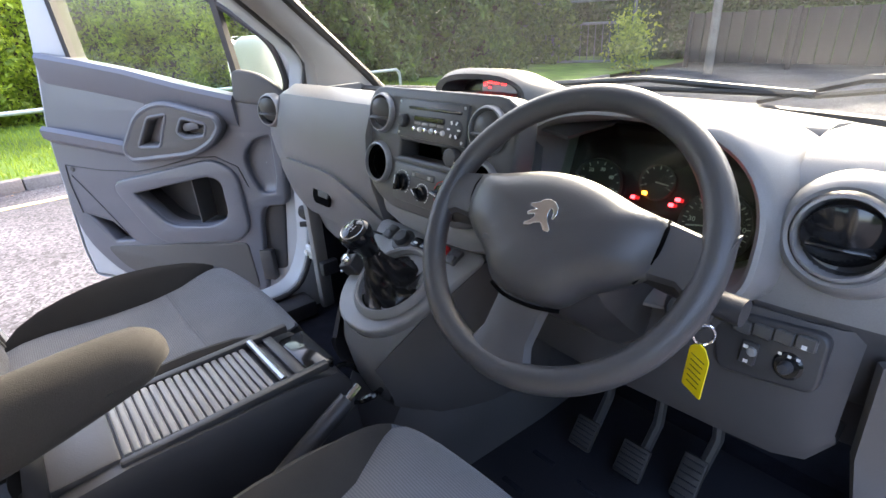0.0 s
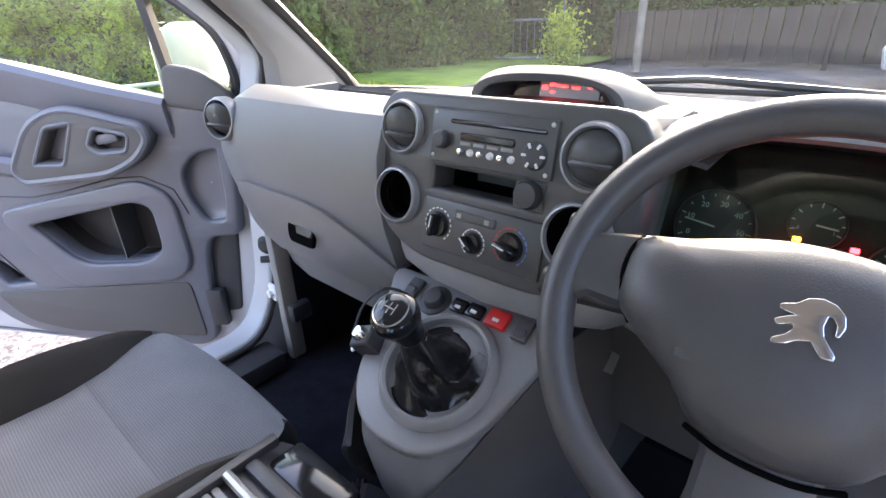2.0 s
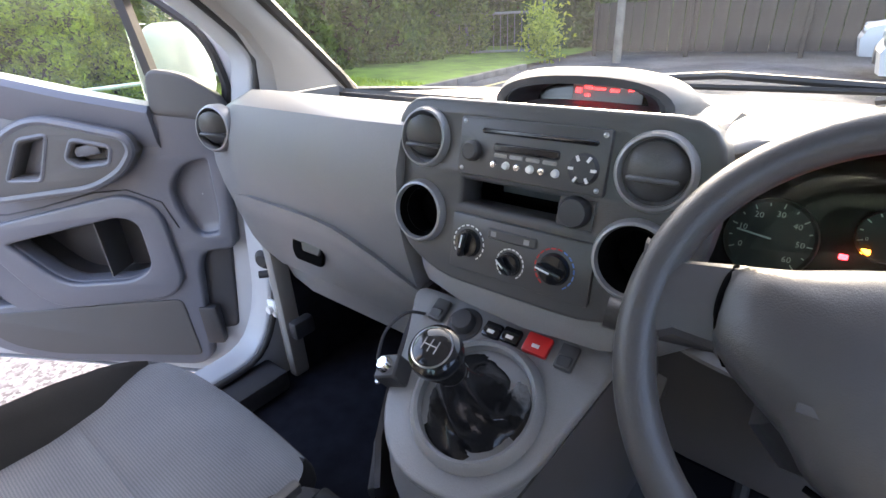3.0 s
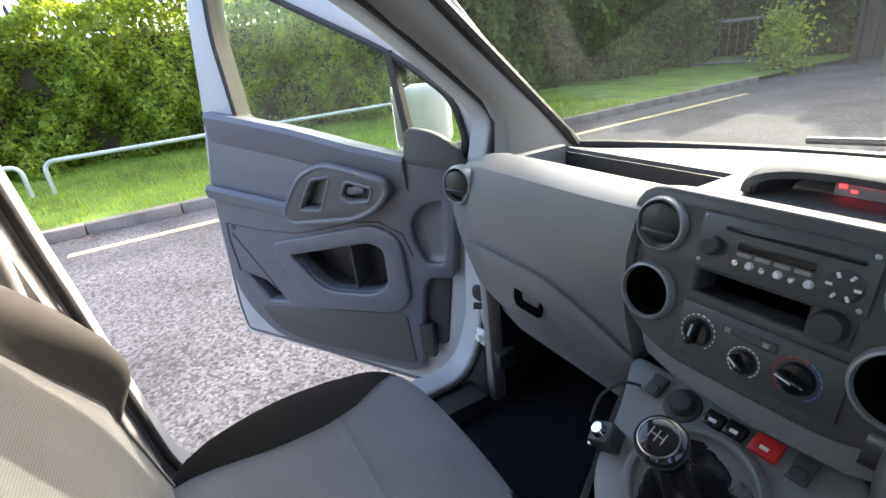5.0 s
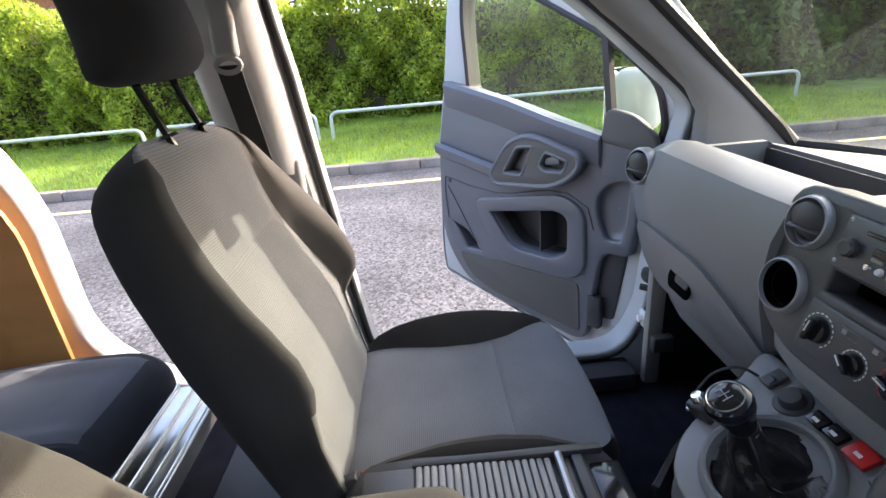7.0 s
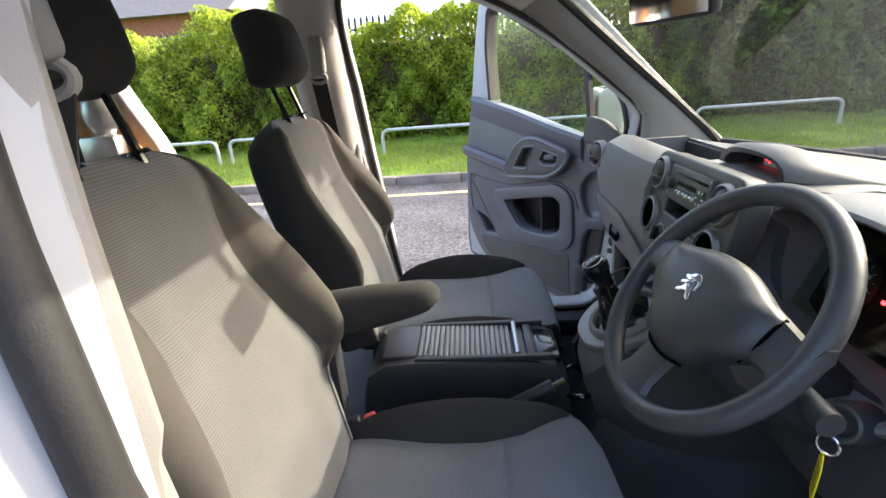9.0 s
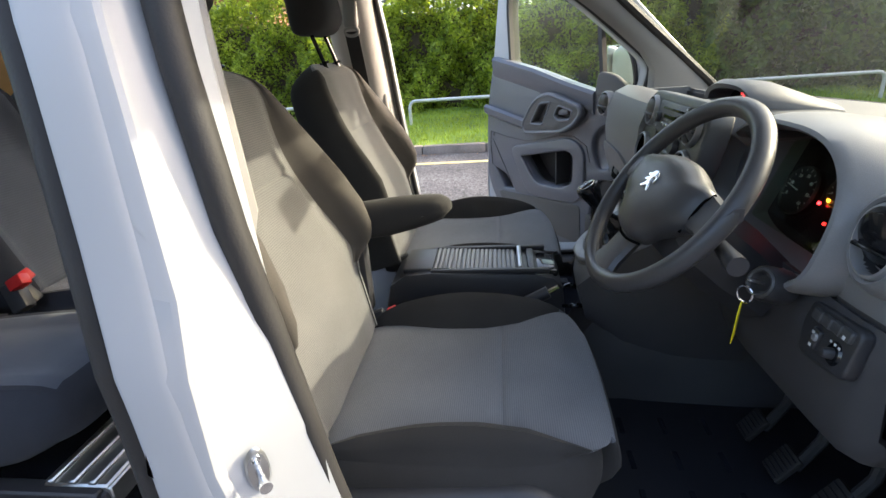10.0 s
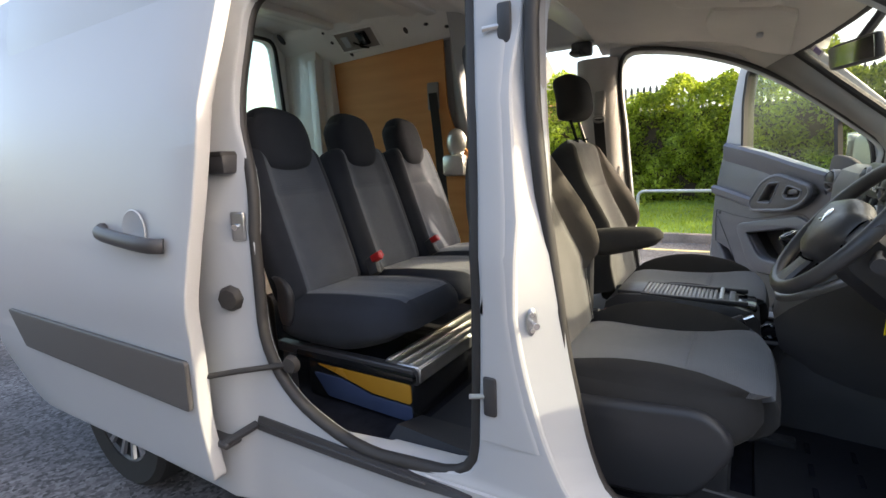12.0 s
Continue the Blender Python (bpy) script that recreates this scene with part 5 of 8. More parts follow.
def rear_seat(cx, w, hw):
    s = thing("rear_passenger_seat", "dark grey cloth rear bench seat with a rounded headrest", "seat", (cx, -1.4, 0.55), "rear bench seats")

    def cf(u, v, ww, p):
        z = p.z + (0.016 * bolster(u) * (1 - v * v) if ww > 0 else 0) - (0.006 * math.exp(-((abs(u) - 0.7) / 0.04) ** 2) if ww > 0.5 else 0)
        if ww < 0:
            z += -ww * (0.060 * max(0, v) ** 1.4 + 0.03 * max(0, -v) ** 2)
        x = p.x * (1 - 0.05 * max(0, v) ** 3 + 0.02 * math.sin(math.pi * (ww + 1) / 2))
        return (cx + x, p.y - 1.30 - (0.05 * -ww if ww < 0 and v > 0 else 0) * v, z + 0.805 + 0.02 * v)

    wpart("cushion", pillow(w, 0.29, 0.095, 0.078, (U_LINES, 20, 14), cf, lambda u, v, ww: 1 if (ww > 0.99 and abs(u) < 0.7 and v < 0.9) else 0), [M_reardark, M_rearcloth], s)
    m = Matrix.Translation((cx, -1.53, 0.85)) @ pose(0, 0, 0, 20)

    def bf(u, v, ww, p):
        y = p.y + (0.02 * bolster(u) if v > 0 else 0) + (-0.006 * math.exp(-((ww - 0.35) / 0.04) ** 2) if v > 0 and abs(u) < 0.7 else 0)
        return m @ Vector((p.x * (1 - 0.10 * max(0, ww) ** 2), y, p.z + 0.285))

    wpart("backrest", pillow(w, 0.06, 0.285, 0.045, (U_LINES, 6, [-1, -0.9, -0.7, -0.4, -0.1, 0.2, 0.3, 0.33, 0.36, 0.39, 0.5, 0.7, 0.85, 0.95, 1]), bf, lambda u, v, ww: 1 if (v > 0.99 and abs(u) < 0.7) else 0), [M_reardark, M_rearcloth], s)
    hm = m @ pose(0, 0.02, 0.60, -4)
    wpart("headrest", move(pillow(hw, 0.056, 0.108, 0.054, (14, 8, 14), lambda u, v, ww, p: (p.x * (1 - 0.20 * max(0, ww) ** 2), p.y + 0.02 * (1 - ww * ww) * (1 if v > 0 else 0), p.z + 0.03 * (1 - u * u) * (1 if ww > 0 else 0) - 0.034 * (1 - u * u) * (1 if ww < 0 else 0))), hm), M_reardark, s)
    return s


near_seat = rear_seat(0.460, 0.192, 0.138)
wpart("recliner_cover", join(wing(Matrix(), (0.662, -1.50, 0.875), (0.014, 0.034, 0.085), 0.4), revolve([(0, 0.014), (0.022, 0.012), (0.026, 0)], frame_of((0.668, -1.485, 0.93), (1, 0, 0)), 18)), M_black, near_seat, "black recliner cover")
rear_seat(0.045, 0.195, 0.120)
rear_seat(-0.36, 0.190, 0.110)
for i, (x, y, z, r) in enumerate(((0.272, -1.43, 0.945, -20), (0.245, -1.445, 0.945, 10), (-0.19, -1.45, 0.945, 0))):
    b = thing("rear_belt_buckle", "black belt buckle with a red release button on the rear bench", "belt buckle", (x, y, z - 0.04), "rear belt buckles")
    wpart("body", rbox(0.03, 0.045, 0.075, 0.006, 2, pose(x, y, z - 0.02, 30, r)), M_black, b)
    wpart("release_button", rbox(0.028, 0.042, 0.028, 0.004, 2, pose(x, y + 0.018, z + 0.018, 30, r)), M_red, b)
# bench frame and what stands under it
bfm = thing("steel_support", "bare steel frame and rails under the rear bench", "seat frame", (0, -1.1, 0.53))
for x in (0.62, 0.26, -0.16, -0.60):
    wpart("side_rail", join(box_at(x - 0.018, x + 0.018, -1.60, -1.0, 0.675, 0.712, 0.004, 1), box_at(x - 0.014, x + 0.014, -1.58, -1.54, 0.53, 0.71, 0.004, 1)), M_black, bfm)
wpart("front_rail", join(box_at(-0.64, 0.62, -1.12, -0.99, 0.700, 0.716, 0.004, 1), box_at(-0.64, 0.62, -0.996, -0.984, 0.665, 0.712, 0.003, 1), *[box_at(-0.64, 0.62, y - 0.008, y + 0.008, 0.715, 0.725, 0.003, 1) for y in (-1.105, -1.06, -1.02)]), M_steel, bfm)
for x in (0.60, -0.6):
    wpart("front_leg", box_at(x - 0.03, x + 0.03, -1.07, -0.99, 0.655, 0.705, 0.01, 2), M_black, bfm)
bx = thing("under_seat_box", "glossy black plastic box under the bench with painted-on orange and blue reflections", "storage box", (0.45, -1.2, 0.53))
wpart("body", join(box_at(0.28, 0.635, -1.46, -1.00, 0.53, 0.68, 0.02, 3), box_at(0.28, 0.645, -1.50, -0.995, 0.665, 0.70, 0.012, 2)), M_gloss, bx)
# The box's reflections are painted on as two coloured plates.
pm = sheet(corners([(-1.40, 0.662), (-1.01, 0.662), (-1.01, 0.60), (-1.16, 0.605), (-1.28, 0.635)], 0.012), [], 0.006, SIDE, 0.001)
bmesh.ops.translate(pm, verts=pm.verts, vec=(0.638, 0, 0))
wpart("orange_reflection", pm, M_orange_reflection, bx, "orange reflection painted on as a thin plate")
pm = sheet(corners([(-1.42, 0.628), (-1.29, 0.624), (-1.17, 0.594), (-1.01, 0.590), (-1.01, 0.540), (-1.36, 0.552)], 0.01), [], 0.006, SIDE, 0.001)
bmesh.ops.translate(pm, verts=pm.verts, vec=(0.637, 0, 0))
wpart("blue_reflection", pm, M_blue_reflection, bx, "blue reflection painted on as a thin plate")
structure("floor_mat", join(box_at(-0.72, 0.74, -0.98, -0.66, 0.53, 0.545, 0.006, 1), loft([[(0.60, -1.0, 0.545), (0.77, -1.0, 0.56), (0.77, -0.72, 0.56), (0.60, -0.72, 0.545)], [(0.60, -1.0, 0.55), (0.75, -0.98, 0.60), (0.75, -0.74, 0.58), (0.60, -0.72, 0.55)]])), M_mat, "black ribbed rubber mat in the rear footwell", "floor mat")

# ---- seat belts on the pillars ----


def pillar_belt(s):
    t = thing("seat_belt", "black seat belt hanging from a grey pillar guide", "seat belt", (s * 0.66, -0.60, 1.2), "front seat belts")
    z1, z0 = 1.495, 0.75
    dy = 0 if s > 0 else -0.138
    xa = tumble(0.775, z1) - 0.075
    wpart("guide_cover", rbox(0.028, 0.05, 0.145, 0.012, 3, pose(s * (xa - 0.006), -0.635 + dy, z1 + 0.075, 0, s * 8)), M_liner, t, "pale grey belt height adjuster")
    wpart("ring", tube([(s * (xa - 0.02), -0.635 + dy + 0.024 * math.cos(a), z1 - 0.008 + 0.014 * math.sin(a)) for a in (2 * math.pi * i / 16 for i in range(16))], 0.006, 8, True), M_liner, t)
    pts = [(s * (xa - 0.022), z1 - 0.008), (s * (tumble(0.775, 1.25) - 0.056), 1.25), (s * 0.715, 1.0), (s * 0.72, z0)]
    wpart("webbing", thicken(loft([[(x, -0.612 + dy, z), (x, -0.660 + dy, z)] for x, z in pts], False, False), 0.0025), M_seatdark, t)
    wpart("lower_cover", rbox(0.03, 0.07 if s > 0 else 0.045, 0.24 if s > 0 else 0.13, 0.012, 3, pose(s * (tumble(0.775, 1.2) - 0.040), -0.585 if s > 0 else -0.716, 1.20 if s > 0 else 1.205, 0, s * 6)), M_liner, t)


pillar_belt(-1)
pillar_belt(1)
rb = thing("rear_seat_belt", "black rear seat belt with its retractor on the load bay side", "seat belt", (-0.70, -1.62, 1.3))
wpart("anchor_plate", rbox(0.014, 0.075, 0.15, 0.01, 2, pose(-0.685, -1.715, 1.690)), M_liner, rb)
wpart("ring", revolve([(0.014, 0), (0.022, 0.006), (0.03, 0)], frame_of((-0.674, -1.705, 1.715), (1, 0, 0)), 16), M_chrome, rb)
wpart("webbing", thicken(loft([[(-0.668, -1.68, 1.705), (-0.668, -1.735, 1.705)], [(-0.672, -1.66, 1.45), (-0.672, -1.715, 1.45)], [(-0.66, -1.62, 1.0), (-0.66, -1.675, 1.0)]], False, False), 0.003), M_seatdark, rb)
wpart("retractor", join(box_at(-0.72, -0.655, -1.66, -1.52, 1.24, 1.36, 0.02, 2), revolve([(0, 0.034), (0.03, 0.032), (0.055, 0.02), (0.068, 0)], frame_of((-0.70, -1.585, 1.425), (1, 0.1, 0), (0, 0, 1)) @ Matrix.Diagonal((1.2, 0.9, 1, 1)), 28)), M_steel, rb)

# ---- centre console between the seats ----
DROP = 0.035
cc = thing("centre_console", "dark plastic console box with a ribbed roller shutter lid", "console", (-0.085, -0.34, 0.50))


def console_ring(y, z, w, z0=0.50):
    z -= DROP
    return [(-0.085 + a * w, y, zz) for a, zz in ((-0.92, z0), (-1, z - 0.06), (-0.99, z - 0.015), (-0.93, z), (0.93, z), (0.99, z - 0.015), (1, z - 0.06), (0.92, z0))]


rings = [console_ring(-0.60, 0.78, 0.09), console_ring(-0.585, 0.84, 0.10), console_ring(-0.54, 0.873, 0.105), console_ring(-0.46, 0.879, 0.105), console_ring(-0.20, 0.868, 0.103), console_ring(-0.14, 0.855, 0.10), console_ring(-0.115, 0.825, 0.095), console_ring(-0.105, 0.72, 0.092), console_ring(-0.115, 0.55, 0.09)]
wpart("body", loft(rings), M_black, cc)
wpart("top_frame", join(*[box_at(-0.085 + k * 0.083 - 0.008, -0.085 + k * 0.083 + 0.008, -0.47, -0.15, 0.868 - DROP, 0.884 - DROP, 0.004, 2) for k in (-1, 1)], box_at(-0.16, -0.01, -0.55, -0.465, 0.868 - DROP, 0.884 - DROP, 0.006, 2), box_at(-0.16, -0.01, -0.205, -0.185, 0.862 - DROP, 0.878 - DROP, 0.004, 2)), M_black, cc)
for i in range(18):
    y = -0.458 + i * 0.0125
    b = rbox(0.148, 0.0105, 0.008, 0.003, 2, pose(-0.085, y, 0.8815 - DROP - 0.042 * (y + 0.46)))
    wpart("shutter_slat", b, M_dash, cc)
wpart("shutter_grip", tube([(-0.16, -0.226, 0.880 - DROP), (-0.01, -0.226, 0.880 - DROP)], 0.007, 8), M_satin, cc, "bright shutter grip bar")
wpart("tray_recess", box_at(-0.15, -0.02, -0.18, -0.125, 0.845 - DROP, 0.868 - DROP, 0.008, 2), M_gloss, cc)
hb = thing("handbrake_lever", "black handbrake lever with a bright button beside the seat", "handbrake", (0.075, -0.30, 0.55))
wpart("lever", tube([(0.085, -0.44, 0.66), (0.08, -0.26, 0.765), (0.075, -0.16, 0.815)], 0.016, 10), M_black, hb)
wpart("button", tube([(0.075, -0.16, 0.815), (0.073, -0.135, 0.828)], 0.007, 8), M_chrome, hb)

# ---- dashboard ----
dash = thing("dashboard", "grey grained plastic dashboard with round vents", "dashboard", (0, 0.3, 0.75))


def face_shift(x):
    return table(x, ((-0.74, 0.03), (-0.62, 0.005), (-0.3, 0.0), (-0.195, 0.004), (-0.172, 0.03), (0.18, 0.03), (0.25, 0.09), (0.56, 0.10), (0.74, 0.12)))


def dash_ring(x):
    f = face_shift(x)
    tray = 1.0 if -0.60 < x < -0.20 else 0.0
    tz = lerp(1.235, 1.168, tray)
    front = 0.50 + 0.30 * (1 - (x / 0.745) ** 2)
    cl = 1.0 if 0.16 < x < 0.52 else 0.0
    e = max(0, abs(x) - 0.62) * 0.25
    pts = [(front + 0.02, 1.165), (max(front - 0.12, 0.46), 1.205 - e), (0.40, 1.222 - e), (0.372, 1.228 - e), (0.362, tz - e), (0.222 + f * 0.4, tz - e), (0.208 + f * 0.5, 1.245 - e), (0.165 + f, 1.252 - e), (0.122 + f, 1.232 - e), (0.10 + f, 1.175), (0.095 + f, 1.11), (0.102 + f, 1.06), (0.110 + f, 1.03), (0.118 + f, 1.0), (0.130 + f, 0.96), (0.157 + f, 0.90), (0.185 + f, 0.885), (0.215 + f, 0.79), (0.56, 0.74)]
    if cl:
        pts = [(front + 0.02, 1.165), (max(front - 0.12, 0.46), 1.205), (0.44, 1.218), (0.425, 1.220), (0.41, 1.221), (0.40, 1.221), (0.39, 1.218), (0.38, 1.21), (0.365, 1.19), (0.35, 1.15), (0.335, 1.08), (0.32, 1.03), (0.30, 1.02), (0.27, 1.012), (0.245, 0.97), (0.25, 0.90), (0.30, 0.86), (0.40, 0.84), (0.56, 0.80)]
    if x > 0.52:
        g = f - 0.105
        pts[:11] = [(front + 0.02, 1.165), (max(front - 0.12, 0.46), 1.205 - e), (0.41, 1.216 - e), (0.38, 1.219 - e), (0.35 + g, 1.220 - e), (0.32 + g, 1.217 - e), (0.29 + g, 1.208 - e), (0.262 + g, 1.192 - e), (0.24 + g, 1.170 - e * 0.5), (0.222 + g, 1.14), (0.210 + g, 1.10)]
    if -0.18 < x < 0.17:
        pts = [(y + (0.10 if 0.9 < z < 1.2 and y < 0.3 else 0), z) for y, z in pts]
    return [(x, y, z) for y, z in pts]


stations = [-0.735, -0.72, -0.69, -0.65, -0.62, -0.601, -0.599, -0.5, -0.4, -0.3, -0.201, -0.199, -0.172, -0.15, -0.05, 0.05, 0.12, 0.159, 0.161, 0.2, 0.3, 0.4, 0.5, 0.519, 0.521, 0.56, 0.62, 0.68, 0.72, 0.735]
dash_bm = thicken(loft([dash_ring(x) for x in stations], False, False), 0.012)
# Top faces take the dimmed copy, which offsets the sunlight there.
for f in dash_bm.faces:
    c = f.calc_center_median()
    f.material_index = 1 if c.z > 1.15 and c.y > 0.30 else 2 if c.z < table(c.x, ((0.16, 1.03), (0.5, 1.01), (0.565, 1.02), (0.74, 1.04))) and c.x > 0.15 else 0
wpart("body", dash_bm, [M_dash, M_dash_dimmed, M_low], dash)
wpart("tray_inside", thicken(loft([[(x, 0.361, 1.222), (x, 0.357, 1.174), (x, 0.226, 1.174), (x, 0.212, 1.238)] for x in (-0.597, -0.5, -0.3, -0.203)], False, False), 0.003), M_black, dash, "black surfaces inside the dash tray")
# glove box
gl = thing("glove_box", "closed grey glove box with a near-black latch plate", "glove box", (-0.45, 0.12, 0.95))
rows = []
for x in (-0.668, -0.664, -0.65, -0.60, -0.50, -0.40, -0.35, -0.31, -0.27, -0.23, -0.20, -0.178, -0.174):
    f = face_shift(x)
    top = table(x, ((-0.668, 1.045), (-0.64, 1.064), (-0.60, 1.068), (-0.40, 1.066), (-0.34, 1.058), (-0.28, 1.035), (-0.21, 0.99), (-0.165, 0.95)))
    low = table(x, ((-0.668, 0.94), (-0.62, 0.91), (-0.40, 0.912), (-0.165, 0.90)))
    ends = 0.006 if x in (-0.668, -0.174) else 0.0
    ring = []
    for k in range(9):
        z = lerp(top, low, k / 8)
        ring.append((x, table(z, ((0.88, 0.166), (0.90, 0.157), (0.96, 0.130), (1.0, 0.118), (1.03, 0.110), (1.07, 0.101))) + f - 0.005 + ends + (0.005 if k == 0 else 0), z))
    ring.append((x, 0.185 + f, low - 0.012))
    rows.append(ring)
wpart("lid", thicken(loft(rows, False, False), -0.010), M_dash, gl)
lm = frame_of((-0.435, 0.108, 1.002), (0, -0.965, 0.26))
# The plate is flat; the shade of a recess is put into its colour.
latch = wpart("latch", move(sheet(corners([(-0.042, 0.030), (0.040, 0.023), (0.040, -0.030), (-0.030, -0.030), (-0.042, -0.014)], 0.007), [], 0.008, Matrix(), 0.002), lm @ pose(0, 0, 0.001)), M_void, gl, "flat latch plate, its recess shade painted near-black")
sub("latch_flap", move(sheet(corners([(-0.022, 0.018), (0.034, 0.014), (0.034, -0.010), (-0.010, -0.010)], 0.004), [], 0.006, Matrix(), 0.002), lm @ pose(0.001, 0, 0.004, -6)), M_stack, gl, latch)


def vent_flare(m, r):
    """A soft flared collar of the dash round a vent."""
    wpart("vent_flare", revolve([(r * 1.04, 0.010), (r * 1.12, 0.013), (r * 1.22, 0.010), (r * 1.36, 0.0), (r * 1.48, -0.018)], m, 44), M_dash, dash)


def round_vent(m, r, name="air_vent", turned=20, louvre=True, group="round vents", mat=None, flap=None):
    v = thing(name, "round swivelling air vent with a satin grey ring" if louvre else "round open cup hole with a satin grey ring", "air vent" if louvre else "cup hole", m.translation, group)
    wpart("ring", revolve([(r * 0.86, -0.012), (r * 0.86, 0.006), (r * 0.90, 0.012), (r * 0.97, 0.011), (r * 1.05, 0.004), (r * 1.07, -0.012)], m, 40), mat or M_ring, v)
    # Cup holes are shallow; their near-black colour imitates deep shade.
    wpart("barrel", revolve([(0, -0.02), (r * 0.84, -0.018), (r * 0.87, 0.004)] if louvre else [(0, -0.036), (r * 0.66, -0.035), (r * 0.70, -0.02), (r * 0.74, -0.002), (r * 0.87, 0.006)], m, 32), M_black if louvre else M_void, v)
    if louvre:
        d = m @ pose(0, 0, 0.002, turned, turned * 0.6)
        wpart("flap", join(move(revolve([(0, 0.012), (r * 0.5, 0.010), (r * 0.80, 0.0), (r * 0.78, -0.006), (0, -0.004)], None, 32), d), move(rbox(r * 1.3, 0.006, 0.008, 0.002, 1, pose(0, -r * 0.15, 0.012)), d)), flap or M_stack, v)
    return v


STACK = frame_of((-0.025, 0.128, 1.135), (0, -0.978, 0.208))
up = STACK.to_3x3() @ Vector((0, 1, 0))


def st(x, y, h=0.0):
    return STACK @ pose(x, y, h)


cs = thing("centre_stack", "anthracite plastic centre stack holding radio and heater", "control panel", (-0.025, 0.13, 1.13))
out = corners([(-0.188, 0.03), (-0.180, 0.128), (0.205, 0.128), (0.212, 0.03), (0.195, -0.055), (0.12, -0.092), (-0.10, -0.092), (-0.172, -0.055)], [0.05, 0.04, 0.04, 0.05, 0.06, 0.05, 0.05, 0.06])
VENTS = ((-0.136, 0.083, 0.037), (0.154, 0.079, 0.038), (-0.137, -0.015, 0.041), (0.150, -0.012, 0.042))
slot = corners([(-0.078, 0.044), (-0.078, 0.003), (0.105, 0.003), (0.105, 0.044)], 0.004)
holes = [[(x + 0.88 * r * math.cos(a), y + 0.88 * r * math.sin(a)) for a in (2 * math.pi * i / 32 for i in range(32))] for x, y, r in VENTS] + [slot]
wpart("fascia", sheet(out, holes, 0.05, st(0, 0, -0.008), 0.006), M_stack, cs)
wpart("lower_band", thicken(loft([[(x, 0.116 + d, 1.065 + z), (x, 0.102 + d, 1.045 + z), (x, 0.096 + d, 1.025 + z), (x, 0.100 + d, 1.005 + z), (x, 0.120 + d, 0.992 + z)] for x, d, z in ((-0.176, 0.022, 0.02), (-0.16, 0.012, 0.012), (-0.10, 0.004, 0.0), (0.0, 0.0, -0.004), (0.10, 0.004, 0.0), (0.16, 0.014, 0.012), (0.20, 0.04, 0.03))], False, False), 0.012), M_dash, cs)
for x, y, r in VENTS[:2]:
    round_vent(st(x, y, 0.016), r, turned=24 if x < 0 else 8)
for x, y, r in VENTS[2:]:
    round_vent(st(x, y, 0.016), r, "cup_hole", 0, False, "round cup holes")
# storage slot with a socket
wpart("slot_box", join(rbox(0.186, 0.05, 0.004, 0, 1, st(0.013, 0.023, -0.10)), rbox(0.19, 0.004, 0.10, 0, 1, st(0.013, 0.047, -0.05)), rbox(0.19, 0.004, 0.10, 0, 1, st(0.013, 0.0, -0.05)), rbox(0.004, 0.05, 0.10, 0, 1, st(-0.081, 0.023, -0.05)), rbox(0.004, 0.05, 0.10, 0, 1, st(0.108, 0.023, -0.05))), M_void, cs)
sock = wpart("socket_plate", rbox(0.046, 0.040, 0.03, 0.003, 1, st(0.080, 0.0235, 0.0)), M_stack, cs)
sub("socket_cap", revolve([(0, 0.014), (0.015, 0.013), (0.018, 0.006), (0.018, 0)], st(0.080, 0.025, 0.015), 20), M_black, cs, sock)
# radio
rd = thing("car_radio", "black car radio with disc slot and silver buttons", "radio", st(0, 0.075).translation)
face = wpart("face", rbox(0.188, 0.070, 0.03, 0.004, 2, st(0.015, 0.080, 0.008)), M_stack, rd)
wpart("disc_slot", rbox(0.143, 0.006, 0.006, 0.002, 1, st(0.025, 0.100, 0.022)), M_gloss, rd)
wpart("display", rbox(0.084, 0.010, 0.004, 0.002, 1, st(0.014, 0.0825, 0.0235)), M_screen, rd)
for i in range(6):
    wpart("preset_button", revolve([(0, 0.005), (0.0036, 0.0045), (0.0050, 0.0)], st(-0.025 + i * 0.0156, 0.063, 0.023), 14), M_chrome if i % 2 == 0 else M_markwhite, rd, "silver preset button")
for i in range(4):
    wpart("key_bar", rbox(0.017, 0.0045, 0.003, 0.001, 1, st(-0.018 + i * 0.021, 0.0735, 0.0235)), M_liner if i != 1 else M_ring, rd)
wpart("volume_knob", revolve([(0, 0.012), (0.009, 0.012), (0.012, 0.009), (0.0125, 0)], st(-0.057, 0.075, 0.022), 24), M_black, rd)
dial = wpart("menu_dial", revolve([(0, 0.006), (0.014, 0.005), (0.018, 0)], st(0.084, 0.072, 0.022), 28), M_black, rd)
for i in range(6):
    a = i * math.pi / 3
    sub("mark", rbox(0.003, 0.006, 0.002, 0, 1, st(0.084 + 0.0125 * math.cos(a), 0.072 + 0.0125 * math.sin(a), 0.0275) @ pose(0, 0, 0, 0, 0, math.degrees(a) + 90)), M_markwhite, rd, dial, "", False)
for x, y in ((-0.072, 0.109), (0.102, 0.109), (0.101, 0.052), (-0.072, 0.053)):
    wpart("rivet", revolve([(0, 0.002), (0.003, 0)], st(x, y, 0.023), 10), M_satin, rd)
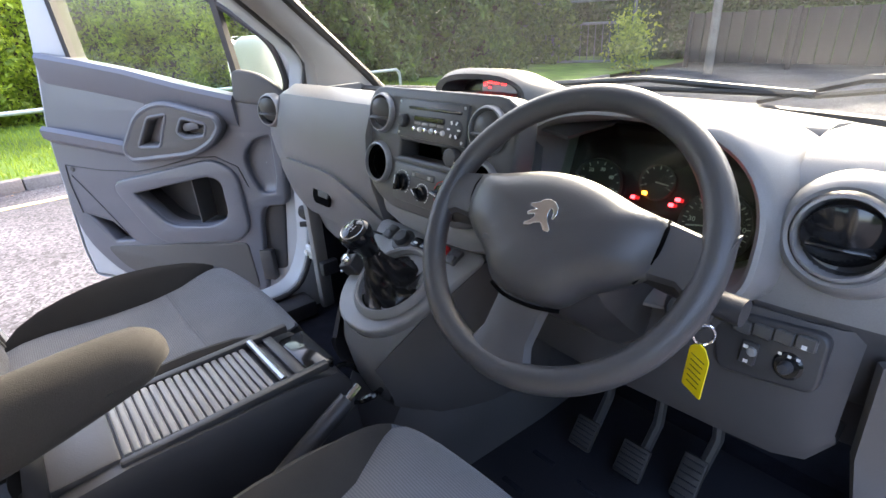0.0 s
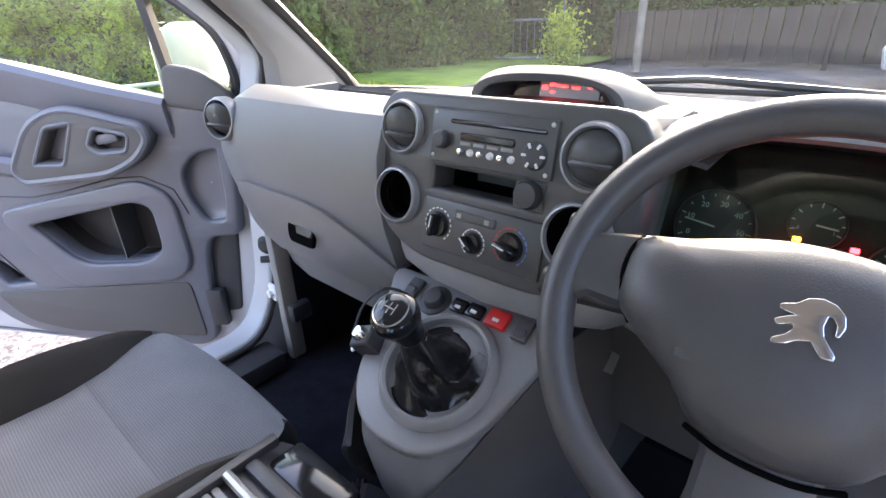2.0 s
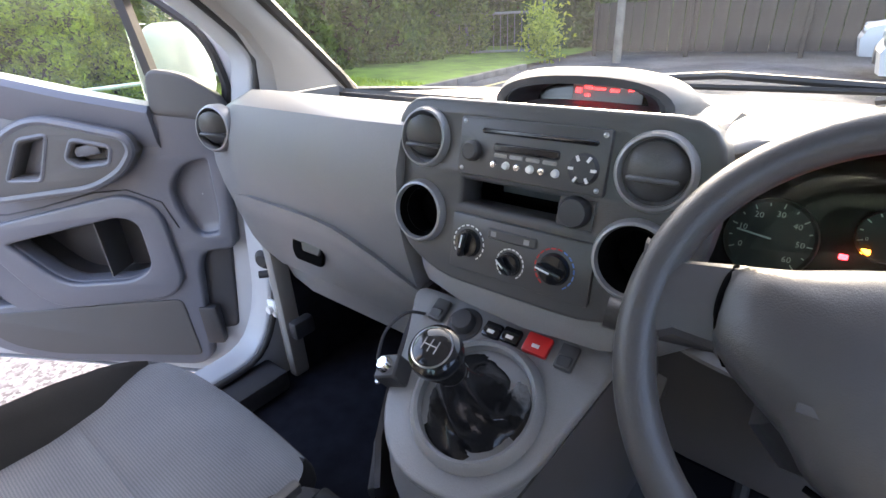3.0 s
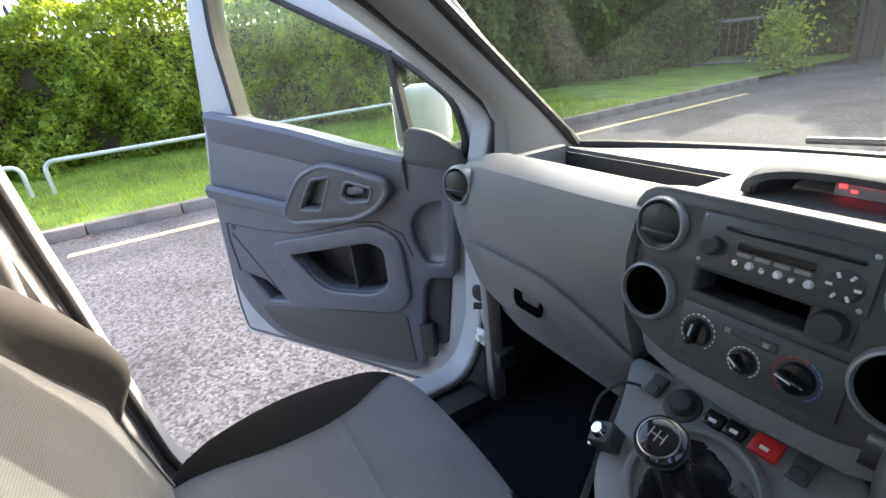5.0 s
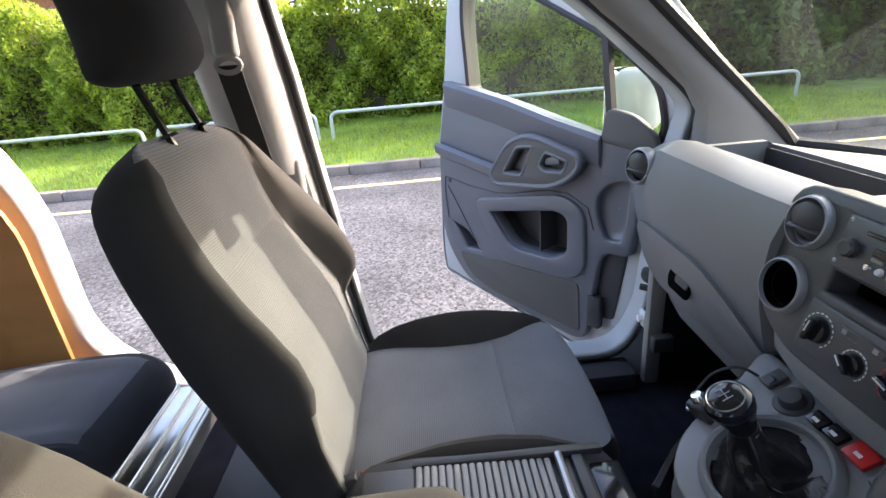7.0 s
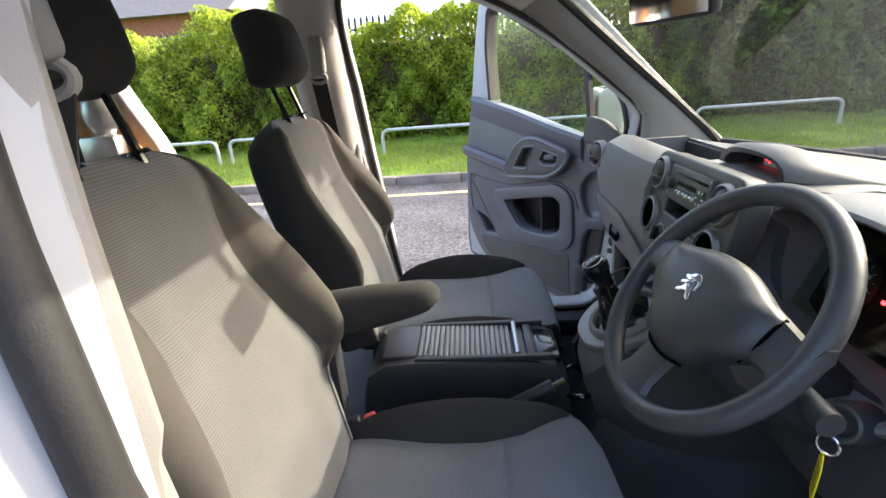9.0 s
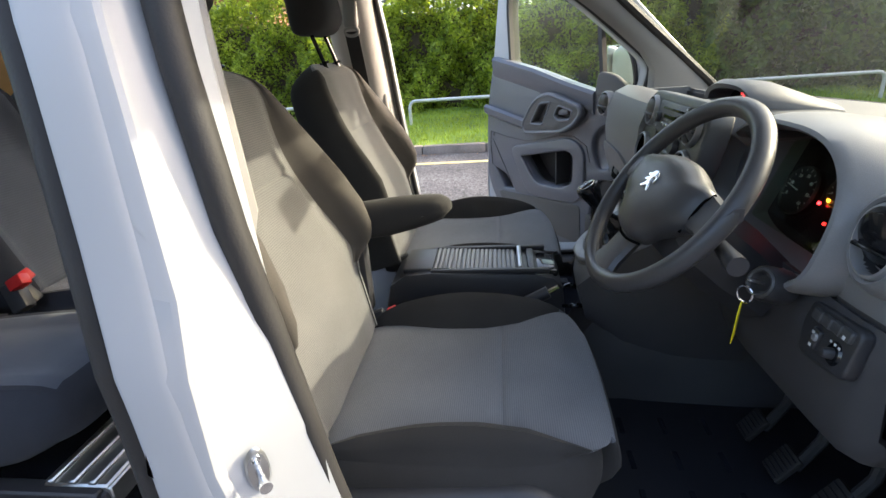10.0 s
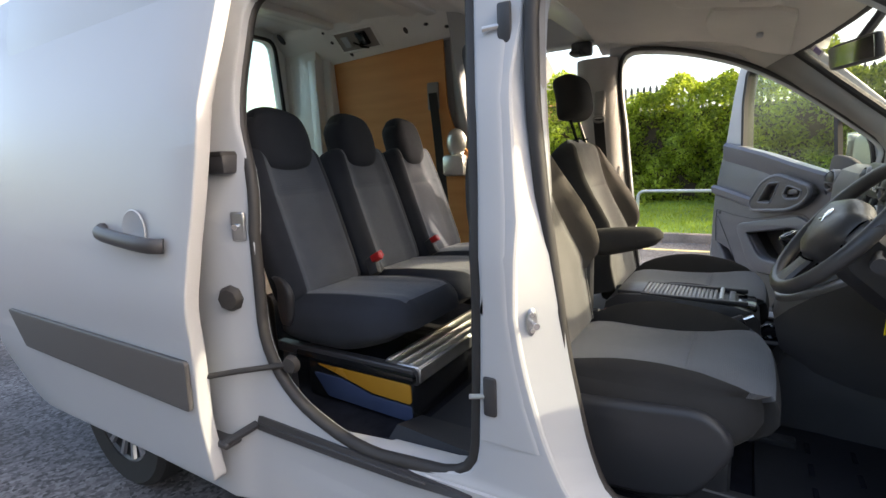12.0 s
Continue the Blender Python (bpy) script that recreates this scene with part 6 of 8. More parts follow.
# heater controls
hp = thing("heater_panel", "dark heater panel with three rotary knobs", "heater control", st(0, -0.09).translation)
wpart("panel", rbox(0.192, 0.074, 0.012, 0.004, 2, st(0.016, -0.041, 0.016)), M_stack, hp)
for x, y, r, cols in ((-0.051, -0.040, 0.0185, "w"), (0.011, -0.052, 0.015, "w"), (0.068, -0.043, 0.0195, "rb")):
    k = wpart("knob", join(revolve([(0, 0.010), (r * 0.86, 0.008), (r, 0.0)], st(x, y, 0.021), 28), rbox(r * 0.42, r * 1.7, 0.014, 0.003, 2, st(x, y, 0.034) @ pose(0, 0, 0, 0, 0, {0.0185: -8, 0.015: 50}.get(r, 78)))), M_gloss, hp)
    sub("pointer", rbox(0.0016, r * 0.9, 0.001, 0, 1, st(x, y, 0.0418) @ pose(0, 0, 0, 0, 0, {0.0185: -8, 0.015: 50}.get(r, 78)) @ pose(0, r * 0.3, 0)), M_markwhite, hp, k, "", False)
    n = 16
    for i in range(n):
        a = math.radians(-50 + 280 * i / (n - 1))
        mm = M_markwhite if cols == "w" else (M_markblue if i < n * 0.42 else M_markred)
        wpart("scale_mark", rbox(0.0055 if cols != "w" else 0.0042, 0.0016, 0.0008, 0, 1, st(x + 1.22 * r * math.cos(a), y + 1.22 * r * math.sin(a), 0.0222) @ pose(0, 0, 0, 0, 0, math.degrees(a) + 90)), mm, hp, "", False)
wpart("button_bar", rbox(0.066, 0.013, 0.006, 0.002, 1, st(0.010, -0.020, 0.022)), M_stack, hp)
for i in range(2):
    wpart("bar_mark", rbox(0.007, 0.006, 0.001, 0, 1, st(-0.014 + i * 0.045, -0.020, 0.0255)), M_ring, hp, "", False)

# clock pod on the dash top
pod = thing("display_pod", "dark hooded display pod on the dash top with red digits", "display", (0.02, 0.30, 1.25))


def pod_ring(y, hw, h, z0, k=1.0):
    return [(-0.005 + hw * math.copysign(abs(math.cos(a)) ** 0.8, math.cos(a)), y - 0.0 * math.sin(a), z0 + h * math.sin(a) ** 0.8) for a in (math.pi * i / 16 for i in range(17))]


wpart("hood", thicken(loft([pod_ring(0.235, 0.118, 0.040, 1.248), pod_ring(0.25, 0.124, 0.050, 1.247), pod_ring(0.31, 0.128, 0.050, 1.24), pod_ring(0.42, 0.12, 0.02, 1.225)], False, False), 0.012), M_dash_dimmed, pod)
wpart("bezel", thicken(loft([pod_ring(0.241, 0.105, 0.038, 1.249), pod_ring(0.265, 0.085, 0.034, 1.249), pod_ring(0.285, 0.08, 0.032, 1.249)], False, False), 0.006), M_black, pod)
pf = frame_of((-0.002, 0.282, 1.264), (0, -0.985, 0.17))
wpart("screen", move(rbox(0.160, 0.036, 0.004, 0.003, 1), pf), M_screen, pod)
wpart("screen_panel", move(rbox(0.092, 0.028, 0.002, 0.001, 1, pose(0.018, 0, 0.003)), pf), M_ring, pod)
for i, (x, y, w, h) in enumerate(((-0.008, 0.0, 0.010, 0.010), (0.006, 0.006, 0.012, 0.006), (0.022, 0.004, 0.020, 0.004), (0.045, 0.002, 0.014, 0.005), (0.068, 0.006, 0.008, 0.009), (0.006, -0.008, 0.008, 0.005))):
    wpart("digit", move(rbox(w * 0.8, h * 0.6, 0.001, 0, 1, pose(x * 0.9 - 0.012, y * 0.7, 0.0045)), pf), M_dispred, pod, "lit red segment", False)
wpart("base_step", thicken(patch(lambda u, v: Vector((-0.005 + 0.23 * u, lerp(0.205, 0.50, v), 1.205 + 0.048 * (1 - abs(u) ** 2.6) * min(1, 6 * v + 0.35) * (1 - v ** 3))), 24, 12), 0.006), M_dash_dimmed, pod)

# instrument cluster
cl = thing("instrument_cluster", "instrument cluster under a curved hood with lit warning lamps", "instrument cluster", (0.345, 0.25, 1.1))
CLF = frame_of((0.350, 0.305, 1.115), (0, -0.93, 0.36))


def arch(y, hw, top, bot, lift=0.0, n=64, cx=0.317):
    pts = []
    for i in range(n):
        a = 2 * math.pi * i / n
        c, s = math.cos(a), math.sin(a)
        zz = 1.09 + (top - 1.09) * abs(s) ** 0.75 if s > 0 else 1.09 - (1.09 - bot) * abs(s) ** 0.8
        pts.append((cx + hw * math.copysign(abs(c) ** 0.72, c), y + (zz - 1.09) * 0.28 + lift, zz))
    return pts


wpart("hood", loft([arch(0.40, 0.262, 1.224, 0.99), arch(0.33, 0.252, 1.244, 0.99), arch(0.265, 0.240, 1.254, 0.99), arch(0.215, 0.229, 1.257, 0.992), arch(0.178, 0.217, 1.254, 0.996), arch(0.165, 0.209, 1.249, 1.0), arch(0.163, 0.203, 1.243, 1.005), arch(0.172, 0.197, 1.237, 1.010), arch(0.30, 0.188, 1.218, 1.02)], False), M_dash, cl)
wpart("dial_panel", move(rbox(0.365, 0.205, 0.006, 0.03, 3), CLF @ pose(-0.033, -0.004, -0.008)), M_gloss, cl)


def gauge(x, y, r, labels, start, sweep, needle, n):
    g = wpart("dial", move(revolve([(0, 0.002), (r * 0.93, 0.002), (r, 0.006), (r * 1.04, 0.0)], None, 36), CLF @ pose(x, y, 0)), M_black, cl)
    for i in range(n + 1):
        a = math.radians(start - sweep * i / n)
        sub("tick", move(rbox(0.006 if i % 2 == 0 else 0.0035, 0.0013, 0.0006, 0, 1, pose(0.86 * r * math.cos(a), 0.86 * r * math.sin(a), 0.003, 0, 0, math.degrees(a))), CLF @ pose(x, y, 0)), M_markwhite, cl, g, "", False)
    for i, tx in enumerate(labels):
        a = math.radians(start - sweep * i / max(1, len(labels) - 1))
        text_part("number", tx, r * 0.21, CLF @ pose(x + 0.66 * r * math.cos(a), y + 0.64 * r * math.sin(a), 0.003), M_markwhite, cl, g)
    a = math.radians(needle)
    sub("needle", move(rbox(r * 0.8, 0.0022, 0.002, 0.0006, 1, pose(r * 0.36 * math.cos(a), r * 0.36 * math.sin(a), 0.006, 0, 0, needle)), CLF @ pose(x, y, 0)), M_markwhite, cl, g)
    return g


gauge(-0.126, -0.014, 0.047, ("0", "10", "20", "30", "40", "50", "60"), 205, 250, 172, 12)
gauge(-0.022, 0.011, 0.028, ("0", "1"), 200, 220, -5, 8)
gauge(0.080, -0.036, 0.052, ("10", "30", "50", "70", "90", "110", "120"), 215, 250, 190, 24)
for x, y, mm in ((-0.054, -0.019, M_glowred), (-0.037, -0.009, M_glowamber), (0.010, -0.019, M_glowred), (0.018, -0.009, M_glowred), (-0.013, -0.046, M_dispred)):
    wpart("warning_lamp", move(rbox(0.0085, 0.006, 0.002, 0.001, 1), CLF @ pose(x, y, 0.003)), mm, cl, "lit warning lamp", False)
wpart("lens", move(rbox(0.35, 0.18, 0.002, 0.001, 1), CLF @ pose(-0.033, -0.004, 0.022)), M_glass2, cl, "clear curved lens")

# right vent and switch panel
vent_flare(frame_of((0.592, 0.200, 1.140), (-0.15, -0.97, 0.16)), 0.049)
round_vent(frame_of((0.592, 0.197, 1.140), (-0.15, -0.97, 0.16)), 0.049, turned=24, mat=M_ring, flap=M_gloss)
round_vent(frame_of((-0.668, 0.108, 1.187), (0.25, -0.95, 0.15)), 0.042, turned=24)
sp = thing("switch_panel", "dark switch panel with mirror and headlamp controls", "switch panel", (0.555, 0.2, 0.96))
SP = frame_of((0.558, 0.196, 0.972), (-0.08, -0.97, 0.20)) @ Matrix.Diagonal((0.80, 0.86, 1, 1))
wpart("frame", sheet(corners([(-0.080, 0.040), (0.062, 0.050), (0.064, -0.030), (-0.066, -0.050), (-0.084, 0.0)], 0.014), [], 0.02, SP, 0.005), M_black, sp)
for i in range(4):
    wpart("blank_button", move(rbox(0.0275, 0.020, 0.008, 0.002, 1, pose(-0.047 + i * 0.0292, 0.0265 + i * 0.003, 0.012)), SP), M_stack, sp)
wpart("button_mark", move(rbox(0.007, 0.006, 0.0008, 0, 1, pose(0.0405, 0.030, 0.0165)), SP), M_markwhite, sp, "", False)
wpart("level_switch", move(rbox(0.024, 0.036, 0.008, 0.002, 1, pose(-0.028, -0.010, 0.012)), SP), M_black, sp)
wpart("level_wheel", move(revolve([(0, 0.004), (0.006, 0.003), (0.008, 0)], None, 16), SP @ pose(-0.023, -0.005, 0.016)), M_ring, sp)
for x, y in ((-0.033, 0.0), (-0.028, -0.022)):
    wpart("switch_mark", move(rbox(0.007, 0.005, 0.0008, 0, 1, pose(x, y, 0.0165)), SP), M_markwhite, sp, "", False)
wpart("mirror_bezel", move(revolve([(0, 0.002), (0.017, 0.003), (0.021, 0.0)], None, 28), SP @ pose(0.026, -0.007, 0.010)), M_gloss, sp)
wpart("mirror_knob", move(revolve([(0, 0.016), (0.007, 0.015), (0.009, 0.011), (0.010, 0.0)], None, 24), SP @ pose(0.026, -0.008, 0.011)), M_black, sp)
for x in (0.013, 0.026, 0.038):
    wpart("dial_mark", move(rbox(0.005, 0.004, 0.0008, 0, 1, pose(x, 0.0085, 0.0135)), SP), M_markwhite, sp, "", False)
rows = []
for x, d in ((0.13, 0.02), (0.20, 0.008), (0.30, 0.0), (0.43, 0.0), (0.52, 0.0), (0.58, 0.002), (0.612, 0.008), (0.632, 0.022)):
    low = table(x, ((0.13, 0.790), (0.35, 0.797), (0.58, 0.807), (0.612, 0.815), (0.632, 0.845)))
    rows.append([(x, 0.216 + d, 1.02), (x, 0.206 + d, 0.985), (x, 0.206 + d, 0.93), (x, 0.211 + d, 0.87), (x, 0.218 + d, low + 0.02), (x, 0.224 + d, low + 0.004), (x, 0.236 + d, low), (x, 0.34, low - 0.01)])
wpart("knee_panel", thicken(loft(rows, False, False), -0.012), M_low, dash, "dark lower dash panel")
wpart("panel_seam", join(tube([(0.445, 0.2045, 0.935), (0.55, 0.2045, 0.925), (0.625, 0.225, 0.915)], 0.0022, 6), tube([(0.445, 0.2045, 0.935), (0.440, 0.2095, 0.88), (0.437, 0.217, 0.815)], 0.0022, 6)), M_void, dash)
wpart("side_cover", thicken(loft([[(0.66, 0.20, 1.0), (0.735, 0.26, 1.02)], [(0.665, 0.22, 0.85), (0.745, 0.28, 0.80)], [(0.69, 0.30, 0.66), (0.75, 0.36, 0.60)], [(0.70, 0.40, 0.52), (0.75, 0.46, 0.52)]], False, False), 0.012), M_stack, dash)

# ---- steering wheel, column and stalks ----
WN = Vector((0.075, -math.cos(radians(38)), math.sin(radians(38)))).normalized()
WC = Vector((0.347, 0.0, 1.149)) - WN * 0.016
WH = frame_of(WC, WN)
sw = thing("steering_wheel", "black leather-grain three-spoke steering wheel with a silver emblem", "steering wheel", WC)
RIM = 0.1785
wpart("rim", move(tube([(RIM * math.cos(a), RIM * math.sin(a), 0) for a in (2 * math.pi * i / 72 for i in range(72))], 0.0165, 14, True), WH), M_soft, sw)


def spoke(pts):
    """A flat spoke: rows of (x, y, half width, height, half thickness) from hub to rim."""
    rows = []
    for i, (x, y, w, z, t) in enumerate(pts):
        a, b = pts[max(i - 1, 0)], pts[min(i + 1, len(pts) - 1)]
        d = Vector((b[0] - a[0], b[1] - a[1], 0)).normalized()
        n = Vector((-d.y, d.x, 0))
        rows.append([Vector((x, y, z)) + n * w * c + Vector((0, 0, t * s)) for c, s in ((-1, 0), (-0.85, 0.7), (-0.4, 1), (0.4, 1), (0.85, 0.7), (1, 0), (0.7, -1), (-0.7, -1))])
    return move(loft(rows), WH)


wpart("left_spoke", spoke([(-0.085, 0.012, 0.040, 0.004, 0.012), (-0.12, 0.014, 0.034, 0.0, 0.013), (-0.155, 0.012, 0.030, -0.002, 0.013), (-0.185, 0.008, 0.045, 0.0, 0.012)]), M_soft, sw)
wpart("right_spoke", spoke([(0.085, 0.012, 0.040, 0.004, 0.012), (0.12, 0.014, 0.034, 0.0, 0.013), (0.155, 0.012, 0.030, -0.002, 0.013), (0.185, 0.008, 0.045, 0.0, 0.012)]), M_soft, sw)
wpart("lower_spoke", spoke([(0.0, -0.05, 0.050, 0.0, 0.012), (0.0, -0.10, 0.036, -0.004, 0.012), (0.0, -0.14, 0.036, -0.003, 0.012), (0.0, -0.18, 0.055, 0.0, 0.012)]), M_soft, sw)
pad = [(-0.128, 0.040), (-0.09, 0.052), (-0.04, 0.066), (0, 0.070), (0.04, 0.066), (0.09, 0.052), (0.128, 0.040), (0.128, -0.010), (0.105, -0.035), (0.07, -0.060), (0.045, -0.086), (0, -0.094), (-0.045, -0.086), (-0.07, -0.060), (-0.105, -0.035), (-0.128, -0.010)]
loop = smooth_path([(*q, 0) for q in pad], 3, True)
bm = loft([[WH @ Vector((p.x * k, p.y * k - 0.008 * (1 - k), z)) for p in loop] for k, z in ((0.97, -0.014), (1.0, -0.004), (0.985, 0.010), (0.94, 0.019), (0.80, 0.030), (0.6, 0.036), (0.35, 0.039), (0.05, 0.040))])
padob = wpart("airbag_pad", bm, M_soft, sw, "domed black airbag pad")
for k in (-1, 1):
    sub("pad_seam", move(tube(smooth_path([(k * 0.1235, 0.045, 0.004), (k * 0.127, 0.030, 0.0125), (k * 0.1275, 0.010, 0.013), (k * 0.122, -0.012, 0.008), (k * 0.112, -0.028, 0.0)], 4), 0.0026, 6), WH), M_void, sw, padob)
sub("pad_seam", move(tube(smooth_path([(-0.050, -0.088, 0.0), (-0.02, -0.096, 0.010), (0.02, -0.096, 0.010), (0.050, -0.088, 0.0)], 4), 0.0024, 6), WH), M_void, sw, padob)
# emblem: a plain rearing shape in satin silver, and a plain bar for the cover's raised print
EM = WH @ pose(0, 0.006, 0.0405)
figure = [(-0.004, 0.018), (0.004, 0.020), (0.012, 0.018), (0.018, 0.012), (0.020, 0.004), (0.018, -0.003), (0.0165, -0.003), (0.0165, 0.004), (0.013, 0.009), (0.009, 0.010), (0.008, 0.001), (0.010, -0.006), (0.019, -0.017), (0.019, -0.020), (0.012, -0.020), (0.004, -0.011), (-0.004, -0.013), (-0.010, -0.018), (-0.018, -0.020), (-0.018, -0.017), (-0.011, -0.012), (-0.007, -0.006), (-0.009, -0.002), (-0.018, -0.006), (-0.020, -0.003), (-0.012, 0.002), (-0.006, 0.004), (-0.019, 0.006), (-0.019, 0.009), (-0.010, 0.012)]
sub("emblem", move(sheet(corners([(x * 0.92, y * 0.92) for x, y in figure], 0.001, 2), [], 0.003, Matrix(), 0.0007), EM), M_chrome, sw, padob, "plain silver emblem shape")
sub("raised_print", move(rbox(0.05, 0.007, 0.0012, 0.0005, 1), WH @ pose(-0.045, -0.040, 0.0315, 6, 0, 0)), M_soft, sw, padob)
sub("horn_mark", move(rbox(0.013, 0.003, 0.001, 0, 1), WH @ pose(0.108, 0.018, 0.0185, 0, 18, 0)), M_ring, sw, padob, "", False)
sub("horn_mark", move(rbox(0.013, 0.003, 0.001, 0, 1), WH @ pose(-0.108, 0.026, 0.0185, 0, -18, 0)), M_ring, sw, padob, "", False)
cn = thing("steering_column", "black steering column shroud with stalks and ignition lock", "steering column", (0.345, 0.1, 1.0))
wpart("shroud", loft([[WH @ Vector((x * w, y * h - o, -d)) for x, y in ((-1, 0.6), (-0.6, 1), (0.6, 1), (1, 0.6), (1, -0.6), (0.6, -1), (-0.6, -1), (-1, -0.6))] for w, h, o, d in ((0.055, 0.050, 0.01, 0.03), (0.075, 0.065, 0.02, 0.06), (0.078, 0.068, 0.025, 0.15), (0.07, 0.06, 0.03, 0.26))]), M_black, cn)
for k in (-1, 1):
    wpart("stalk", move(tube([(k * 0.07, 0.0, -0.07), (k * 0.13, -0.008, -0.055), (k * 0.19, -0.012, -0.045)], 0.012, 10, radii=[0.010, 0.011, 0.014], flat=0.75), WH), M_black, cn, "black control stalk")
    wpart("stalk_tip", move(tube([(k * 0.188, -0.012, -0.045), (k * 0.212, -0.013, -0.042)], 0.0150, 12), WH), M_black, cn)
IG = frame_of((0.475, 0.125, 1.030), (0.35, -0.85, 0.35))
lock = wpart("ignition_lock", move(revolve([(0, -0.01), (0.013, -0.008), (0.018, 0.0), (0.025, 0.0), (0.029, -0.01), (0.029, -0.05)], None, 28), IG), M_black, cn)
sub("lock_ring", move(revolve([(0.017, 0.001), (0.0205, 0.003), (0.024, 0.001)], None, 28), IG), M_stack, cn, lock)
ky = thing("ignition_key", "ignition key with a bright ring and a yellow paper tag", "key", IG.translation)
wpart("blade", move(rbox(0.008, 0.003, 0.03, 0.001, 1, pose(0, 0, 0.01)), IG), M_satin, ky)
kr = Vector((0.509, 0.088, 1.028))
wpart("ring", tube([kr + Vector((0.010 * math.cos(a), 0.006 * math.cos(a), 0.0135 * math.sin(a))) for a in (2 * math.pi * i / 20 for i in range(20))], 0.0017, 6, True), M_chrome, ky)
TG = frame_of(kr + Vector((0.0, -0.005, -0.047)), (-0.525, -0.85, 0.05), (0, 0, 1))
tag = wpart("tag", move(sheet(corners([(-0.032, -0.017), (0.022, -0.017), (0.034, -0.006), (0.034, 0.006), (0.022, 0.017), (-0.032, 0.017)], 0.003), [], 0.0016, TG, 0.0004), Matrix()), M_yellow, ky, "yellow tag")
for i in range(6):
    sub("ink_line", move(rbox(0.0011, 0.024 - 0.002 * (i % 3), 0.0004, 0, 1, pose(0.016 - i * 0.0075, 0, 0.0010)), TG), M_ink, ky, tag, "", False)

# ---- lower console and gear lever ----
lc = thing("gear_console", "grey plastic console below the dash with switches", "console", (-0.03, 0.03, 0.50))
GP = frame_of((-0.028, 0.042, 0.948), (0, -0.46, 0.888))


def gp(x, y, h=0.0):
    return GP @ pose(x, y, h)


plate = corners([(-0.160, 0.088), (0.150, 0.092), (0.125, 0.0), (0.108, -0.080), (0.060, -0.136), (-0.035, -0.140), (-0.092, -0.090), (-0.115, 0.0)], [0.02, 0.02, 0.05, 0.06, 0.06, 0.06, 0.06, 0.05])
wpart("top_plate", sheet(plate, [], 0.022, gp(0, 0, -0.010), 0.006), M_dash, lc)
rows = []
for k, (sc, dy, z) in enumerate(((0.98, 0, -0.02), (1.02, 0, -0.06), (0.98, 0.01, -0.14), (0.85, 0.03, -0.24))):
    rows.append([(lambda p: (p.x, p.y, p.z))(gp(0, 0) @ Vector((q[0] * sc, q[1] * sc, 0)) + Vector((0, dy, z))) for q in plate])
wpart("skirt", loft(rows, False), M_dash, lc)
wpart("tunnel", loft([[(x * w - 0.03, y, z) for x, z in ((-1, 0.50), (-0.95, zt - 0.05), (-0.7, zt), (0.7, zt), (0.95, zt - 0.05), (1, 0.50))] for y, w, zt in ((-0.11, 0.105, 0.60), (-0.04, 0.12, 0.72), (0.08, 0.14, 0.86), (0.3, 0.16, 0.90), (0.58, 0.17, 0.9))]), M_low, lc)
for k in (-1, 1):
    rows = []
    for y, x0, z0, x1, z1 in ((-0.085, 0.075, 0.815, 0.095, 0.735), (-0.05, 0.100, 0.860, 0.112, 0.715), (0.0, 0.120, 0.905, 0.125, 0.685), (0.06, 0.140, 0.945, 0.138, 0.668), (0.12, 0.158, 0.985, 0.150, 0.655), (0.20, 0.168, 0.985, 0.160, 0.65), (0.28, 0.172, 0.98, 0.166, 0.65)):
        rows.append([(-0.03 + k * lerp(x0, x1, t) + k * 0.018 * math.sin(math.pi * t), y + 0.02 * t, lerp(z0, z1, t)) for t in (0, 0.15, 0.35, 0.55, 0.75, 0.9, 1)] + [(-0.03 + k * (x1 - 0.03), y + 0.03, z1 - 0.012)])
    wpart("side_wing", thicken(loft(rows, False, False), 0.008), M_low, lc, "dark console side panel")
wpart("cup_lip", tube([(-0.028 + 0.062 * math.cos(a), -0.085 - 0.035 * math.sin(a), 0.742 + 0.012 * math.cos(2 * a)) for a in (2 * math.pi * i / 24 for i in range(24))], 0.006, 6, True), M_gloss, lc)
# switches on the plate
for x, y, w, h, mm, nm in ((-0.101, 0.064, 0.024, 0.034, M_stack, "rocker_switch"), (-0.011, 0.064, 0.026, 0.022, M_gloss, "lock_button"), (0.0165, 0.066, 0.026, 0.022, M_gloss, "lock_button"), (0.0535, 0.0675, 0.034, 0.028, M_red, "hazard_button"), (0.094, 0.066, 0.024, 0.034, M_stack, "rocker_switch")):
    r = wpart(nm, rbox(w, h, 0.010, 0.003, 2, gp(x, y, 0.004)), mm, lc, {"hazard_button": "red hazard button", "lock_button": "black push button"}.get(nm, "dark rocker switch"))
    sub("mark", rbox(0.010, 0.005, 0.0008, 0, 1, gp(x, y - 0.004, 0.0095)), M_markwhite, lc, r, "", False)
    if nm == "rocker_switch":
        sub("rocker", rbox(w * 0.8, h * 0.45, 0.010, 0.002, 1, gp(x, y - 0.007, 0.006) @ pose(0, 0, 0, 12)), M_black, lc, r)
wpart("power_socket", revolve([(0, 0.016), (0.014, 0.015), (0.017, 0.010), (0.018, 0.004), (0.025, 0.003), (0.027, 0.0)], gp(-0.056, 0.059, 0.0), 28), M_black, lc, "round capped power socket")
ub = thing("accessory_switch", "small black box with a chrome push button clipped to the console", "switch", (-0.145, 0.0, 0.95))
um = gp(-0.103, -0.045, 0.012) @ pose(0, 0, 0, 0, -14, 20)
wpart("box", move(rbox(0.036, 0.034, 0.034, 0.003, 1), um), M_black, ub)
wpart("push_button", move(revolve([(0, 0.012), (0.008, 0.011), (0.011, 0.006), (0.012, 0)], None, 20), um @ pose(0, 0, 0.016)), M_chrome, ub)
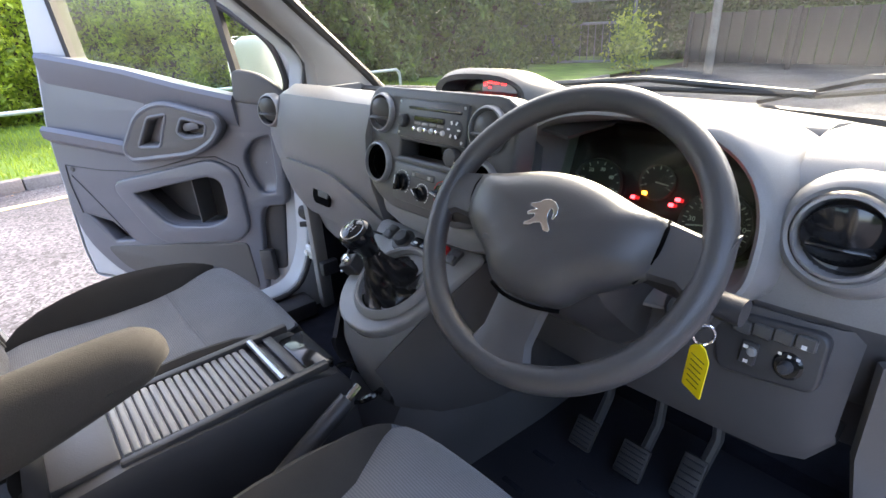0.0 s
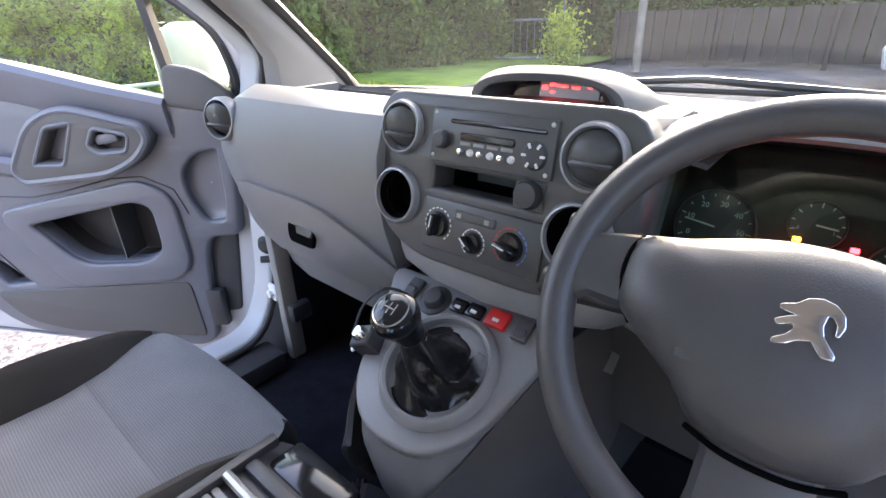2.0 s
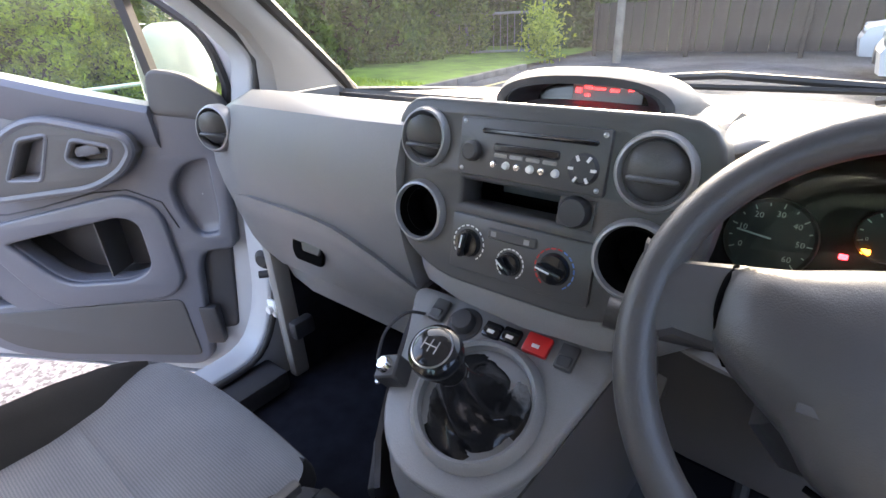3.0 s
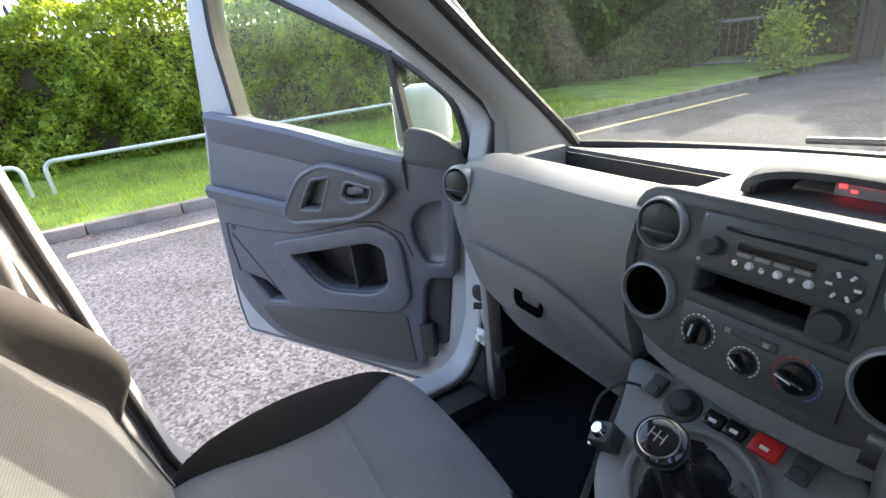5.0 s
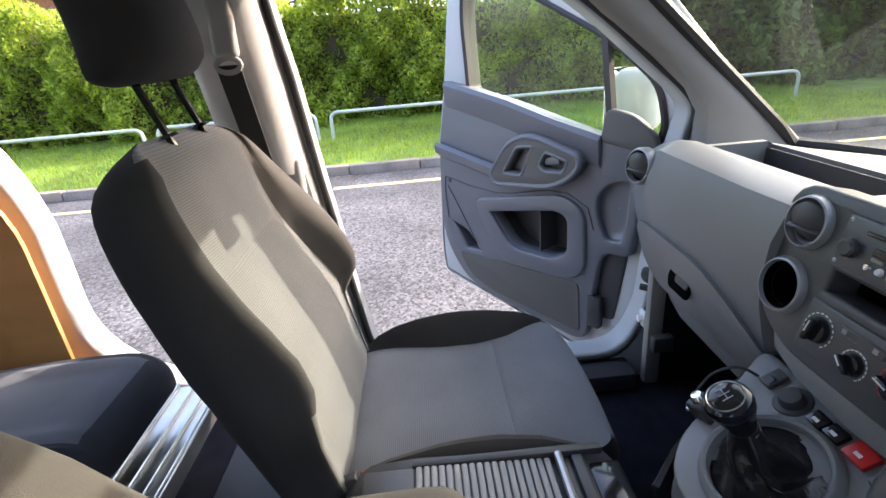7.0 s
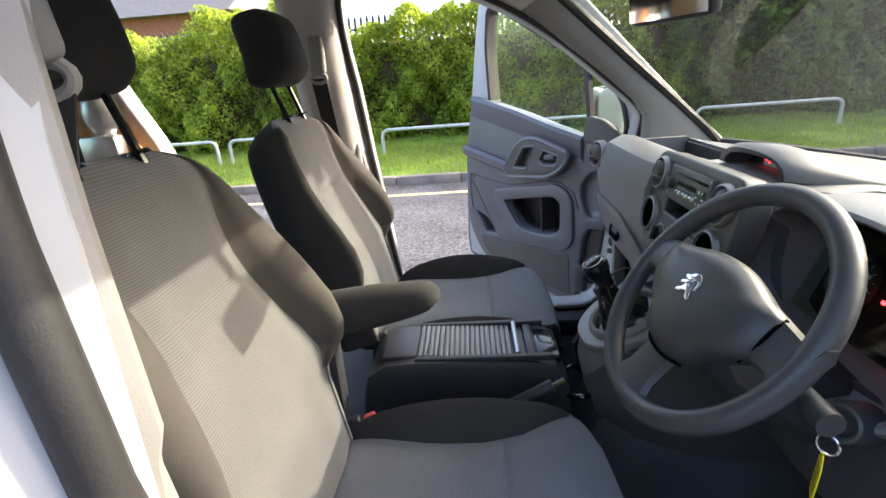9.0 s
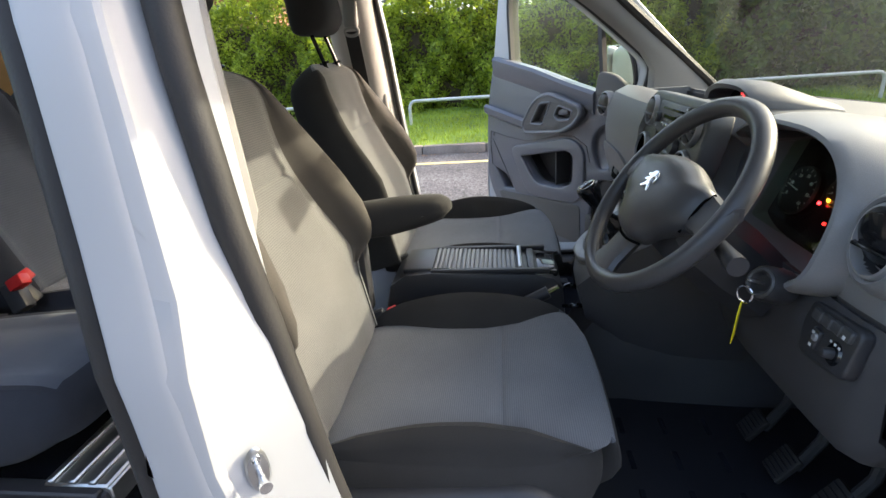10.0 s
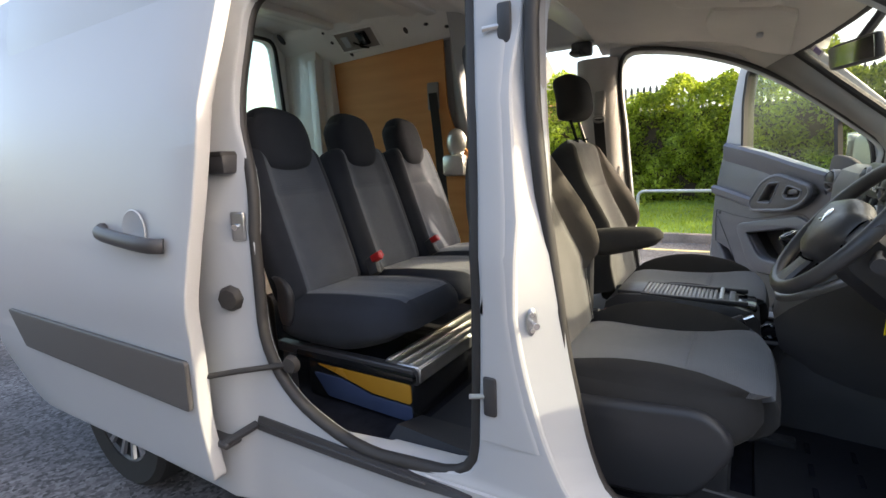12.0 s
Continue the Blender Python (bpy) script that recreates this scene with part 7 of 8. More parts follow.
wpart("screw", move(revolve([(0, 0.004), (0.004, 0.003), (0.005, 0)], None, 12), um @ pose(-0.02, -0.014, 0.002)), M_satin, ub)
wpart("cable", tube(smooth_path([(-0.165, 0.0, 0.94), (-0.175, 0.03, 0.965), (-0.16, 0.06, 0.985), (-0.15, 0.09, 0.97)], 5), 0.0025, 6), M_black, ub)
# gear lever
gr = thing("gear_lever", "black gear lever with a leather gaiter and glossy knob", "gear lever", (-0.025, 0.03, 0.94))
ring_c = gp(0.018, -0.031, 0.004)
wpart("gaiter_ring", revolve([(0.070, 0.0), (0.072, 0.010), (0.076, 0.013), (0.081, 0.010), (0.086, 0.0)], ring_c, 44), M_dash, gr)
top = Vector((-0.006, -0.061, 1.064))
foot = ring_c @ Vector((0, 0, 0.0))
axis = (top - foot).normalized()
rows = []
for k in range(15):
    t = k / 14
    c = lerp(foot, top - axis * 0.055, t ** 1.25) if t else foot
    c = Vector((c.x, c.y, lerp(foot.z - 0.004, (top - axis * 0.055).z, t ** 1.9)))
    rad = lerp(0.071, 0.017, t ** 0.62)
    ring = []
    for i in range(40):
        a = 2 * math.pi * i / 40
        fold = 1 + 0.20 * math.sin(math.pi * t) * math.sin(5 * a + 3 * t + 1.2 * math.sin(2 * a)) + 0.05 * math.sin(math.pi * t) * math.sin(11 * a + 6 * t)
        lift = 0.013 * math.sin(math.pi * t) * math.sin(3 * a + 7 * t)
        ring.append(c + (ring_c.to_3x3() @ Vector((rad * fold * math.cos(a), rad * fold * math.sin(a), lift))))
    rows.append(ring)
M_leather = material("black_leather", (0.012, 0.012, 0.013), 0.17, vary=0.15, scale=14, bump=0.2, bump_scale=260)
wpart("gaiter", loft(rows, False), M_leather, gr, "creased black leather gaiter")
km = frame_of(top - axis * 0.020, axis)
wpart("collar", revolve([(0.015, -0.05), (0.018, -0.046), (0.018, -0.040), (0.0155, -0.036)], km, 24), M_satin, gr)
knob = wpart("knob", revolve([(0.015, -0.040), (0.018, -0.03), (0.021, -0.015), (0.027, 0.002), (0.029, 0.012), (0.0275, 0.021), (0.022, 0.0255), (0.020, 0.026)], km, 32), M_gloss, gr)
sub("knob_cap", revolve([(0.0215, 0.0255), (0.016, 0.0285), (0, 0.030)], km, 28), M_gloss, gr, knob)
sub("cap_ring", revolve([(0.0210, 0.0262), (0.0220, 0.0270), (0.0228, 0.0255)], km, 28), M_satin, gr, knob)
for x0, y0, x1, y1 in ((-0.008, -0.007, -0.008, 0.007), (0, -0.007, 0, 0.007), (0.008, -0.007, 0.008, 0.007), (-0.008, 0, 0.008, 0)):
    sub("shift_mark", rbox(max(0.0012, abs(x1 - x0)), max(0.0012, abs(y1 - y0)), 0.0006, 0, 1, km @ pose((x0 + x1) / 2, (y0 + y1) / 2, 0.0298)), M_ring, gr, knob, "", False)

# ---- pedals ----


def pedal(x, y, z, name, w, h, top):
    p = thing("pedal", "black ribbed rubber " + name + " pedal", "pedal", (x, y, z), "pedals")
    m = frame_of((x, y, z), (0, -0.80, 0.60))
    wpart("pad", move(rbox(w, h, 0.014, 0.005, 2), m), M_rubber, p)
    for i in range(6):
        wpart("rib", move(rbox(w * 0.84, 0.0035, 0.004, 0.001, 1, pose(0, -h * 0.38 + i * h * 0.15, 0.0085)), m), M_mat, p)
    wpart("arm", tube([(x + 0.01, y + 0.02, z), (x + 0.02, y + 0.05, z + 0.08), top], 0.011, 8), M_black, p)


pedal(0.253, 0.285, 0.558, "clutch", 0.052, 0.066, (0.265, 0.40, 0.84))
pedal(0.357, 0.298, 0.548, "brake", 0.058, 0.070, (0.36, 0.40, 0.84))
pedal(0.456, 0.330, 0.555, "accelerator", 0.046, 0.09, (0.45, 0.42, 0.80))
structure("driver_mat", box_at(0.10, 0.66, -0.12, 0.50, 0.50, 0.508, 0.003, 1), M_mat, "black rubber mat in the driver's footwell", "floor mat")
for i in range(4):
    for j in range(3):
        part("mat_stud", box_at(0.18 + i * 0.11, 0.235 + i * 0.11, 0.0 + j * 0.10, 0.012 + j * 0.10, 0.507, 0.512, 0.002, 1), M_carpet, floor_ob)

# ---- rear-view mirror, visors, roof fittings ----
mr = thing("rear_view_mirror", "black framed rear-view mirror on the windscreen", "mirror", (0.02, 0.05, 1.62))
mm = frame_of((0.03, 0.050, 1.562), (0.40, -0.91, -0.13), (0.91, 0.40, 0))
wpart("housing", move(pillow(0.096, 0.034, 0.014, 0.013, (10, 6, 4)), mm), M_black, mr)
wpart("glass", move(rbox(0.178, 0.053, 0.002, 0.0006, 1, pose(0, 0, 0.0145)), mm), M_mirror, mr)
wpart("stem", tube([(0.02, 0.055, 1.585), (0.02, 0.10, 1.66), (0.02, 0.130, 1.71)], 0.012, 8), M_black, mr)
for s in (-1, 1):
    vs = thing("sun_visor", "pale grey sun visor folded up against the headliner", "sun visor", (s * 0.41, -0.19, 1.72), "sun visors")
    wpart("flap", pillow(0.185, 0.120, 0.012, 0.011, (14, 10, 3), lambda u, v, w, p: (p.x + s * 0.405, p.y - 0.185 - 0.03 * (1 - u * u) * (v < 0), p.z - 0.020 + lining_z((p.x + s * 0.405) / 0.64, p.y - 0.185))), M_head, vs)
    wpart("pivot", tube([(s * 0.575, -0.075, lining_z(0.9, -0.075) - 0.012), (s * 0.60, -0.070, lining_z(0.94, -0.07) + 0.004)], 0.010, 8), M_liner, vs)
    wpart("clip", rbox(0.05, 0.022, 0.012, 0.004, 2, pose(s * 0.47, -0.165, lining_z(0.73, -0.165) - 0.036)), M_satin, vs, "small bright clip")
cl2 = thing("roof_console", "pale grey roof console with an interior lamp", "roof console", (0, -0.24, 1.76))
wpart("housing", pillow(0.17, 0.15, 0.028, 0.026, (12, 10, 4), lambda u, v, w, p: (p.x, p.y - 0.26, p.z - 0.010 + lining_z(0, p.y - 0.26))), M_head, cl2)
wpart("lamp", rbox(0.11, 0.05, 0.01, 0.004, 2, pose(0, -0.20, 1.756, -6)), M_trim, cl2)
wpart("switch", rbox(0.03, 0.018, 0.01, 0.004, 1, pose(0.03, -0.20, 1.752, -6)), M_satin, cl2)
ib = thing("interior_bracket", "dark plastic sensor bracket on the roof rail", "bracket", (-0.60, -0.84, 1.80))
wpart("body", join(rbox(0.06, 0.09, 0.06, 0.012, 2, pose(-0.60, -0.85, 1.80)), rbox(0.07, 0.05, 0.02, 0.006, 1, pose(-0.55, -0.86, 1.775))), M_black, ib)
jb = thing("roof_lamp_opening", "open lamp recess with loose wiring in the side rail", "recess", on_rail(-1, -2.155, 2.045))
jm = frame_of(on_rail(-1, -2.155, 2.043), SLOPE, (0, 1, 0))
wpart("rim", join(*[move(rbox(a, b, 0.008, 0.003, 1, pose(x, y, 0.003)), jm) for a, b, x, y in ((0.31, 0.016, 0, 0.066), (0.31, 0.016, 0, -0.066), (0.018, 0.12, 0.146, 0), (0.018, 0.12, -0.146, 0))]), M_cream, jb)
wpart("recess", move(rbox(0.28, 0.12, 0.003, 0.001, 1, pose(0, 0, 0.0025)), jm), M_pillar, jb)
wpart("lamp_socket", join(move(rbox(0.075, 0.085, 0.02, 0.012, 2, pose(0.055, 0.008, 0.012)), jm), move(tube(smooth_path([(0.05, 0.0, 0.02), (0.02, -0.03, 0.026), (0.07, -0.05, 0.022), (0.03, -0.045, 0.012), (-0.03, -0.01, 0.008)], 4), 0.005, 6), jm)), M_gloss, jb, "black lamp socket with loose wires")
wpart("bright_bracket", move(rbox(0.05, 0.07, 0.008, 0.003, 1, pose(-0.075, 0.0, 0.007)), jm), M_satin, jb)
stk = thing("windscreen_sticker", "small violet and white sticker on the windscreen", "sticker", (-0.57, 0.0, 1.66))
p0 = windscreen_point(-0.87, 0.955) + Vector((0, -0.006, -0.006))
smx = frame_of(p0, (0.1, -0.72, -0.68), (1, 0, 0))
wpart("sheet", move(rbox(0.075, 0.045, 0.001, 0.0003, 1), smx), M_markwhite, stk)
M_violet = material("violet_print", (0.22, 0.18, 0.42), 0.5, vary=0.05)
wpart("print_block", move(rbox(0.055, 0.028, 0.0006, 0, 1, pose(0, -0.003, 0.001)), smx), M_violet, stk, "", False)

# ---- passenger door, open ----
H = Vector((-0.800, 0.268, 0.0))
D = Vector((-0.8143, -0.5804, 0.0))
NIN = Vector((0.5804, -0.8143, 0.0))
DM = Matrix((D, Vector((0, 0, 1)), NIN)).transposed().to_4x4()
DM.translation = H


def dm(s, z, h=0.0):
    return DM @ Matrix.Translation((s, z, h))


pdoor = thing("passenger_door", "white van passenger door standing wide open with a grey inner panel", "door", H + D * 0.5 + Vector((0, 0, 0.42)))
win = corners([(0.868, 1.318), (0.885, 1.58), (0.862, 1.74), (0.81, 1.75), (0.24, 1.465), (0.085, 1.345), (0.055, 1.22), (0.10, 1.15), (0.235, 1.165)], [0.02, 0.05, 0.05, 0.08, 0.1, 0.05, 0.05, 0.03, 0.02])
low_o = corners([(-0.02, 0.40), (0.30, 0.40), (0.77, 0.455), (1.10, 0.485), (1.115, 0.60), (1.075, 1.118), (1.0, 1.318), (0.60, 1.232), (0.24, 1.142), (-0.02, 1.165)], [0.03, 0.05, 0.05, 0.03, 0.05, 0.05, 0.03, 0.05, 0.05, 0.03])
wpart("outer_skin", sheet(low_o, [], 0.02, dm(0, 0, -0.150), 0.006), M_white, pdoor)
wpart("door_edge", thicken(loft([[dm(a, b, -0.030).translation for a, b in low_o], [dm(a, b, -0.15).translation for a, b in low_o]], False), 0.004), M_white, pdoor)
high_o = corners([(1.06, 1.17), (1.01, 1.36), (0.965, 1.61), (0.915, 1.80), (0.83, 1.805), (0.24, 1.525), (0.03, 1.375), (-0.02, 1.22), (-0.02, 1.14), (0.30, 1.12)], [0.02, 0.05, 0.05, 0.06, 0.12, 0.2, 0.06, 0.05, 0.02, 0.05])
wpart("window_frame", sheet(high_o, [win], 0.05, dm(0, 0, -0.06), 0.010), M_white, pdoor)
for pts in (((1.03, 1.10), (1.075, 1.05), (1.10, 0.60), (1.09, 0.50), (0.77, 0.47), (0.76, 0.50), (0.92, 0.53), (1.045, 0.66), (1.03, 0.98)), ((0.33, 0.42), (0.77, 0.467), (0.76, 0.50), (0.32, 0.48), (0.235, 0.55), (0.20, 0.98), (0.10, 1.07), (-0.01, 1.07), (-0.01, 0.42))):
    wpart("inner_edge", sheet(corners(pts, 0.01, 2), [], 0.006, dm(0, 0, -0.034), 0.001), M_white, pdoor)
panel_o = corners([(0.965, 1.345), (1.03, 1.11), (1.045, 0.98), (1.055, 0.68), (0.915, 0.52), (0.754, 0.488), (0.326, 0.468), (0.283, 0.49), (0.242, 0.79), (0.215, 0.838), (0.130, 0.845), (0.106, 1.04), (0.094, 1.11), (0.080, 1.19), (0.235, 1.19), (0.42, 1.232), (0.632, 1.285)], [0.03, 0.05, 0.05, 0.10, 0.10, 0.05, 0.03, 0.03, 0.04, 0.03, 0.02, 0.05, 0.04, 0.03, 0.03, 0.1, 0.1])
scoop = corners([(0.258, 1.015), (0.205, 1.075), (0.128, 1.085), (0.135, 0.93), (0.150, 0.875), (0.215, 0.865), (0.256, 0.945)], [0.03, 0.04, 0.02, 0.03, 0.015, 0.03, 0.04])
pocket = corners([(0.750, 0.872), (0.40, 0.945), (0.345, 0.925), (0.345, 0.785), (0.42, 0.745), (0.625, 0.735)], [0.03, 0.04, 0.03, 0.04, 0.04, 0.06])
small = corners([(1.005, 0.785), (0.885, 0.755), (0.795, 0.668), (0.905, 0.655)], 0.012)
wpart("inner_panel", sheet(panel_o, [pocket, small, scoop], 0.055, dm(0, 0, -0.028), 0.010), M_door, pdoor, "grey plastic inner panel")
bz = corners([(0.82, 0.90), (0.37, 0.992), (0.292, 0.95), (0.285, 0.752), (0.335, 0.705), (0.68, 0.672)], [0.05, 0.07, 0.06, 0.06, 0.05, 0.08])
wpart("pocket_surround", sheet(bz, [pocket], 0.022, dm(0, 0, 0.002), 0.008), M_door, pdoor)
wpart("pocket_bin", join(move(sheet(corners([(0.77, 0.88), (0.33, 0.96), (0.33, 0.73), (0.64, 0.72)], 0.02), [], 0.006, dm(0, 0, -0.112)), Matrix()), thicken(loft([[dm(a, b, 0.0).translation for a, b in pocket], [dm(a, b, -0.112).translation for a, b in pocket]], False), 0.003)), M_black, pdoor)
wpart("pocket_divider", thicken(loft([[dm(0.50, z, h).translation for h in (-0.02, -0.11)] for z in (0.75, 0.80, 0.86, 0.93)], False, False), 0.004), M_doordark, pdoor)
wpart("small_bin", join(sheet(small, [], 0.005, dm(0, 0, -0.07)), loft([[dm(a, b, 0.0).translation for a, b in small], [dm(a, b, -0.07).translation for a, b in small]], False)), M_black, pdoor)
wpart("lower_insert", sheet(corners([(0.95, 0.64), (0.31, 0.685), (0.30, 0.50), (0.74, 0.51), (0.88, 0.545)], [0.03, 0.02, 0.02, 0.05, 0.06]), [], 0.012, dm(0, 0, -0.002), 0.003), M_doordark, pdoor)
wpart("panel_groove", join(tube([dm(a, b, 0.0008).translation for a, b in ((1.012, 0.97), (0.86, 0.952), (0.70, 0.948), (0.60, 0.965), (0.45, 1.0), (0.36, 1.005), (0.28, 0.97), (0.255, 0.90))], 0.0022, 5), tube([dm(a, b, 0.0008).translation for a, b in ((1.012, 0.97), (1.02, 0.90), (1.01, 0.78))], 0.0022, 5), tube([dm(a, b, 0.0008).translation for a, b in ((1.0, 0.93), (0.90, 0.80), (0.83, 0.70))], 0.002, 5)), M_black, pdoor)
wpart("armrest_ledge", loft([[dm(s, z + dz, h).translation for dz, h in ((0.0, -0.01), (0.012, 0.018), (0.0, 0.034), (-0.03, 0.03), (-0.06, -0.01))] for s, z in ((1.03, 1.105), (0.9, 1.085), (0.76, 1.062), (0.66, 1.045))]), M_door, pdoor)
wpart("belt_pad", loft([[dm(s, z + dz, h).translation for dz, h in ((0.012, -0.03), (0.014, 0.004), (0.0, 0.016), (-0.07, 0.010), (-0.10, -0.01))] for s, z in ((0.965, 1.345), (0.80, 1.315), (0.632, 1.282), (0.42, 1.228), (0.24, 1.19))]), M_door, pdoor)
bezel = corners([(0.690, 1.035), (0.60, 1.155), (0.50, 1.192), (0.30, 1.142), (0.292, 1.11), (0.33, 1.065), (0.41, 1.025), (0.67, 0.998)], [0.03, 0.05, 0.05, 0.03, 0.03, 0.03, 0.05, 0.03])
grip = corners([(0.625, 1.045), (0.555, 1.145), (0.478, 1.155), (0.535, 1.045)], 0.015)
latchh = corners([(0.456, 1.095), (0.425, 1.142), (0.335, 1.122), (0.352, 1.080), (0.43, 1.074)], 0.014)
wpart("handle_bezel", sheet(bezel, [grip, latchh], 0.05, dm(0, 0, 0.012), 0.010), M_doordark, pdoor, "dark grey pull handle surround")
wpart("bezel_roll", join(*[tube([dm(q[0], q[1], z).translation for q in o], r, 8, True) for o, r, z in ((bezel, 0.011, 0.030), (grip, 0.006, 0.034), (latchh, 0.006, 0.034))]), M_door, pdoor)
wpart("pull_recess", join(sheet(grip, [], 0.004, dm(0, 0, -0.004)), sheet(latchh, [], 0.004, dm(0, 0, 0.0))), M_black, pdoor)
wpart("release_lever", move(rbox(0.065, 0.026, 0.012, 0.006, 2, pose(0.405, 1.112, 0.022, 0, 0, -8)), DM), M_door, pdoor, "door release lever")
# Black block stands in for the shadow beside the lever.
wpart("lever_shadow_gap", move(rbox(0.034, 0.03, 0.01, 0.005, 1, pose(0.355, 1.100, 0.012)), DM), M_black, pdoor)
wpart("scoop", loft([[dm(0.185 + (a - 0.185) * k, 0.98 + (b - 0.98) * k, h - 0.04 * max(0, a - 0.12) * k).translation for a, b in scoop] for k, h in ((1.0, 0.0), (0.96, -0.010), (0.86, -0.019), (0.68, -0.024), (0.4, -0.026), (0.02, -0.027))], False), M_door, pdoor, "dished corner of the panel")
wpart("edge_strip", sheet(corners([(0.235, 0.832), (0.150, 0.838), (0.190, 0.585), (0.262, 0.575)], 0.012), [], 0.03, dm(0, 0, -0.040), 0.008), M_black, pdoor, "black edge strip")
wpart("edge_latch", move(rbox(0.05, 0.12, 0.03, 0.006, 2, pose(0.245, 0.60, -0.01)), DM), M_black, pdoor)
wpart("sail_panel", sheet(corners([(0.235, 1.19), (0.222, 1.275), (0.14, 1.262), (0.075, 1.21), (0.065, 1.165)], [0.01, 0.02, 0.04, 0.03, 0.01]), [], 0.03, dm(0, 0, -0.012), 0.008), M_doordark, pdoor, "dark mirror sail panel")
wpart("panel_clip", move(revolve([(0, 0.003), (0.008, 0.002), (0.010, 0)], None, 14), dm(0.985, 0.955, 0.002)), M_doordark, pdoor)
wpart("divider_bar", loft([[dm(s + a, z, -0.045 + b).translation for a, b in ((-0.014, 0), (-0.010, 0.02), (0.010, 0.02), (0.014, 0))] for s, z in ((0.225, 1.19), (0.262, 1.48))]), M_rubber, pdoor)
wpart("window_reveal", thicken(loft([[dm(0.45 + (a - 0.45) * 0.984, 1.42 + (b - 1.42) * 0.975, h).translation for a, b in win] for h in (-0.030, -0.090)], False), 0.006), M_rubber, pdoor)
wpart("window_seal", tube([dm(a, b, -0.035).translation for a, b in win], 0.009, 6, True), M_rubber, pdoor)
gmesh = sheet(win, [], 0.004, dm(0, 0, -0.055))
gob = wpart("window_glass", gmesh, M_glass2, pdoor, "clear dusty window glass")
gob.visible_shadow = False
mir = wpart("door_mirror", move(pillow(0.080, 0.100, 0.055, 0.048, (8, 10, 8)), dm(0.28, 1.275, -0.246)), M_white, pdoor, "white door mirror housing")
sub("mirror_arm", tube([dm(0.18, 1.19, -0.06).translation, dm(0.22, 1.19, -0.14).translation, dm(0.26, 1.21, -0.22).translation], 0.022, 10), M_black, pdoor, mir)
sub("mirror_glass", move(pillow(0.062, 0.10, 0.004, 0.004, (6, 8, 2)), dm(0.315, 1.275, -0.246) @ pose(0, 0, 0, 0, 90, 0) @ pose(0, 0, 0.046)), M_mirror, pdoor, mir)
wpart("hinge_strap", join(move(rbox(0.12, 0.035, 0.03, 0.006, 1, pose(-0.02, 1.0, -0.05)), DM), move(rbox(0.12, 0.035, 0.03, 0.006, 1, pose(-0.02, 0.62, -0.05)), DM)), M_white, pdoor)
jb2 = thing("jamb_fittings", "black rubber grommets and check strap on the door jamb", "fitting", (-0.77, 0.2, 0.85))
for z, r in ((1.02, 0.022), (0.90, 0.026)):
    wpart("grommet", revolve([(0, 0.012), (r * 0.6, 0.011), (r, 0.0)], frame_of((-0.772, 0.198, z - 0.06), (0.3, -0.95, 0)), 18), M_rubber, jb2)
wpart("check_strap", tube([(-0.762, 0.21, 0.80), (-0.785, 0.185, 0.80)], 0.010, 8), M_black, jb2)
wpart("hinge_bolt", join(rbox(0.035, 0.012, 0.05, 0.004, 1, pose(-0.775, 0.196, 0.70)), revolve([(0.011, 0), (0.011, 0.01), (0, 0.01)], frame_of((-0.775, 0.190, 0.70), (0, -1, 0)), 6)), M_cream, jb2)
wpart("trim_clip", rbox(0.03, 0.06, 0.05, 0.008, 2, pose(-0.698, 0.22, 0.66)), M_black, jb2)
structure("jamb_left", box_at(-0.80, -0.745, 0.205, 0.62, 0.50, 1.16, 0.02, 2), M_white, "white painted door jamb with grommets", "van body")
structure("jamb_right", box_at(0.745, 0.84, 0.44, 0.62, 0.50, 1.16, 0.02, 2), M_white, "white painted door jamb", "van body")
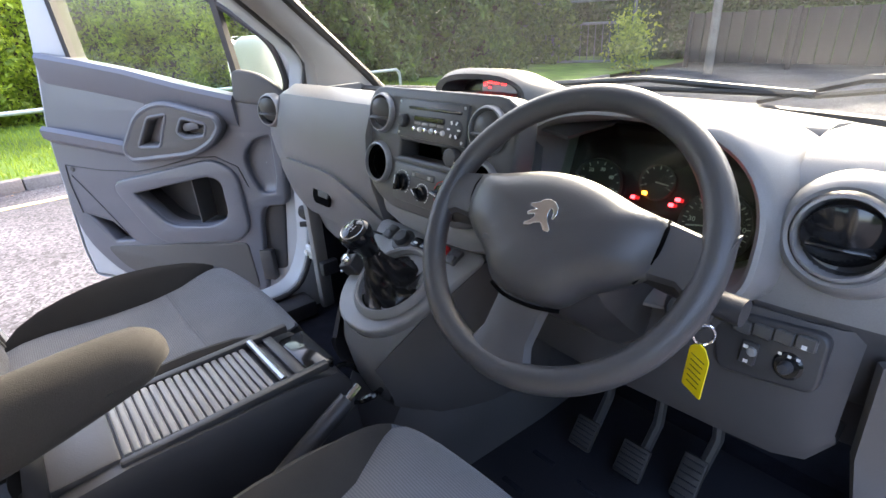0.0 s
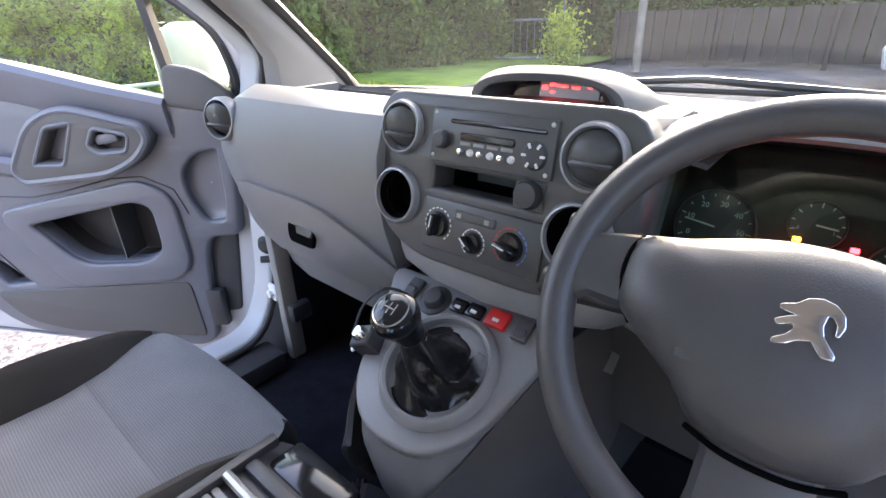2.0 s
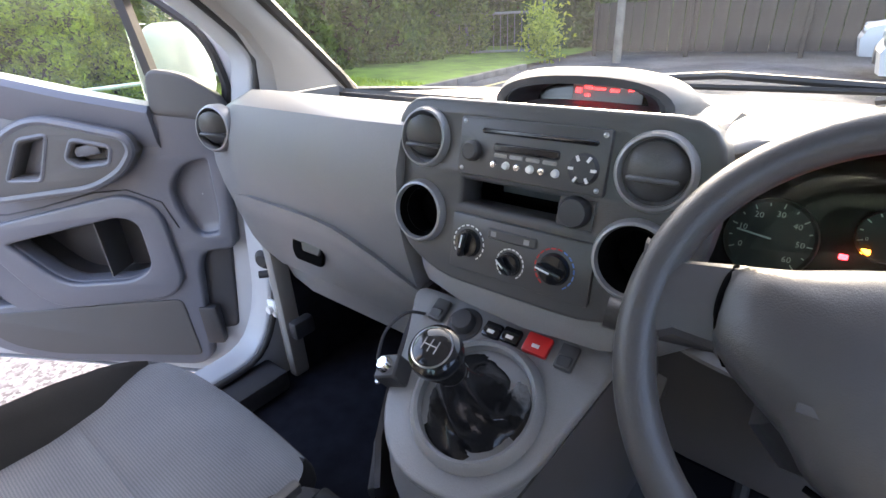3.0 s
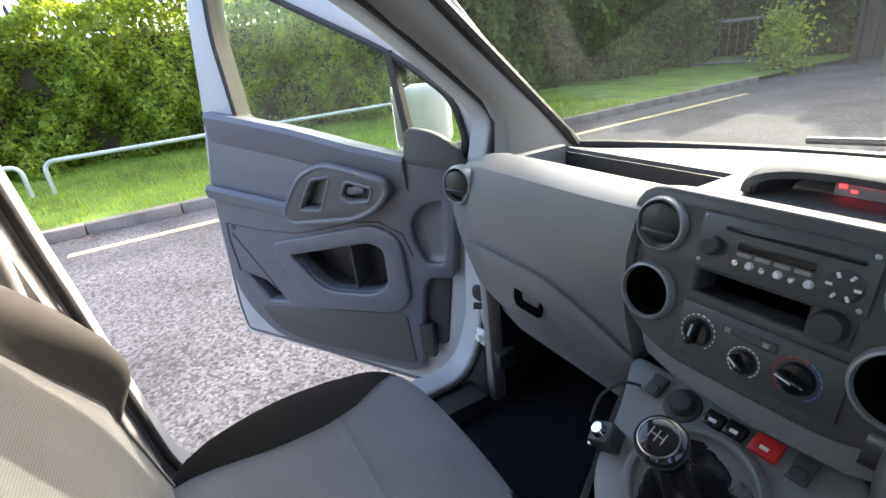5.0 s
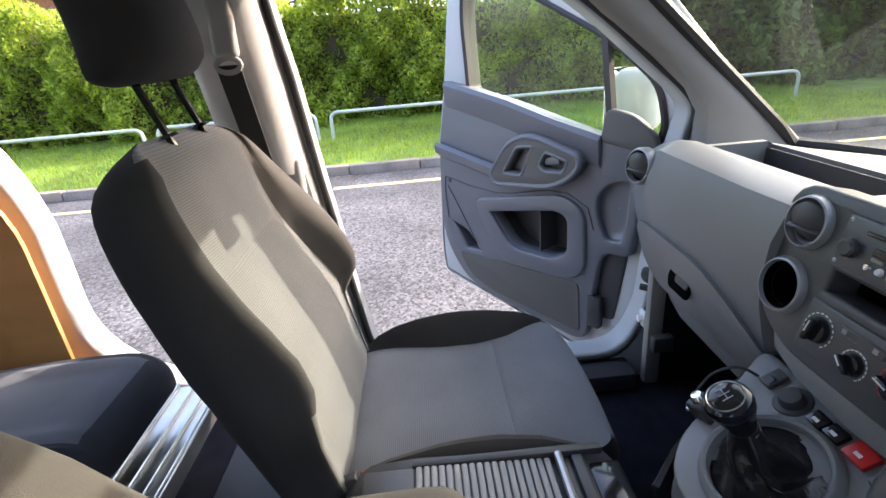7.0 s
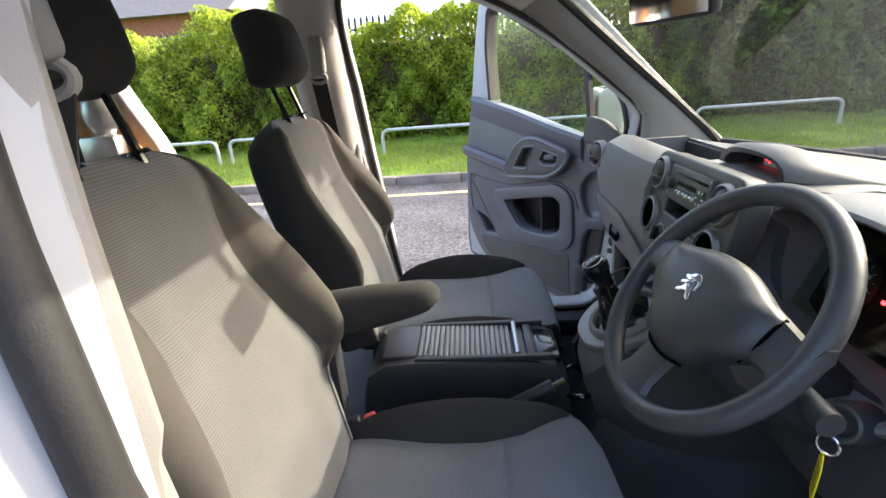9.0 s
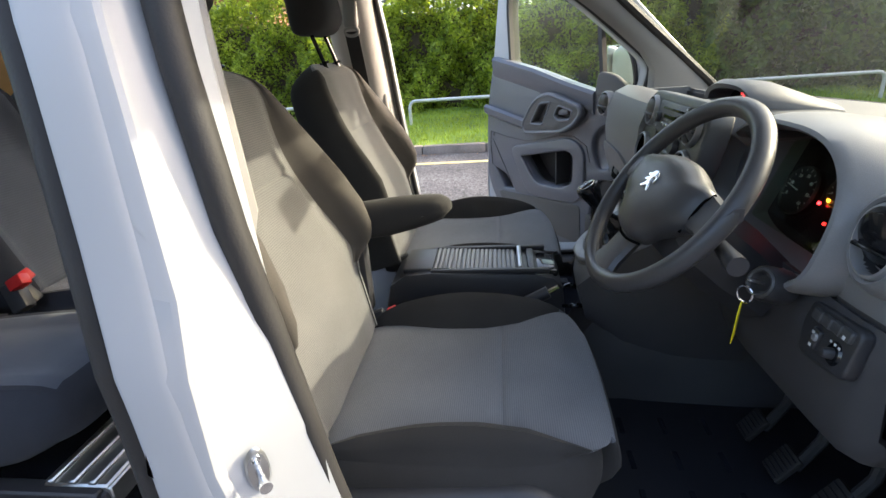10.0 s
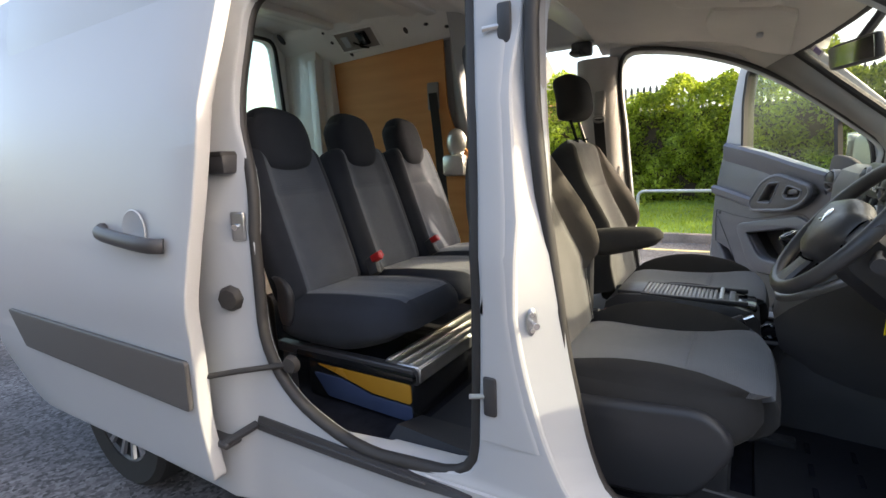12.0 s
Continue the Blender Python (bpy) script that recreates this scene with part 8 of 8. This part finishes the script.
structure("kick_trim_left", box_at(-0.755, -0.722, 0.188, 0.235, 0.50, 0.93, 0.010, 2), M_pillar, "grey plastic footwell side trim", "trim")
structure("footwell_lining", box_at(-0.75, -0.722, 0.232, 0.60, 0.50, 0.93, 0.01, 2), M_carpet, "black carpet lining the footwell side", "lining")

# ---- cars parked ahead ----


def parked_car(x, y):
    c = thing("parked_car", "white hatchback parked nose towards the roadway", "car", (x, y, GROUND), "parked cars")
    prof = [(-2.0, 0.35), (-2.05, 0.62), (-1.95, 0.80), (-1.1, 0.95), (-0.35, 1.42), (0.9, 1.46), (1.75, 1.05), (1.95, 0.9), (1.95, 0.35)]
    rows = []
    for k, sc in ((-0.86, 0.93), (-0.82, 0.98), (-0.5, 1.0), (0.5, 1.0), (0.82, 0.98), (0.86, 0.93)):
        rows.append([(x + k * (1 - 0.20 * max(0, b - 0.95) / 0.5), y + a * sc, GROUND + b * (sc if b > 0.5 else 1)) for a, b in prof])
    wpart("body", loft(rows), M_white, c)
    wpart("windscreen", thicken(loft([[(x + k, y - 1.08, GROUND + 0.985), (x + k * 0.86, y - 0.40, GROUND + 1.41)] for k in (-0.68, 0.68)], False, False), 0.02), M_screen, c)
    wpart("grille", box_at(x - 0.5, x + 0.5, y - 2.06, y - 1.98, GROUND + 0.45, GROUND + 0.62, 0.02, 1), M_black, c)
    for k in (-1, 1):
        wpart("headlight", rbox(0.34, 0.16, 0.12, 0.04, 2, pose(x + k * 0.62, y - 1.93, GROUND + 0.74)), M_satin, c)
        wpart("door_mirror", rbox(0.2, 0.1, 0.13, 0.04, 2, pose(x + k * 0.92, y - 0.75, GROUND + 1.02)), M_white, c)
        for yy in (-1.25, 1.25):
            wpart("wheel", revolve([(0, 0.1), (0.2, 0.09), (0.3, 0.09), (0.31, 0), (0.3, -0.09), (0, -0.1)], frame_of((x + k * 0.80, y + yy, GROUND + 0.31), (1, 0, 0), (0, 0, 1)), 24), M_tyre, c)
    c.rotation_euler = (0, 0, radians(-90))


parked_car(2.45, 8.75)
parked_car(2.20, 11.2)
